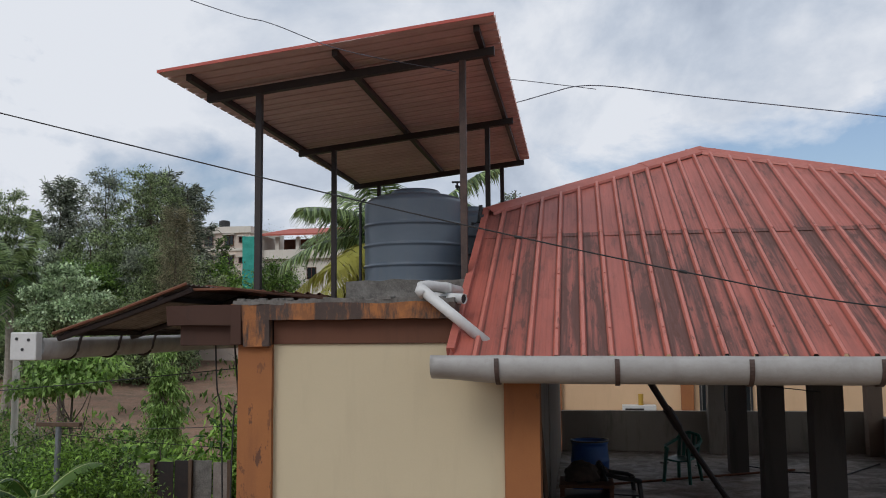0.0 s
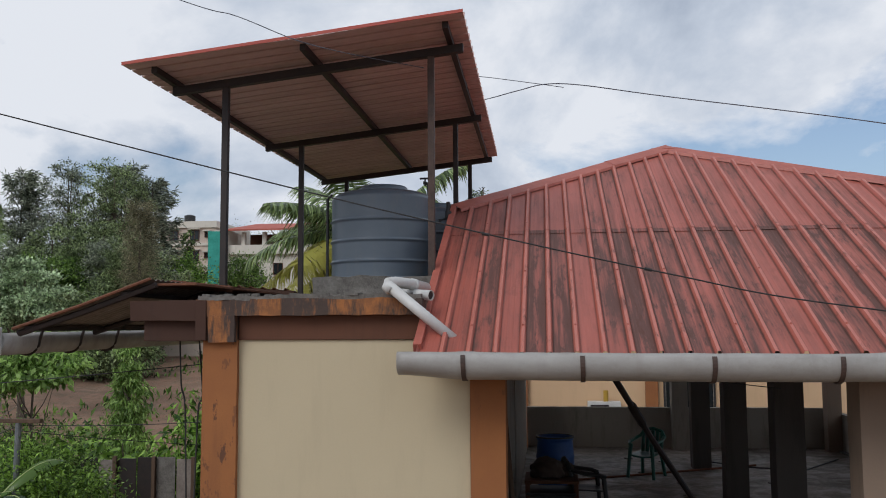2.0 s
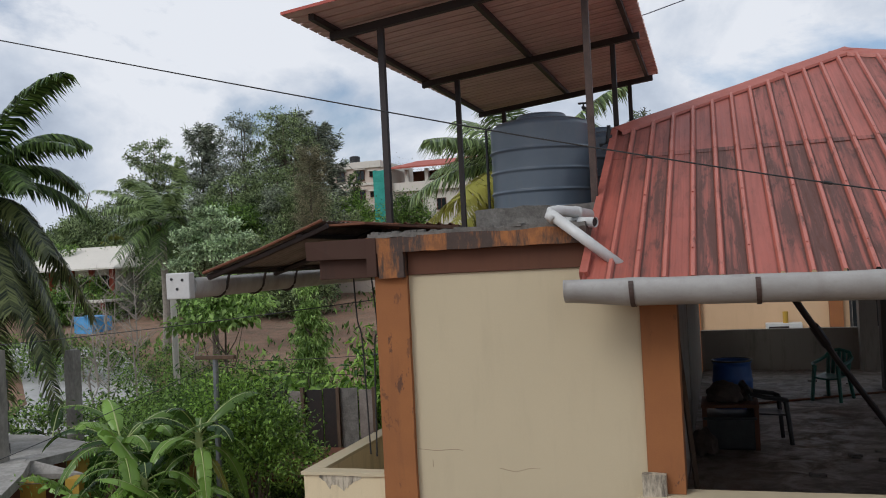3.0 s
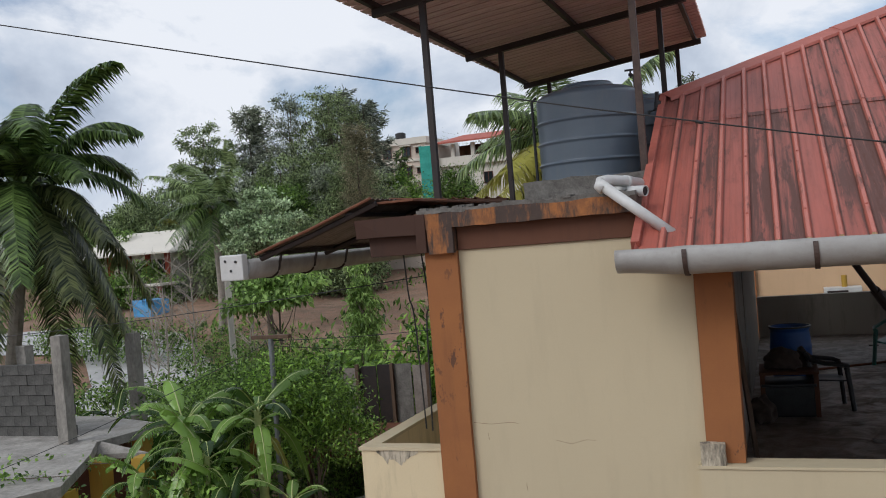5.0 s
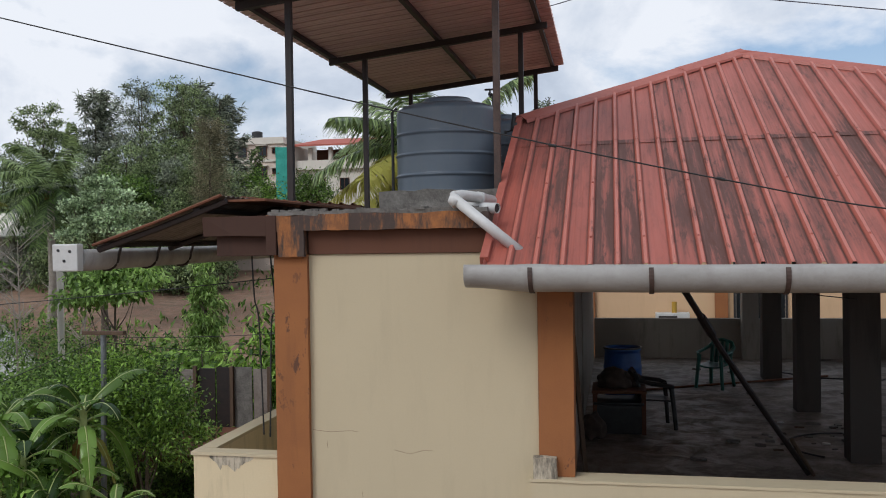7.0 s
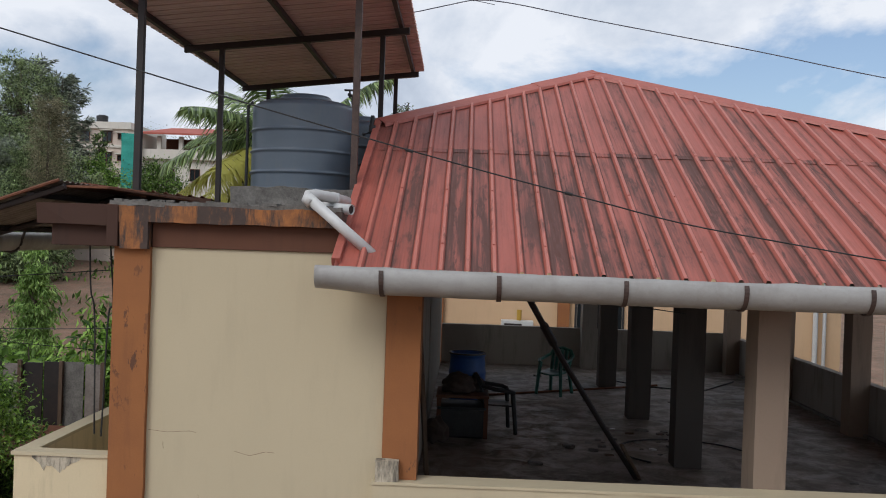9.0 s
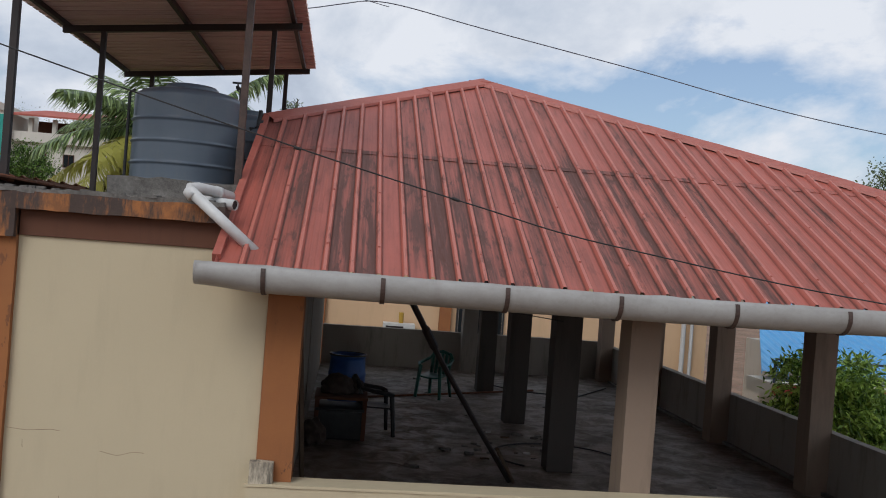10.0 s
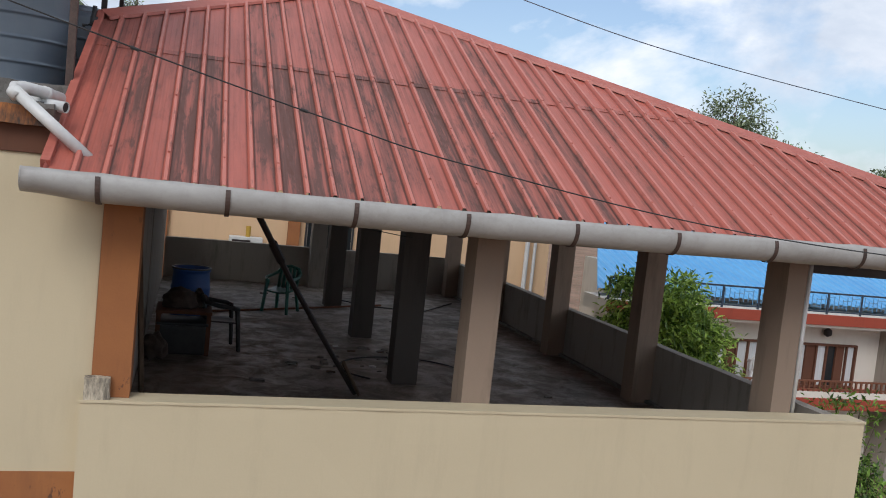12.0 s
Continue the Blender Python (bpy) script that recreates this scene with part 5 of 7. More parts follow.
def palm(base, crown, n, length, label, seed, trunk=0.15, mats=None, leaflet=0.75, pairs=70, up=0.9, wind=(0, 0, 0), droop=0.75, wid=0.085):
    rs = np.random.RandomState(seed)
    t = thing("palm_tree", base, label, "palm tree", "coconut palms")
    b, c = Vector(base), Vector(crown)
    pts = [b.lerp(c, k / 8) + Vector((0.12 * math.sin(k * 0.7 + seed), 0, 0)) * (1 - k / 8) for k in range(9)]
    part("trunk", tube(pts, trunk * 1.25, 12, trunk * 0.85), PALE_BARK, t)
    for k in range(n):
        q = k * 2.399 + rs.uniform(-0.2, 0.2)
        lift = (1 - (k + 0.5) / n)
        rise = -0.35 + (up + 0.55) * lift ** 0.9
        mt = (mats or [LEAF_PALM])[0]
        if mats and len(mats) > 1 and k > n * 0.5:
            mt = mats[1]
        me = frond_mesh("frond", length * rs.uniform(0.85, 1.1), rise, droop * rs.uniform(0.75, 1.15) * (1.2 - 0.5 * lift), leaflet, pairs, mt, rs, Matrix.Rotation(-q, 3, "Z") @ Vector(wind) * rs.uniform(0.7, 1.2), wid)
        ob = part("frond", me, mt, t)
        ob.matrix_basis = Matrix.Translation(c + Vector((0, 0, 0.12 * lift))) @ Matrix.Rotation(q, 4, "Z")
        ob.matrix_parent_inverse = t.matrix_basis.inverted()
    for k in range(7):
        q = k * 0.9
        part("coconut", lathe([(0.02, -0.14), (0.09, -0.09), (0.115, 0), (0.09, 0.08), (0.02, 0.12)], (c.x + 0.24 * math.cos(q), c.y + 0.24 * math.sin(q), c.z - 0.22 - 0.06 * (k % 2)), 10), LEAF_DRY if k % 3 else LEAF_BRIGHT, t, "", True)
    return t


def banana_leaf(name, length, rise, droop, width, rs, material):
    """A long arching leaf: a pale channelled midrib and a blade torn into hanging strips."""
    verts, faces, ribs = [], [], []
    n = 26
    P = [Vector((length * (f - 0.16 * droop * f * f), 0, length * (rise * f - droop * f * f))) for f in (i / n for i in range(n + 1))]

    def half_width(f):
        return width * max(0.02, math.sin(math.pi * min(1.0, max(0.0, (f - 0.10) / 0.90) ** 0.8)) ** 0.6) if f > 0.12 else 0.006

    for s in (-1, 1):
        sag = rs.uniform(0.15, 0.5)
        start = True
        for i in range(3, n):
            torn = rs.rand() < 0.34
            if torn:
                sag, start = rs.uniform(0.1, 1.1), True
            rows = []
            for j in (i, i + 1):
                w = half_width(j / n)
                back = 0.25 * w + (0.012 * (1 if j == i else -1) if torn else 0)
                rows.append([P[j], P[j] + Vector((back * 0.5, s * w * 0.55, 0.10 * w - sag * 0.12 * w)), P[j] + Vector((back, s * w * (1 - 0.12 * sag), -sag * 0.55 * w))])
            a = len(verts)
            verts += rows[0] + rows[1]
            faces += [(a, a + 1, a + 4, a + 3), (a + 1, a + 2, a + 5, a + 4)]
    blade = len(faces)
    a0 = len(verts)
    for i, p in enumerate(P):
        w = 0.016 * (1 - 0.8 * i / n)
        verts += [p + Vector((0, -w, 0.005)), p + Vector((0, w, 0.005)), p + Vector((0, 0, -w * 1.6))]
    for i in range(n):
        a, b = a0 + 3 * i, a0 + 3 * i + 3
        faces += [(a, a + 1, b + 1, b), (a + 1, a + 2, b + 2, b + 1), (a + 2, a, b, b + 2)]
    me = mesh_of(name, verts, faces, material, True)
    me.materials.append(RIB_PALE)
    me.polygons.foreach_set("material_index", [0 if k < blade else 1 for k in range(len(faces))])
    return me


def banana(base, h, n, length, seed, label, turn=0.0):
    rs = np.random.RandomState(seed)
    t = thing("banana_plant", base, label, "banana plant", "banana plants")
    x, y, z = base
    part("stem", tube([(x, y, z), (x + 0.05, y, z + h * 0.5), (x + 0.03, y + 0.02, z + h)], 0.11, 10, 0.05), RIB_PALE, t, "", True)
    for k in range(n):
        lift = 1 - k / n
        mt = LEAF_DRY if k == n - 1 else (LEAF_YELLOW if k == n - 2 and seed % 2 else LEAF_BANANA)
        small = 1.0 if mt is LEAF_BANANA else 0.6
        me = banana_leaf("leaf", small * length * rs.uniform(0.85, 1.15), 0.05 + 1.15 * lift, 0.55 + 0.7 * (1 - lift) + rs.uniform(0, 0.3), small * length * 0.12 * rs.uniform(0.8, 1.25), rs, mt)
        ob = part("leaf", me, mt, t)
        ob.matrix_basis = Matrix.Translation((x + 0.03, y + 0.02, z + h * (0.88 + 0.12 * lift))) @ Matrix.Rotation(turn + k * 2.4 + rs.uniform(-0.3, 0.3), 4, "Z")
        ob.matrix_parent_inverse = t.matrix_basis.inverted()
    return t


def bush(base, blobs, leaf, n_clump, per, material, label, seed, spread=0.22, width=0.45, droop=0.15, category="bush"):
    return tree("bush", base, blobs, leaf, n_clump, per, material, label, category, 0.05, None, spread, droop, width, seed, 8, "garden shrubs")


# near coconut palm and the palm behind the tank
palm((-17.75, 17.0, -3.2), (-16.35, 17.0, 4.5), 36, 2.9, "coconut palm with windswept drooping fronds", 3, 0.17, [LEAF_PALM, LEAF_PALM_OLD], 0.8, 150, 1.6, (0.12, 0, -0.05), 1.3, 0.075)
palm((-3.1, 17.0, -3.0), (-2.8, 16.6, 4.2), 26, 2.05, "coconut palm with yellowing lower fronds behind the tank", 8, 0.14, [LEAF_PALM_FRESH, LEAF_YELLOW], 0.75, 95, 0.95, (-0.14, 0, 0.0), 0.62, 0.05)
palm((-23.6, 35.0, -1.0), (-23.5, 35.0, 5.1), 20, 2.3, "tall windblown palm with red fruit bunches", 12, 0.16, [LEAF_PALM_FRESH, LEAF_PALM], 0.8, 80, 1.5, (-0.42, 0, 0.12), 1.0, 0.06)
palm((-42.2, 52.0, 0.9), (-42.2, 52.0, 4.9), 14, 2.2, "small pale coconut palm on the slope", 15, 0.14, [LEAF_PALM_FRESH, LEAF_YELLOW], 0.8, 50, 1.2, (-0.2, 0, 0), 0.75, 0.07)
palm((-38.6, 52.4, 0.9), (-38.6, 52.4, 4.5), 14, 2.1, "small yellowish coconut palm on the slope", 19, 0.14, [LEAF_YELLOW, LEAF_PALM_FRESH], 0.8, 50, 1.1, (-0.2, 0, 0), 0.75, 0.07)

# the wooded hillside
HILL = "trees of the wooded hillside"
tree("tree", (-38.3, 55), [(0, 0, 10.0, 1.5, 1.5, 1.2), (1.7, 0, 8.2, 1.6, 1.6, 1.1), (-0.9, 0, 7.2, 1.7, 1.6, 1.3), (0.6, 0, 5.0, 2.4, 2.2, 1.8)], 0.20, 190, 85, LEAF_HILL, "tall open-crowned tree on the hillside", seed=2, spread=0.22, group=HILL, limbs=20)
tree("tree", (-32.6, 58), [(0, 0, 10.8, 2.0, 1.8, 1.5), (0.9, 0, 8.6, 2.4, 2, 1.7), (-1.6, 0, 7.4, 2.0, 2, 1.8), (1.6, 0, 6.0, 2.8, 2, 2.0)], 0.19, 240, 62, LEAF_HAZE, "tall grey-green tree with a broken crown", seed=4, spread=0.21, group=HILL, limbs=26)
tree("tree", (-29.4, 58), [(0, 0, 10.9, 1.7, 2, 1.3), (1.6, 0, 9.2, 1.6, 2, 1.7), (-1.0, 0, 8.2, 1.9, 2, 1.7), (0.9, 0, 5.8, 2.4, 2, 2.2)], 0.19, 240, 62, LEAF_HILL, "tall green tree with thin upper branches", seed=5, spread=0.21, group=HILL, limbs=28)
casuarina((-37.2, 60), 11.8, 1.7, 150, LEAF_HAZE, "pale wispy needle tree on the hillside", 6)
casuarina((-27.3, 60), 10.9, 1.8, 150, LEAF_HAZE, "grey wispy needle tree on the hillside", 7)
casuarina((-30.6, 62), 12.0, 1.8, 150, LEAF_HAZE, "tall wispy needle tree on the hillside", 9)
casuarina((-20.9, 45), 9.0, 1.15, 330, foliage("leaf_brown_green", (0.24, 0.235, 0.14), (0.42, 0.39, 0.25), 0.6, 0.5), "dense brownish needle tree", 10, needle=0.5)
casuarina((-23.4, 49), 6.4, 1.7, 260, LEAF_HILL, "green needle tree on the hillside", 16)
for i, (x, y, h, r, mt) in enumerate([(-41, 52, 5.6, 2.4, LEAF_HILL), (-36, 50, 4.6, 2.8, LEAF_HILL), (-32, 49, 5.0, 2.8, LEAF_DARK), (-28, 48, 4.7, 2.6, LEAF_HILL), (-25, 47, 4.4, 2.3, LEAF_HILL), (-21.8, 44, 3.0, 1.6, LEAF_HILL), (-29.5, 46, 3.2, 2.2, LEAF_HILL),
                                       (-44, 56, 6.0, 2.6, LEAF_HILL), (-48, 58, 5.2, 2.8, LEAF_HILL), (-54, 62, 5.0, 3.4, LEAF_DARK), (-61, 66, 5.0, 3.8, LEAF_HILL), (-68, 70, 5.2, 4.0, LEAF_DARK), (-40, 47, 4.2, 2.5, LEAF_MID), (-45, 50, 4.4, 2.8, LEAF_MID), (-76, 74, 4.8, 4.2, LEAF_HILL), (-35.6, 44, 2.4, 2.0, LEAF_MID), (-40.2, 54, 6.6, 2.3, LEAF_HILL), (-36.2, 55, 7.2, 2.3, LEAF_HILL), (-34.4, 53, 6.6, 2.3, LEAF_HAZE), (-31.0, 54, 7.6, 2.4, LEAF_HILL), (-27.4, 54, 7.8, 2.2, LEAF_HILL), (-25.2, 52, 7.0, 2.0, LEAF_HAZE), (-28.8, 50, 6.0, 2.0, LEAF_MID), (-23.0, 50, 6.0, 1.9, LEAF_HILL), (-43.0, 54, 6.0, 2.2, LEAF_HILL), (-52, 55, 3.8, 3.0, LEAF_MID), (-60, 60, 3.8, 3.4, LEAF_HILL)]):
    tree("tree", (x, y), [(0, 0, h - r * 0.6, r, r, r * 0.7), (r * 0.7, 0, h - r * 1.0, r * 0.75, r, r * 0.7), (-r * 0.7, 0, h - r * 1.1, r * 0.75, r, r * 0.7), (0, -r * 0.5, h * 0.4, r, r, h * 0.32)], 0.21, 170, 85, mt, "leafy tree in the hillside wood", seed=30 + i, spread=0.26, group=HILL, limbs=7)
tree("tree", (-48.9, 60), [(0, 0, 7.2, 0.35, 0.5, 1.4), (0.5, 0, 5.0, 0.8, 0.8, 1.4), (2.4, 0, 5.4, 0.9, 0.8, 1.0)], 0.16, 60, 90, LEAF_HILL, "slender tree rising above the wood", seed=52, spread=0.24, group=HILL)
tree("tree", (-19.8, 33), [(0, 0, 6.35, 0.45, 0.6, 0.16), (0.25, 0, 5.9, 0.8, 0.9, 0.16), (-0.7, 0, 5.45, 0.8, 0.9, 0.16), (0.9, 0, 5.2, 0.8, 0.9, 0.16), (0.0, -0.4, 4.85, 1.3, 0.9, 0.16), (0.6, -0.4, 4.35, 1.2, 0.9, 0.18), (-0.6, -0.4, 4.2, 1.1, 0.9, 0.18)], 0.15, 170, 70, LEAF_PALE, "pale silvery tree in flat leafy tiers", seed=55, spread=0.15, droop=-0.35, width=0.6, group=HILL, limbs=16)
tree("tree", (-25.9, 62), [(0, 0, 4.3, 1.7, 1.5, 1.3), (1, 0, 3.2, 1.5, 1.5, 1.2)], 0.22, 80, 90, LEAF_BRIGHT, "bright green round tree before a building", seed=57, spread=0.4, group=HILL)
tree("tree", (-22.5, 66), [(0, 0, 3.6, 1.5, 1.5, 1.5)], 0.22, 60, 90, LEAF_MID, "leafy tree before a building", seed=58, spread=0.4, group=HILL)
tree("ashoka_tree", (-28.8, 70), [(0, 0, 6.2, 0.35, 0.35, 1.4), (0, 0, 4.2, 0.6, 0.6, 1.8), (0, 0, 2.2, 0.7, 0.7, 1.5)], 0.30, 90, 36, LEAF_DARK, "slim dark columnar tree beside a building", seed=60, spread=0.16, droop=1.0, group=HILL)
tree("ashoka_tree", (-11.5, 25), [(0, 0, 3.7, 0.22, 0.22, 0.7), (0, 0, 2.6, 0.42, 0.42, 1.0), (0, 0, 1.2, 0.6, 0.6, 1.1)], 0.17, 200, 40, LEAF_LIME, "slim columnar tree with hanging leaves", seed=61, spread=0.11, droop=1.3, width=0.3, group=HILL)
casuarina((-2.3, 40), 9.6, 1.0, 20, LEAF_GREY, "wispy tree behind the water tank", 62)
for i, (x, y, h) in enumerate([(-31, 88, 7.0), (-27.5, 90, 8.4), (-22.5, 90, 9.4), (-19.5, 88, 9.0), (-25, 92, 8.2)]):
    t = thing("bare_tree", (x, y, ground_z(x, y)), "nearly bare grey tree behind the far building", "tree", "bare trees on the ridge")
    rs = np.random.RandomState(70 + i)
    z0 = ground_z(x, y)
    part("trunk", tube([(x, y, z0), (x + 0.2, y, z0 + h * 0.5), (x + 0.1, y, z0 + h * 0.8)], 0.16, 6, 0.05), PALE_BARK, t)
    for k in range(26):
        f, q = rs.uniform(0.3, 0.8), rs.uniform(0, 6.28)
        L = h * rs.uniform(0.16, 0.34)
        p = Vector((x + 0.1, y, z0 + h * f))
        e = p + Vector((math.cos(q) * L * 0.6, math.sin(q) * L * 0.4, L * 0.9))
        part("limb", tube([p, p.lerp(e, 0.5) + Vector((0.1, 0, -0.1)), e], 0.055, 4, 0.012), PALE_BARK, t)
    pos = np.array([(x, y, z0 + h * 0.85)]) + rs.normal(size=(700, 3)) * np.array([1.1, 0.9, 1.1])
    part("crown", leaf_mesh("crown", pos, rs.normal(size=(700, 3)), rs.uniform(0.1, 0.24, 700), LEAF_GREY, 0.3, rs), LEAF_GREY, t)
tree("tree", (26.5, 40, -3.3), [(0, 0, 10.9, 1.6, 1.8, 1.1), (0.9, 0, 9.6, 1.5, 1.7, 1.1), (-0.8, 0, 9.7, 1.5, 1.6, 1.0)], 0.20, 130, 30, LEAF_GREY, "airy grey-green tree beyond the roof", seed=81, spread=0.32, group=HILL, limbs=16)
tree("tree", (30.0, 41, -3.3), [(0, 0, 8.9, 2.2, 1.8, 0.9), (1.6, 0, 8.0, 1.8, 1.5, 0.8)], 0.26, 100, 40, LEAF_MID, "dark green tree beyond the roof", seed=82, spread=0.3, group=HILL)
tree("tree", (44, 48, -3.3), [(0, 0, 8.4, 1.6, 1.6, 1.2)], 0.26, 60, 40, LEAF_GREY, "small far tree beyond the roof", seed=83, spread=0.3, group=HILL)

# the garden below
tree("tree", (-11.9, 21), [(0.2, 0, 4.75, 0.6, 0.6, 0.18), (0.8, 0, 4.5, 0.5, 0.6, 0.18), (-0.6, 0, 4.4, 0.6, 0.6, 0.2), (0.1, -0.3, 4.15, 0.9, 0.6, 0.2), (-0.9, -0.2, 3.95, 0.45, 0.5, 0.16)], 0.20, 120, 24, LEAF_LIME, "spreading tree with bright drooping leaf whorls", seed=90, spread=0.15, droop=0.7, width=0.5, trunk=0.07, limbs=7)
bush((-7.2, 19.3), [(0, 0, 2.9, 0.9, 0.9, 0.8), (0.2, 0, 1.9, 1.1, 1.0, 1.0), (-0.3, 0, 0.9, 1.1, 1, 0.9), (1.3, 0, 2.4, 1.0, 1, 1.2)], 0.26, 180, 38, LEAF_BRIGHT, "dense mango bush beside the house", 91, 0.24, 0.30, 0.8)
bush((-9.2, 20.5), [(0, 0, 1.9, 0.8, 0.8, 0.5), (-1.0, 0, 2.5, 0.6, 0.6, 0.5), (0.7, 0, 1.5, 0.8, 0.8, 0.7), (-0.6, 0, 1.3, 0.8, 0.8, 0.6)], 0.24, 80, 30, LEAF_BRIGHT, "broad-leaved shrub in the garden", 92, 0.24, 0.5, 0.3)
bush((-8.2, 16.2), [(0, 0, 1.9, 1.2, 1.0, 0.8), (-1.2, 0, 2.3, 0.9, 0.9, 0.8), (1.1, 0, 1.1, 0.8, 0.8, 0.6), (0, -0.5, 0.9, 1.4, 0.8, 0.8)], 0.11, 200, 60, LEAF_MID, "fine-leaved green shrub in the garden", 93, 0.22, 0.4)
bush((-10.6, 17.0), [(0, 0, 2.8, 1.0, 0.9, 0.7), (-1.3, 0, 2.4, 1.0, 1, 0.8), (0.9, -0.5, 1.8, 1.2, 0.9, 0.9)], 0.13, 170, 50, LEAF_MID, "fine-leaved green shrub in the garden", 94, 0.24, 0.4)
bush((-13.5, 19.5), [(0, 0, 1.5, 0.9, 1.0, 0.5), (1.5, 0, 1.5, 0.9, 1, 0.5), (-1.4, 0, 1.2, 1.0, 1, 0.5), (0, -0.6, 0.8, 1.5, 1, 0.6)], 0.15, 90, 40, LEAF_MID, "tangled green shrub in the garden", 95, 0.26, 0.4)
bush((-17.4, 21.5), [(0, 0, 1.3, 1.3, 1.0, 0.5), (1.6, 0, 1.3, 1.2, 1, 0.6), (-1.6, 0, 1.2, 1.2, 1, 0.5), (-3.2, 0, 1.2, 1.2, 1, 0.5)], 0.17, 90, 34, LEAF_MID, "low green shrub beside the road", 96, 0.3, 0.4)
bush((-6.75, 13.4, -3.2), [(0.1, 0, 3.35, 0.6, 0.5, 0.5), (-0.6, 0, 3.75, 0.6, 0.5, 0.45), (0.45, 0, 2.8, 0.45, 0.5, 0.4), (-0.4, 0, 2.9, 0.6, 0.5, 0.5)], 0.085, 230, 46, LEAF_BRIGHT, "fine-leaved shrub by the house", 97, 0.15, 0.4)
bush((-8.4, 14.0, -3.2), [(0, 0, 3.2, 1.0, 0.8, 0.7), (-0.9, 0, 2.9, 0.9, 0.7, 0.7), (0.9, 0, 3.5, 0.8, 0.7, 0.5)], 0.085, 280, 56, LEAF_MID, "fine-leaved shrub behind the banana plants", 105, 0.17, 0.4)
bush((-7.8, 10.9, -3.2), [(0, 0, 1.7, 1.1, 0.7, 0.8), (-0.5, 0, 1.3, 0.6, 0.7, 0.6), (0.6, 0, 1.5, 0.7, 0.7, 0.8), (0, 0.6, 2.2, 0.7, 0.6, 0.6)], 0.12, 200, 36, LEAF_BRIGHT, "tangled undergrowth under the banana plants", 98, 0.22, 0.4)
bush((-10.2, 12.6, -3.2), [(0.3, 0, 1.2, 0.6, 0.5, 0.6), (0.9, 0, 1.6, 0.6, 0.6, 0.7)], 0.11, 110, 44, LEAF_MID, "dark tangled undergrowth beside the shed", 99, 0.22, 0.4)
bush((-13.2, 16.6, -3.2), [(0, 0, 1.7, 0.8, 0.8, 0.6), (-1.3, 0, 1.5, 0.8, 0.8, 0.6), (1.0, 0, 1.9, 0.8, 0.8, 0.7), (0, 0, 1.0, 1.4, 0.8, 0.7)], 0.13, 140, 42, LEAF_MID, "leafy shrub behind the shed", 103, 0.22, 0.45)
bush((-16.0, 27), [(0, 0, 1.0, 1.8, 1, 0.6), (2.2, 0, 0.9, 1.5, 1, 0.6), (-2.4, 0, 0.9, 1.8, 1, 0.6)], 0.14, 160, 40, LEAF_MID, "low weeds at the edge of the bare earth", 100, 0.3, 0.35)
bush((-24, 30), [(0, 0, 1.1, 2.2, 1, 0.7), (3.2, 0, 0.9, 1.7, 1, 0.6), (-3.4, 0, 1.2, 2.2, 1, 0.8)], 0.16, 200, 40, LEAF_MID, "low green hedge beside the road", 101, 0.34, 0.35)
for i, (x, y, z, h, n, L, tn) in enumerate([(-8.4, 12.0, -3.2, 3.4, 15, 1.3, 2.6), (-7.8, 11.7, -3.2, 3.0, 14, 1.15, 0.4), (-8.75, 11.4, -3.2, 2.7, 12, 1.0, 4.6), (-7.0, 10.9, -3.2, 2.2, 11, 0.85, 2.0), (-5.95, 11.0, -3.2, 2.55, 8, 0.85, 3.5), (-7.1, 12.1, -3.2, 3.55, 13, 1.1, 5.0), (-7.3, 11.6, -3.2, 2.5, 9, 1.15, 4.1),
                                            (-8.1, 11.6, -3.2, 2.35, 9, 1.2, 1.2), (-8.9, 13.2, -3.2, 3.1, 9, 1.3, 3.3), (-6.7, 11.4, -3.2, 1.9, 8, 0.95, 0.8), (-12.6, 17.2, -3.2, 2.7, 8, 1.2, 1.0), (-13.6, 16.4, -3.2, 2.5, 7, 1.1, 2.2)]):
    banana((x, y, z), h, n, L, 110 + i, "banana plant with torn arching leaves" if i % 2 else "banana plant with a dry hanging leaf", tn)
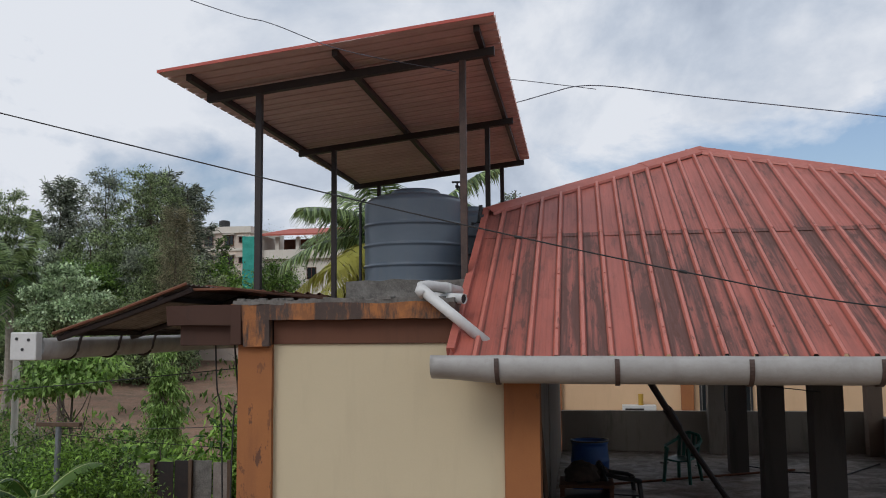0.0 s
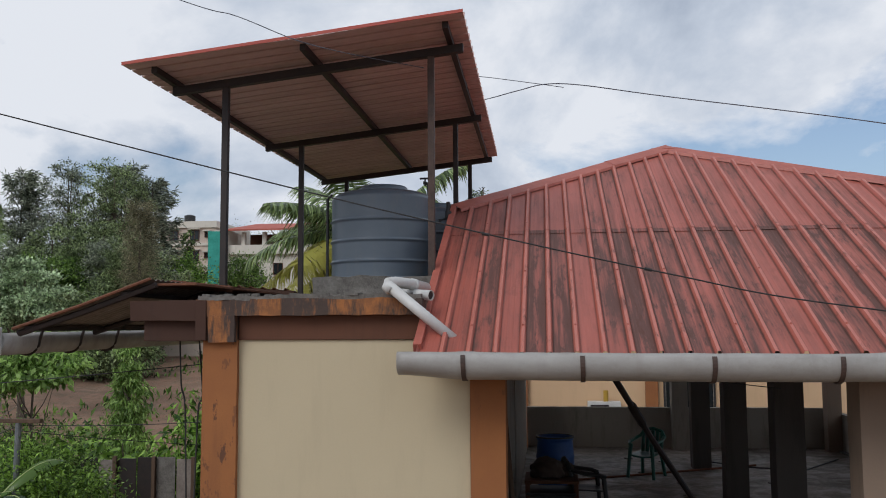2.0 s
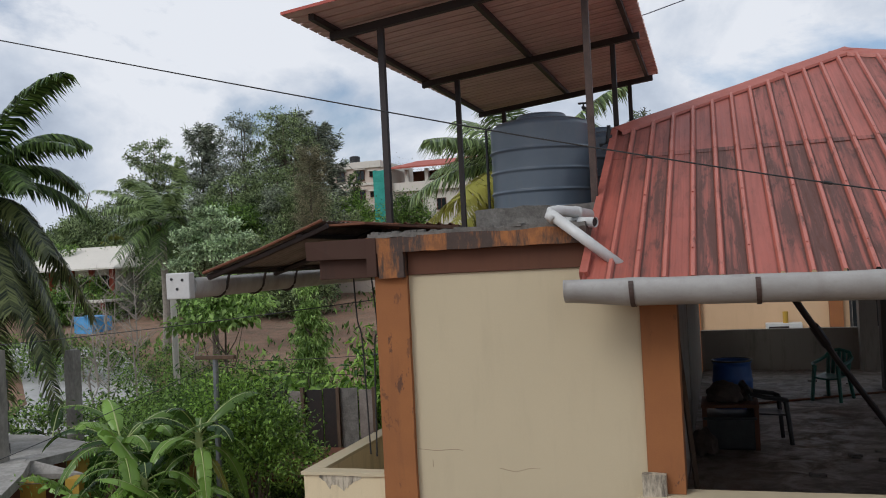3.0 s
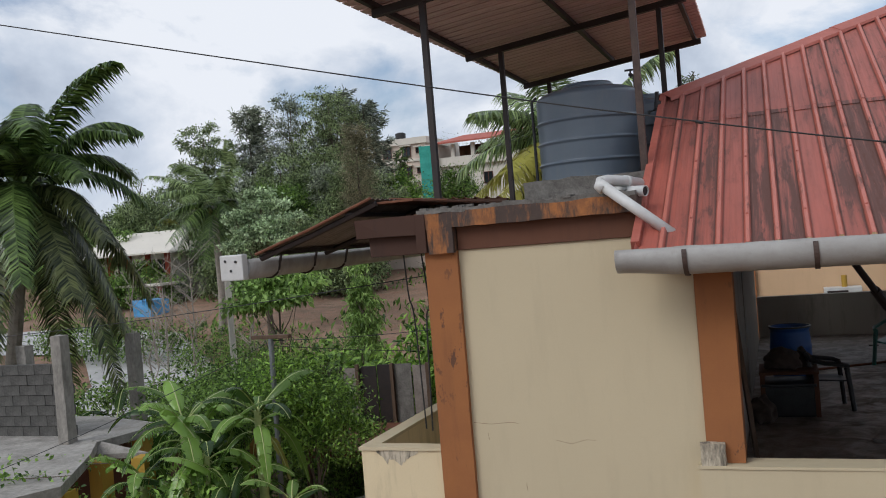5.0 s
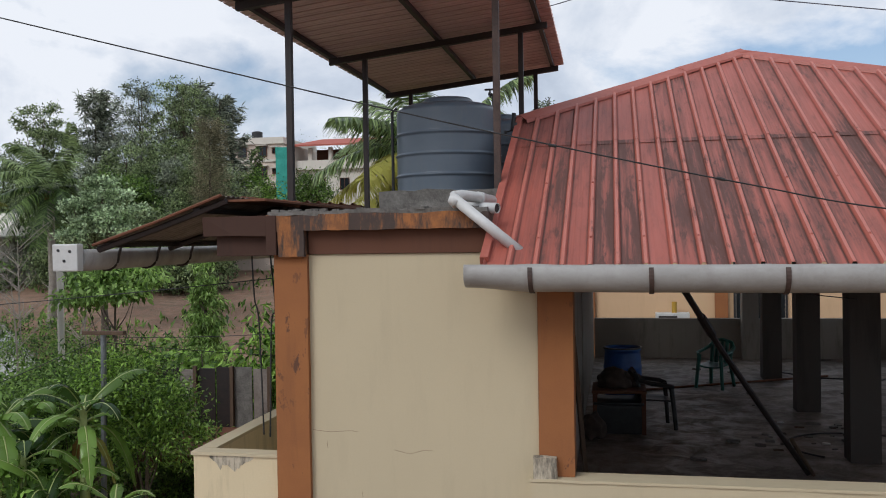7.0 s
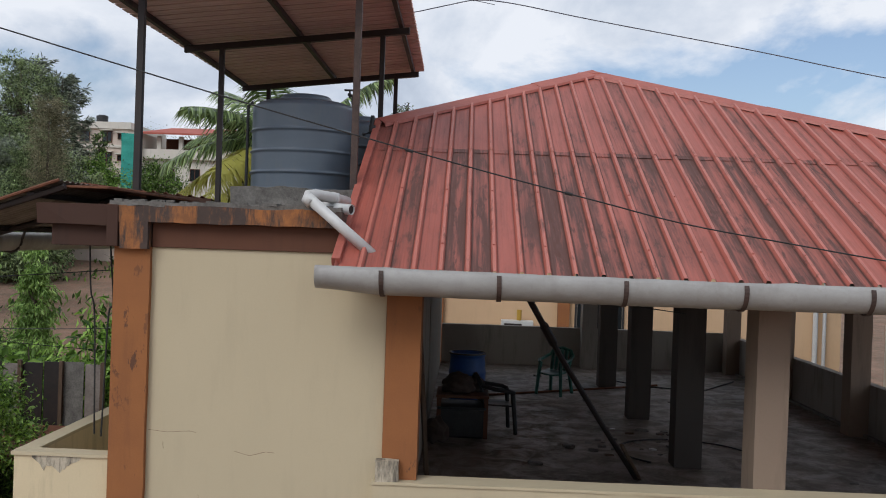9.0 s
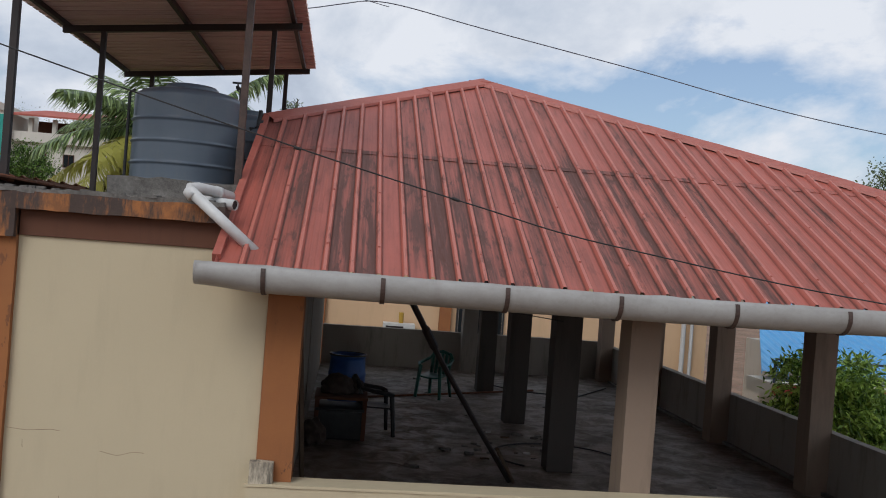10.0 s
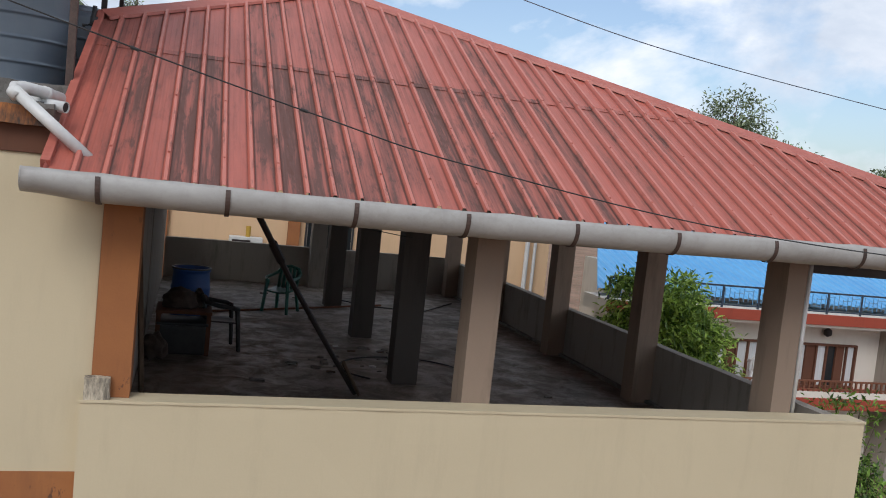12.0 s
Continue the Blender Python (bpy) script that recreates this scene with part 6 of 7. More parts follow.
for i, (x, y, h) in enumerate([(-18.5, 26, 3.6), (-20.5, 27, 3.9), (-16.8, 27, 3.2), (-22.5, 29, 3.6), (-24.5, 30, 4.0), (-19.4, 25, 3.0), (-21.4, 30, 4.4), (-17.6, 28, 3.8), (-23.4, 31, 3.8), (-9.3, 33, 4.2), (-8.2, 34, 4.4), (-10.5, 35, 3.8), (-12.3, 34, 3.4)]):
    z0 = ground_z(x, y)
    t = thing("bare_sapling", (x, y, z0), "leafless grey sapling at the edge of the field", "tree", "leafless saplings")
    rs = np.random.RandomState(130 + i)
    part("trunk", tube([(x, y, z0), (x + rs.normal() * 0.2, y, z0 + h * 0.5), (x + rs.normal() * 0.3, y, z0 + h)], 0.045, 5, 0.01), PALE_BARK, t)
    twig = bmesh.new()
    for k in range(15):
        f, q, L = rs.uniform(0.15, 0.95), rs.uniform(0, 6.28), h * rs.uniform(0.15, 0.38)
        p = Vector((x, y, z0 + h * f))
        e = p + Vector((math.cos(q) * L, math.sin(q) * L * 0.6, L * 0.7))
        mid = p.lerp(e, 0.5) + Vector((rs.normal() * 0.1, 0, 0.04))
        part("limb", tube([p, mid, e], 0.018, 4, 0.006), PALE_BARK, t)
        for c in range(5):
            g = mid.lerp(e, rs.uniform(-0.6, 1.0))
            tip = g + Vector((rs.normal() * 0.30, rs.normal() * 0.2, rs.uniform(0.05, 0.5)))
            d = Vector((0.007, 0, 0))
            va = [twig.verts.new(v) for v in (g - d, g + d, g + Vector((0, 0.01, 0)), tip)]
            for tri in ((0, 1, 3), (1, 2, 3), (2, 0, 3)):
                twig.faces.new([va[u] for u in tri])
    tagged(part("twigs", twig, PALE_BARK, t), "fine leafless twigs", "", "", "stuff")

# mango tree beyond the right parapet, and a sprig by the corner
tree("mango_tree", (8.65, 14.4, -3.3), [(-0.62, 0, 4.35, 0.5, 0.6, 0.42), (0.1, 0, 4.4, 0.5, 0.6, 0.42), (-0.1, 0, 3.8, 0.95, 0.8, 0.5), (0.65, 0, 3.65, 0.5, 0.6, 0.45), (-0.75, 0, 3.5, 0.6, 0.6, 0.5), (0.3, 0, 3.1, 0.9, 0.7, 0.5)], 0.15, 380, 34, LEAF_MANGO, "dense bright green mango tree", seed=140, spread=0.12, droop=0.35, width=0.30, trunk=0.12, limbs=14)
bush((8.5, 9.6, -3.3), [(0, 0, 3.75, 0.5, 0.4, 0.28), (-0.2, 0, 3.3, 0.4, 0.4, 0.35), (0.3, 0, 2.6, 0.4, 0.4, 0.5)], 0.11, 46, 16, LEAF_BRIGHT, "sparse young shrub beyond the parapet", 141, 0.12, 0.3)
bush((8.3, 9.0, -3.3), [(0, 0, 2.6, 0.35, 0.3, 0.3), (-0.1, 0, 3.0, 0.3, 0.3, 0.3)], 0.10, 50, 22, LEAF_MID, "small leafy plant beyond the parapet", 142, 0.1, 0.4)

# grass and weeds over the slope
rs = np.random.RandomState(7)
gx, gy = rs.uniform(-75, 2, 26000), rs.uniform(18, 75, 26000)
keep = np.array([noise.noise(Vector((a * 0.16, b * 0.16, 5))) > 0.08 - 0.25 * (b > 44) for a, b in zip(gx, gy)])
gx, gy = gx[keep], gy[keep]
gp = np.array([(a, b, ground_z(a, b) - 0.02) for a, b in zip(gx, gy)])
weeds = new("weeds", leaf_mesh("weeds", gp, rs.normal(size=(len(gp), 3)) * 0.5 + np.array((0, 0, 1.0)), rs.uniform(0.15, 0.5, len(gp)), LEAF_MID, 0.35, rs))
tagged(weeds, "scattered weeds and tufts on the bare slope", "weeds", "", "stuff")

# ---- neighbouring buildings ----


def window_unit(parent, x0, x1, y, z0, z1, frame_mat, pane_mat, bars=2, depth=0.12, name="window"):
    """A window set in the plane y, facing -y: frame, bars and panes."""
    w = thing_part(name, parent)
    f = 0.05 if x1 - x0 < 2 else 0.07
    bm = bmesh.new()
    box(bm, x0, x1, y - 0.03, y + depth, z1 - f, z1), box(bm, x0, x1, y - 0.05, y + depth, z0, z0 + f)
    box(bm, x0, x0 + f, y - 0.03, y + depth, z0 + f, z1 - f), box(bm, x1 - f, x1, y - 0.03, y + depth, z0 + f, z1 - f)
    for k in range(1, bars):
        x = x0 + (x1 - x0) * k / bars
        box(bm, x - f * 0.45, x + f * 0.45, y - 0.02, y + depth, z0 + f, z1 - f)
    part("window_frame", bm, frame_mat, w)
    for k in range(bars):
        a = x0 + f + (x1 - x0 - 2 * f) * k / bars
        b = x0 + f + (x1 - x0 - 2 * f) * (k + 1) / bars
        part("pane", boxed(a + 0.01, b - 0.01, y + 0.03, y + 0.04, z0 + f, z1 - f, 0), pane_mat if not isinstance(pane_mat, tuple) else pane_mat[k % len(pane_mat)], w)
    return w


def thing_part(name, parent):
    ob = new(name)
    ob.empty_display_size = 0.1
    ob.parent = parent
    ob.matrix_parent_inverse = parent.matrix_basis.inverted()
    return ob


# far apartment building on the ridge
FB = 78.0
far_house = thing("apartment_building", (-28, FB, 4), "pale three-storey apartment building with red roofs", "building")
part("wall", boxed(-34.9, -29.9, FB, FB + 9, 2.5, 11.4, 0), PINK_WALL, far_house)
part("parapet", boxed(-35.1, -29.7, FB - 0.2, FB + 9, 11.402, 12.0, 0), WHITE_WALL, far_house, "weathered white roof parapet")
part("floor_band", boxed(-35.0, -29.9, FB - 0.12, FB - 0.002, 9.75, 10.0, 0), WHITE_WALL, far_house)
part("floor_band", boxed(-35.0, -29.9, FB - 0.12, FB - 0.002, 7.75, 8.0, 0), WHITE_WALL, far_house)
for zx, zz in ((-34.3, 10.2), (-32.3, 10.2), (-34.3, 8.3), (-32.3, 8.3), (-34.3, 6.4), (-32.3, 6.4), (-30.9, 10.5), (-30.9, 8.6), (-30.9, 6.7)):
    w = 0.9 if zx < -31 else 0.55
    window_unit(far_house, zx, zx + w, FB - 0.05, zz, zz + (1.0 if w > 0.6 else 0.5), BROWN, DARK_GLASS, 2)
    part("window_hood", boxed(zx - 0.1, zx + w + 0.1, FB - 0.35, FB - 0.01, zz + 1.04 if w > 0.6 else zz + 0.56, zz + 1.12 if w > 0.6 else zz + 0.64, 0), WHITE_WALL, far_house)
part("stair_tower", boxed(-29.9, -28.6, FB - 0.3, FB + 7, 2.5, 11.1, 0), WHITE_WALL, far_house)
part("shade_net", rough_box(-30.4, -29.1, FB - 0.42, FB - 0.34, 5.2, 11.0, 0.5, 0.05, 3), GREEN_NET, far_house, "hanging green shade net")
part("wing_wall", boxed(-28.6, -15.0, FB + 0.4, FB + 9, 2.5, 9.2, 0), WHITE_WALL, far_house)
part("wing_parapet", boxed(-28.6, -15.0, FB, FB + 0.2, 8.9, 9.75, 0), WHITE_WALL, far_house)
for k in range(7):
    part("pillar", boxed(-27.5 + 1.95 * k, -27.15 + 1.95 * k, FB + 0.3, FB + 0.65, 9.2, 10.95, 0), WHITE_WALL, far_house)
# dark brown sheet colours in the shade behind the loggia pillars
part("loggia_back", boxed(-27.6, -15.0, FB + 3, FB + 3.2, 9.2, 11.0, 0), BROWN, far_house, "brown sheet standing in for the shaded top-floor recess")
rf = [(-29.0, FB - 0.5, 11.15), (-14.5, FB - 0.5, 11.15), (-15.5, FB + 5, 12.25), (-27.7, FB + 5, 12.25)]
vs = [Vector(p) for p in rf] + [Vector(p) - Vector((0, 0, 0.15)) for p in rf]
part("roof", mesh_of("roof", vs, [(0, 1, 2, 3), (7, 6, 5, 4), (0, 4, 5, 1), (1, 5, 6, 2), (2, 6, 7, 3), (3, 7, 4, 0)], RED_TILE), RED_TILE, far_house, "red tiled hip roof")
for k in range(5):
    window_unit(far_house, -26.8 + 2.3 * k, -25.9 + 2.3 * k, FB + 0.35, 7.0, 8.1, BROWN, DARK_GLASS, 2)
part("roof_tank", lathe([(0.5, 0), (0.52, 0.9), (0.3, 1.0)], (-33.6, FB + 3, 12.0), 16), BLACK_PLASTIC, far_house)

far_house.matrix_basis = Matrix.Translation((-27.7, FB, 4.5))

# boundary wall and sheds on the hill
wall_far = tagged(part("boundary_wall", rough_box(-37, -27.5, 54.0, 54.25, 0.6, 2.75, 0.6, 0.02, 4), WHITE_WALL), "stained white boundary wall on the slope", "wall")
for k in range(6):
    tagged(part("wall_pier", boxed(-36.6 + 1.7 * k, -36.2 + 1.7 * k, 53.8, 53.99, 0.5, 2.85, 0.01), RED_TRIM), "dull red pier of the boundary wall", "pier", "piers of the boundary wall")
hut = thing("hill_house", (-22, 52, 2), "small dim house among the trees", "house")
part("wall", boxed(-25, -18.5, 51, 55, 1.0, 4.3, 0), PINK_WALL, hut)
part("roof", boxed(-25.5, -18.0, 50.4, 55.5, 4.302, 4.5, 0.02), RED_TILE, hut)
window_unit(hut, -23.6, -22.6, 50.95, 2.6, 3.6, BROWN, DARK_GLASS, 2)
window_unit(hut, -21.2, -20.2, 50.95, 2.6, 3.6, BROWN, DARK_GLASS, 2)

# white house beside the road
lh = thing("white_house", (-36, 45, 0), "white house with pale metal roof and red posts", "house")
part("wall", boxed(-41, -33.9, 45, 51, -1.5, 3.3, 0), WHITE_WALL, lh)
vs = [(-42, 43.8, 3.35), (-33.1, 43.8, 3.35), (-34.4, 48.2, 4.75), (-40.5, 48.2, 4.75), (-42, 52.4, 3.35), (-33.1, 52.4, 3.35)]
vs += [(a, b, c - 0.1) for a, b, c in vs]
part("roof", mesh_of("roof", vs, [(0, 1, 2, 3), (1, 5, 2), (5, 4, 3, 2), (4, 0, 3), (6, 9, 8, 7), (7, 8, 11), (11, 8, 9, 10), (10, 9, 6), (0, 6, 7, 1), (1, 7, 11, 5), (5, 11, 10, 4), (4, 10, 6, 0)], WHITE_WALL), WHITE_WALL, lh, "pale grey metal roof")
part("porch_roof", boxed(-38.5, -33.0, 42.6, 44.95, 1.35, 1.5, 0.02), WHITE_WALL, lh)
for k in range(4):
    part("post", boxed(-38.0 + 1.5 * k, -37.75 + 1.5 * k, 42.9, 43.15, -1.2, 1.35, 0), RED_TRIM, lh)
    part("upper_post", boxed(-38.6 + 1.45 * k, -38.3 + 1.45 * k, 44.8, 44.99, 1.5, 3.3, 0), RED_TRIM, lh)
for k in range(3):
    window_unit(lh, -37.9 + 1.5 * k, -37.1 + 1.5 * k, 44.95, 2.0, 2.9, BROWN, DARK_GLASS, 2)
tagged(part("tarpaulin", rough_box(-32.4, -31.2, 39.5, 41, -0.6, 0.7, 0.3, 0.09, 6), BLUE_SHEET), "crumpled blue tarpaulin beside the road", "tarpaulin")
tagged(part("tarpaulin", rough_box(-13.9, -13.2, 37, 37.6, 0.05, 0.55, 0.2, 0.07, 7), BLUE_SHEET), "small blue tarpaulin on the earth", "tarpaulin")

# low concrete shed with stub columns
shed = thing("shed", (-12, 12, -3.3), "low concrete shed with a flat roof and yellow pillars", "shed")
poly = [(-24, 9.2), (-10.0, 9.6), (-9.5, 10.6), (-10.6, 12.4), (-11.2, 13.2), (-10.9, 14.7), (-13.0, 15.4), (-24, 15.4)]
bm = bmesh.new()
f = bm.faces.new([bm.verts.new((x, y, -0.42)) for x, y in poly])
ex = bmesh.ops.extrude_face_region(bm, geom=[f])
bmesh.ops.translate(bm, vec=(0, 0, -0.16), verts=[v for v in ex["geom"] if isinstance(v, bmesh.types.BMVert)])
bmesh.ops.recalc_face_normals(bm, faces=bm.faces[:])
SHED_TOP = speckled("weathered_roof_concrete", (0.17, 0.158, 0.14), (0.40, 0.38, 0.345), 2.0, 0.95, 0.4, 0.01)
part("roof", bm, SHED_TOP, shed)
gL, gP, gR = Vector((-9.75, 10.55, -0.80)), Vector((-11.35, 13.3, -0.40)), Vector((-10.15, 13.3, -0.62))
back = Vector((-1.6, -0.3, 0.0))
vs = [gL + back, gP + back, gR + back, gL, gP, gR]
vs += [v - Vector((0, 0, 0.09)) for v in vs]
part("porch_gable", mesh_of("porch_gable", vs, [(0, 3, 4, 1), (1, 4, 5, 2), (6, 7, 10, 9), (7, 8, 11, 10), (0, 6, 9, 3), (3, 9, 10, 4), (4, 10, 11, 5), (5, 11, 8, 2), (2, 8, 7, 1), (1, 7, 6, 0)], SHED_TOP), SHED_TOP, shed, "small concrete porch gable")
part("back_wall", boxed(-23, -12.0, 14.8, 15.0, -3.4, -0.58, 0), BROWN, shed)
for px, py in ((-9.75, 10.9), (-10.6, 12.6), (-9.95, 12.9), (-11.2, 14.4), (-13.5, 11.2)):
    part("pillar", boxed(px - 0.14, px + 0.14, py - 0.14, py + 0.14, -3.4, -0.58, 0.01), YELLOW, shed, "yellow painted pillar")
for px, py, w, h in ((-11.75, 13.1, 0.11, 1.98), (-14.3, 18.0, 0.13, 2.2), (-14.8, 15.2, 0.12, 1.6), (-17.5, 13.0, 0.13, 1.9)):
    z0 = -0.44 if py < 17 else -3.3
    tagged(part("concrete_post", rough_box(px - w, px + w, py - w, py + w, z0, z0 + h if py < 17 else 1.05, 0.12, 0.012, px), PALE_CONCRETE), "rough unfinished concrete stub column", "post", "unfinished concrete posts")
bw = thing("block_wall", (-13.5, 13.6, -0.42), "grey unplastered concrete block wall on the flat roof", "wall")
BLOCKS = speckled("dark_concrete_block", (0.04, 0.038, 0.035), (0.125, 0.12, 0.11), 4, 0.95, 0.6, 0.01)
blk = rough_box(-0.195, 0.195, -0.07, 0.07, 0.0, 0.185, 0.2, 0.004, 1)
blk_me = bpy.data.meshes.new("block")
blk.to_mesh(blk_me)
blk.free()
blk_me.materials.append(BLOCKS)
for r in range(7):
    for c in range(9):
        ob = part("block", blk_me, CONCRETE, bw)
        ob.matrix_basis = pose(-12.35 - 0.405 * c - 0.2 * (r % 2), 13.7 + random.uniform(-0.006, 0.006), -0.42 + 0.197 * r)
        ob.matrix_parent_inverse = bw.matrix_basis.inverted()

# creeper over the shed roof
rs = np.random.RandomState(21)
cp = []
for (ax, ay, az), (ex_, ey, ez) in (((-14.5, 10.4, -0.25), (-9.6, 10.9, -0.35)), ((-13.5, 11.4, -0.2), (-9.8, 12.2, -0.5)), ((-9.7, 11.0, -0.5), (-9.2, 11.4, -1.6)), ((-12.5, 10.2, 0.1), (-10.2, 10.6, -0.3))):
    for k in range(170):
        f = rs.rand()
        cp.append((ax + (ex_ - ax) * f + rs.normal() * 0.05, ay + (ey - ay) * f + rs.normal() * 0.12, az + (ez - az) * f - 0.25 * f * (1 - f) + rs.normal() * 0.06))
cp = np.array(cp)
vine = thing("creeper", (-11, 11, -0.4), "thin green creeper trailing over the shed roof", "creeper")
part("leaves", leaf_mesh("leaves", cp, rs.normal(size=(len(cp), 3)), rs.uniform(0.05, 0.12, len(cp)), LEAF_BRIGHT, 0.6, rs), LEAF_BRIGHT, vine)
part("stem", tube(sagging((-14.5, 10.4, -0.25), (-9.6, 10.9, -0.35), 0.1), 0.008, 5), BARK, vine)
part("stem", tube(sagging((-13.5, 11.4, -0.2), (-9.8, 12.2, -0.5), 0.1), 0.008, 5), BARK, vine)

# garden pole, white pole, fence, car, lean-to
gp1 = thing("garden_pole", (-7.3, 13.0, -3.2), "thin grey steel pole with a wooden crossbar", "pole")
part("pole", tube([(-7.35, 13.0, -3.2), (-7.28, 13.0, 1.34)], 0.045, 10), speckled("galvanised_steel", (0.10, 0.11, 0.12), (0.2, 0.21, 0.22), 6, 0.5, 0.05, 0.002), gp1)
part("crossbar", boxed(-7.62, -6.92, 12.95, 13.04, 1.33, 1.39, 0.008), WOOD, gp1, "weathered wooden crossbar")
tagged(part("white_pole", tube([(-14.2, 22, ground_z(-14.2, 22) - 0.2), (-14.2, 22, 2.6)], 0.09, 10), WHITE_WALL), "whitish concrete utility pole", "pole")
fence = thing("sheet_fence", (-7.6, 17.4, -3.0), "dark fence of old metal sheets", "fence")
for k in range(6):
    x = -8.75 + 0.40 * k
    part("sheet", boxed(x, x + 0.385, 17.4 + 0.03 * (k % 2), 17.42 + 0.03 * (k % 2), ground_z(x, 17.4) - 0.1, 0.18 + 0.12 * noise.noise(Vector((k * 1.3, 0, 0))), 0.003), (DARK_STEEL, LEAN_SHEET, DARK_STEEL, DARK_STEEL, CONCRETE, LEAN_SHEET)[k], fence)
for k in range(4):
    x = -8.78 + 0.8 * k
    part("post", boxed(x - 0.035, x + 0.035, 17.32, 17.39, ground_z(x, 17.4) - 0.1, 0.22, 0.004), WOOD, fence)
lt = thing("car_shelter", (-6.3, 15.8, -3.2), "low rusty sheet shelter over a car", "shelter")
part("roof", boxed(-8.0, -3.3, 14.9, 17.2, -1.02, -0.98, 0.004, Matrix.Translation((0, 0, 0.0))), RUST, lt)
part("front_beam", boxed(-8.0, -3.3, 14.84, 14.9, -1.10, -0.98, 0.004), BROWN, lt)
part("back_wall", boxed(-8.1, -3.3, 17.2, 17.3, -3.4, -1.02, 0), BROWN, lt)
for px in (-7.9, -6.1, -3.5):
    part("post", boxed(px - 0.04, px + 0.04, 14.88, 14.96, -3.4, -1.1, 0.004), WOOD, lt)


def car(x, y, z, turn):
    c = tagged(new("car"), "white hatchback parked under the shelter", "car")
    c.empty_display_size = 0.3
    prof = [(-1.9, 0.35), (-1.95, 0.62), (-1.75, 0.86), (-0.95, 0.98), (-0.35, 1.38), (0.95, 1.42), (1.65, 1.05), (1.9, 0.95), (1.95, 0.4), (1.7, 0.25), (-1.7, 0.25)]
    bm = bmesh.new()
    rows = []
    for s, inset in ((-0.82, 0.10), (-0.78, 0.0), (0.78, 0.0), (0.82, 0.10)):
        rows.append([bm.verts.new((px * (1 - 0.02 * (inset > 0)), s * (1 - 0.16 * max(0, (pz - 0.9) / 0.5)), pz - (0.04 if inset else 0))) for px, pz in prof])
    n = len(prof)
    for a, b in zip(rows, rows[1:]):
        for i in range(n):
            bm.faces.new((a[i], a[(i + 1) % n], b[(i + 1) % n], b[i]))
    bm.faces.new(rows[0][::-1]), bm.faces.new(rows[-1])
    bmesh.ops.recalc_face_normals(bm, faces=bm.faces[:])
    bmesh.ops.bevel(bm, geom=bm.edges[:], offset=0.04, segments=2, affect="EDGES", profile=0.6)
    part("body", bm, CAR_WHITE, c, "", True)
    part("windscreen", boxed(-0.36, 0.36, -0.62, 0.62, -0.01, 0.012, 0.01, pose(-0.66, 0, 1.21, 0, -33.5, 0)), DARK_GLASS, c)
    part("rear_window", boxed(-0.33, 0.33, -0.6, 0.6, -0.01, 0.012, 0.01, pose(1.32, 0, 1.26, 0, 28, 0)), DARK_GLASS, c)
    for s in (-1, 1):
        part("side_window", boxed(-0.45, 1.0, s * 0.755 - 0.012, s * 0.755 + 0.012, 1.0, 1.30, 0.01), DARK_GLASS, c)
        part("headlight", boxed(-1.92, -1.70, s * 0.62 - 0.14, s * 0.62 + 0.14, 0.66, 0.80, 0.03), WHITE_PVC, c)
        for wx in (-1.2, 1.22):
            w = part("wheel", tube([(wx, s * 0.83, 0.29), (wx, s * 0.62, 0.29)], 0.16, 16), WHITE_PVC, c)
            part("tyre", tube([(wx, s * 0.82, 0.29), (wx, s * 0.60, 0.29)], 0.29, 20), BLACK_PLASTIC, w)
    part("grille", boxed(-1.975, -1.93, -0.4, 0.4, 0.52, 0.60, 0.008), BLACK_PLASTIC, c)
    c.matrix_basis = pose(x, y, z, 0, 0, turn)


car(-6.45, 14.7, -3.25, 40)

# beige building behind the terrace
bb = thing("beige_building", (4, 26, -3.3), "beige neighbouring building with orange pillars", "building")
part("wall", boxed(-6, 11.2, 26, 34, -3.5, 2.6, 0), BEIGE, bb)
for px in (-0.45, 3.15, 6.9):
    part("pillar", boxed(px, px + 0.34, 25.85, 25.99, -3.5, 2.6, 0.01), OCHRE, bb)
window_unit(bb, 3.65, 5.05, 25.96, 0.1, 2.1, BLACK_PLASTIC, DARK_GLASS, 3)
grille_bars = thing_part("grille", bb)
for k in range(9):
    part("bar", tube([(3.7 + 0.16 * k, 25.86, 0.1), (3.7 + 0.16 * k, 25.86, 2.1)], 0.010, 5), CONCRETE, grille_bars)
part("roof_edge", boxed(-6.2, 11.4, 25.6, 34.2, 2.602, 2.9, 0.02), RED_TRIM, bb)
ac = thing("air_conditioner", (2.0, 25.8, 0.35), "white outdoor air conditioner unit with a pipe", "air conditioner")
part("case", boxed(1.55, 2.45, 25.55, 25.94, 0.0, 0.62, 0.02), WHITE_PVC, ac)
part("fan_guard", boxed(1.62, 2.12, 25.53, 25.55, 0.08, 0.54, 0.01), DARK_STEEL, ac)
part("bracket", boxed(1.6, 2.4, 25.6, 25.98, -0.06, -0.002, 0.004), DARK_STEEL, ac)
part("vent_pipe", tube([(2.05, 25.7, 0.62), (2.05, 25.7, 0.92)], 0.07, 10), YELLOW, ac)
for k, px in enumerate((10.4, 10.65)):
    tagged(part("drain_pipe", tube([(px, 25.9 - 0.1, -3.4), (px, 25.9 - 0.1, 2.55)], 0.07 - 0.02 * k, 10), WHITE_PVC), "white plastic drain pipe on the beige wall", "pipe", "drain pipes on the wall")

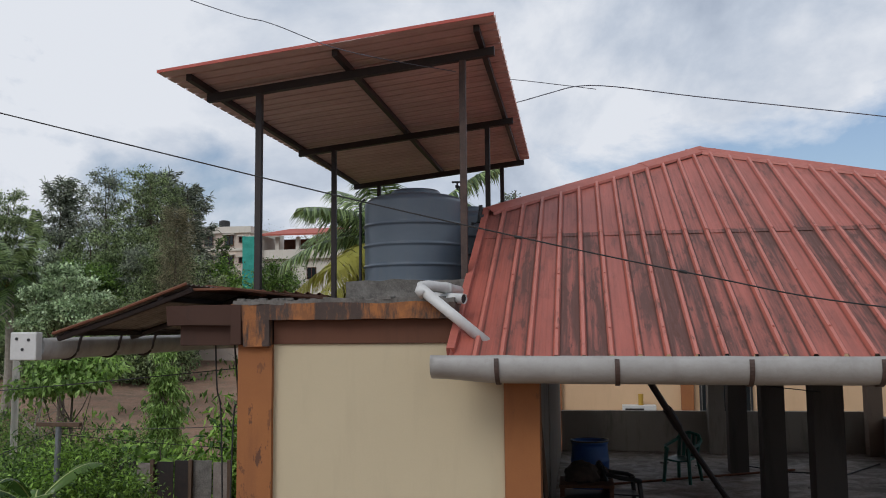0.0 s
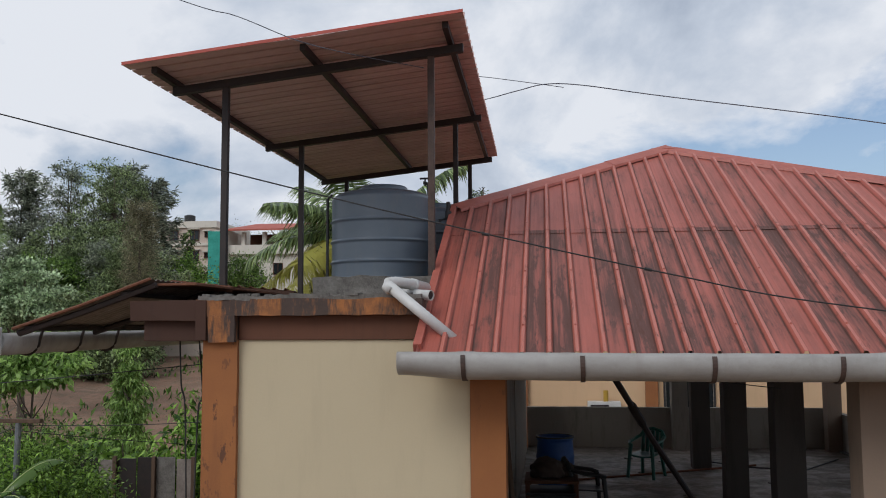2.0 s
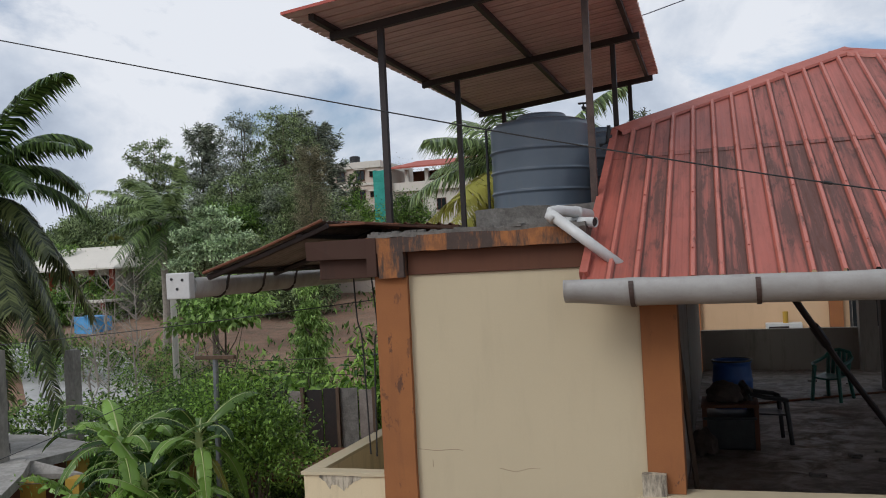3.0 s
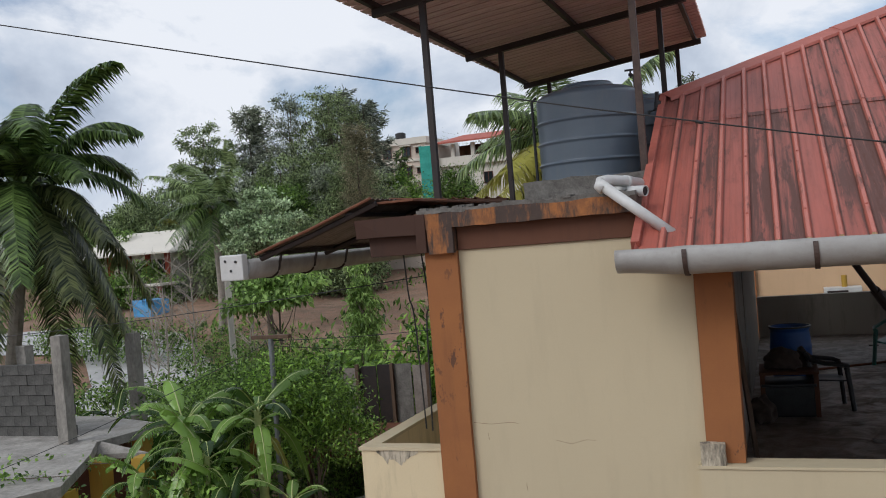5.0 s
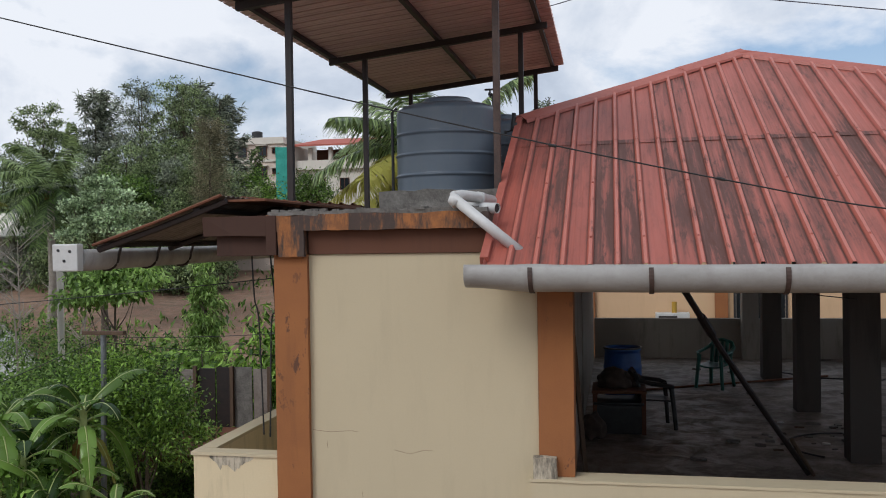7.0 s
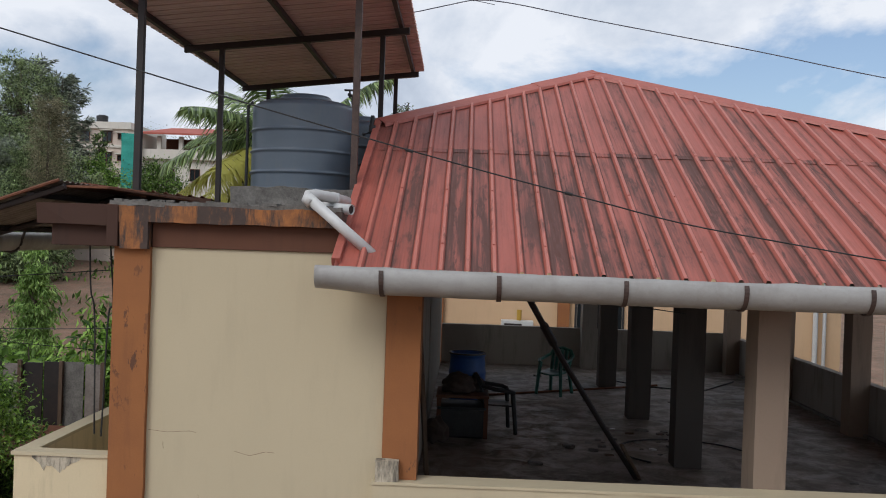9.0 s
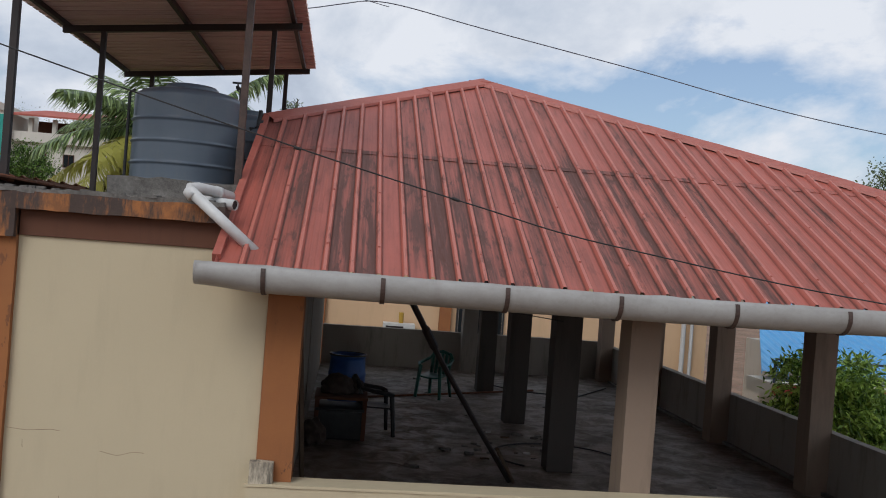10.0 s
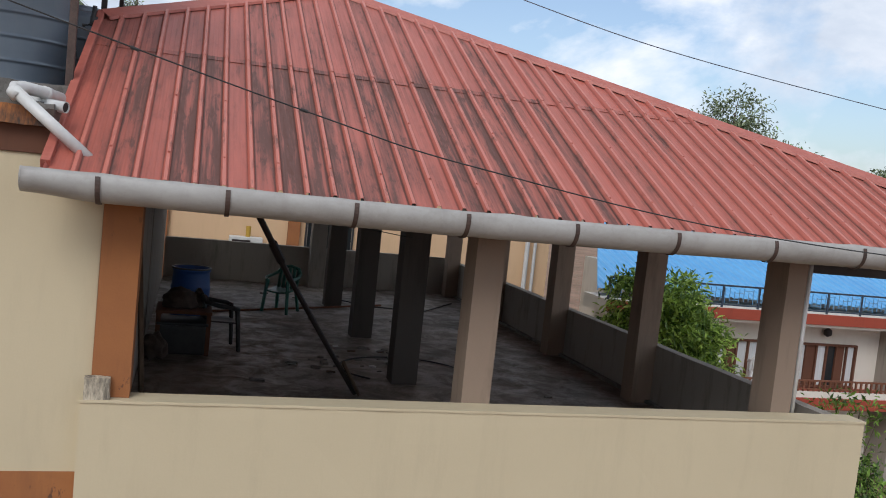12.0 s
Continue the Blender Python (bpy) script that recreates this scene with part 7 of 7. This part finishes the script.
# house with the blue sheet roof
rh = thing("blue_roofed_house", (16, 18, -3.3), "cream house with blue metal roof and railed terrace", "house")
HY = 18.0
part("wall", boxed(9.3, 30, HY, 18.6, -3.5, 0.30, 0), WHITE_WALL, rh)
part("rear_wall", boxed(13.4, 30, 18.602, 28, -3.5, 0.70, 0), WHITE_WALL, rh)
part("terrace_slab", boxed(9.0, 30.5, HY - 0.58, 18.6, 0.302, 0.60, 0.0), WHITE_WALL, rh)
part("slab_edge", boxed(8.98, 30.5, HY - 0.64, HY - 0.582, 0.36, 0.60, 0.01), RED_TRIM, rh, "red painted slab edge")
part("balcony_slab", boxed(10.6, 30.5, HY - 1.1, HY - 0.002, -1.48, -1.22, 0.01), RED_TRIM, rh, "red painted balcony edge")
part("balcony_wall", boxed(10.6, 30.5, HY - 1.06, HY - 1.0, -1.22, -1.08, 0), WHITE_WALL, rh)
part("wall_jut", boxed(16.6, 24, HY - 0.7, HY - 0.002, -3.4, 0.30, 0), GREY_PLASTER, rh)
window_unit(rh, 11.75, 13.25, HY - 0.04, -1.2, -0.16, BROWN, (CURTAIN, CURTAIN, BROWN, CURTAIN, CURTAIN), 5)
window_unit(rh, 14.25, 15.95, HY - 0.04, -1.2, -0.16, BROWN, (CURTAIN, BROWN, CURTAIN, DARK_GLASS, BROWN, CURTAIN), 6)
window_unit(rh, 16.9, 17.7, HY - 0.76, -1.0, -0.2, BROWN, DARK_GLASS, 2)
window_unit(rh, 17.9, 19.6, HY - 0.76, -1.0, -0.2, BROWN, (CURTAIN, DARK_GLASS), 4)
part("wall_lamp", lathe([(0.02, 0), (0.10, 0.05), (0.09, 0.16), (0.03, 0.2)], (15.0, HY - 0.12, 0.02), 12), BLACK_PLASTIC, rh, "small wall lamp", True)


def railing(x0, x1, y, z0, z1, pitch, material, parent):
    r = thing_part("railing", parent)
    part("top_rail", boxed(x0, x1, y - 0.02, y + 0.02, z1 - 0.04, z1, 0.004), material, r)
    part("bottom_rail", boxed(x0, x1, y - 0.015, y + 0.015, z0 + 0.04, z0 + 0.07, 0.003), material, r)
    x = x0
    while x <= x1:
        part("post", boxed(x - 0.02, x + 0.02, y - 0.02, y + 0.02, z0, z1 - 0.04, 0.003), material, r)
        x += pitch
    return r


RAIL_DARK = speckled("dark_painted_rail", (0.012, 0.02, 0.035), (0.03, 0.045, 0.07), 9, 0.5, 0.05, 0.002)
RAIL_BLUE = speckled("blue_painted_rail", (0.10, 0.24, 0.40), (0.16, 0.32, 0.50), 9, 0.5, 0.05, 0.002)
rl = railing(9.05, 30, HY - 0.5, 0.60, 1.10, 0.92, RAIL_DARK, rh)
bm = bmesh.new()
x = 9.1
k = 0
while x < 24:
    for (a, b, c, d) in ((0, 0.12, 0, 0.42), (0.12, 0.12, 0.12, 0.34), (0.24, 0.08, 0.24, 0.40)):
        box(bm, x + a - 0.007, x + a + 0.007, HY - 0.507, HY - 0.493, 0.62 + b, 0.62 + max(d, b + 0.02))
    box(bm, x, x + 0.24, HY - 0.507, HY - 0.493, 0.62 + (0.36 if k % 2 else 0.14), 0.634 + (0.36 if k % 2 else 0.14))
    box(bm, x + 0.12, x + 0.34, HY - 0.507, HY - 0.493, 0.62 + (0.18 if k % 2 else 0.30), 0.634 + (0.18 if k % 2 else 0.30))
    x += 0.36
    k += 1
part("scrollwork", bm, RAIL_BLUE, rl, "angular blue railing pattern")
railing(10.7, 30, HY - 1.03, -1.08, -0.82, 0.14, RUST, rh)


def blue_roof():
    verts, faces = [], []
    y0, y1, za, zb = 17.95, 28.0, 0.76, 3.6
    xs = [9.0 + 0.05 * i for i in range(440)]
    for i, x in enumerate(xs):
        h = 0.022 if i % 5 in (1, 2) else 0.0
        top = min(1.0, (x - 9.0) / 4.5)
        for f in (0.0, top):
            verts.append((x, y0 + (y1 - y0) * f, za + (zb - za) * f + h))
    for i in range(len(xs) - 1):
        a = 2 * i
        faces.append((a, a + 2, a + 3, a + 1))
    return mesh_of("roof", verts, faces, BLUE_SHEET)


ob = part("roof", blue_roof(), BLUE_SHEET, rh, "bright blue ribbed metal roof")
ob.modifiers.new("thick", "SOLIDIFY").thickness = 0.004
bs = [(9.0, 17.95, 0.76), (13.5, 28, 3.6), (14.8, 28.6, 0.76)]
part("roof_side", mesh_of("roof_side", bs + [(a, b, c - 0.05) for a, b, c in bs], [(0, 1, 2), (5, 4, 3), (0, 3, 4, 1), (1, 4, 5, 2), (2, 5, 3, 0)], BLUE_SHEET), BLUE_SHEET, rh)
plastic_chair(pose(13.0, HY - 0.5, -1.22, 0, 0, 150), WHITE_PVC, "white plastic chair on the balcony")
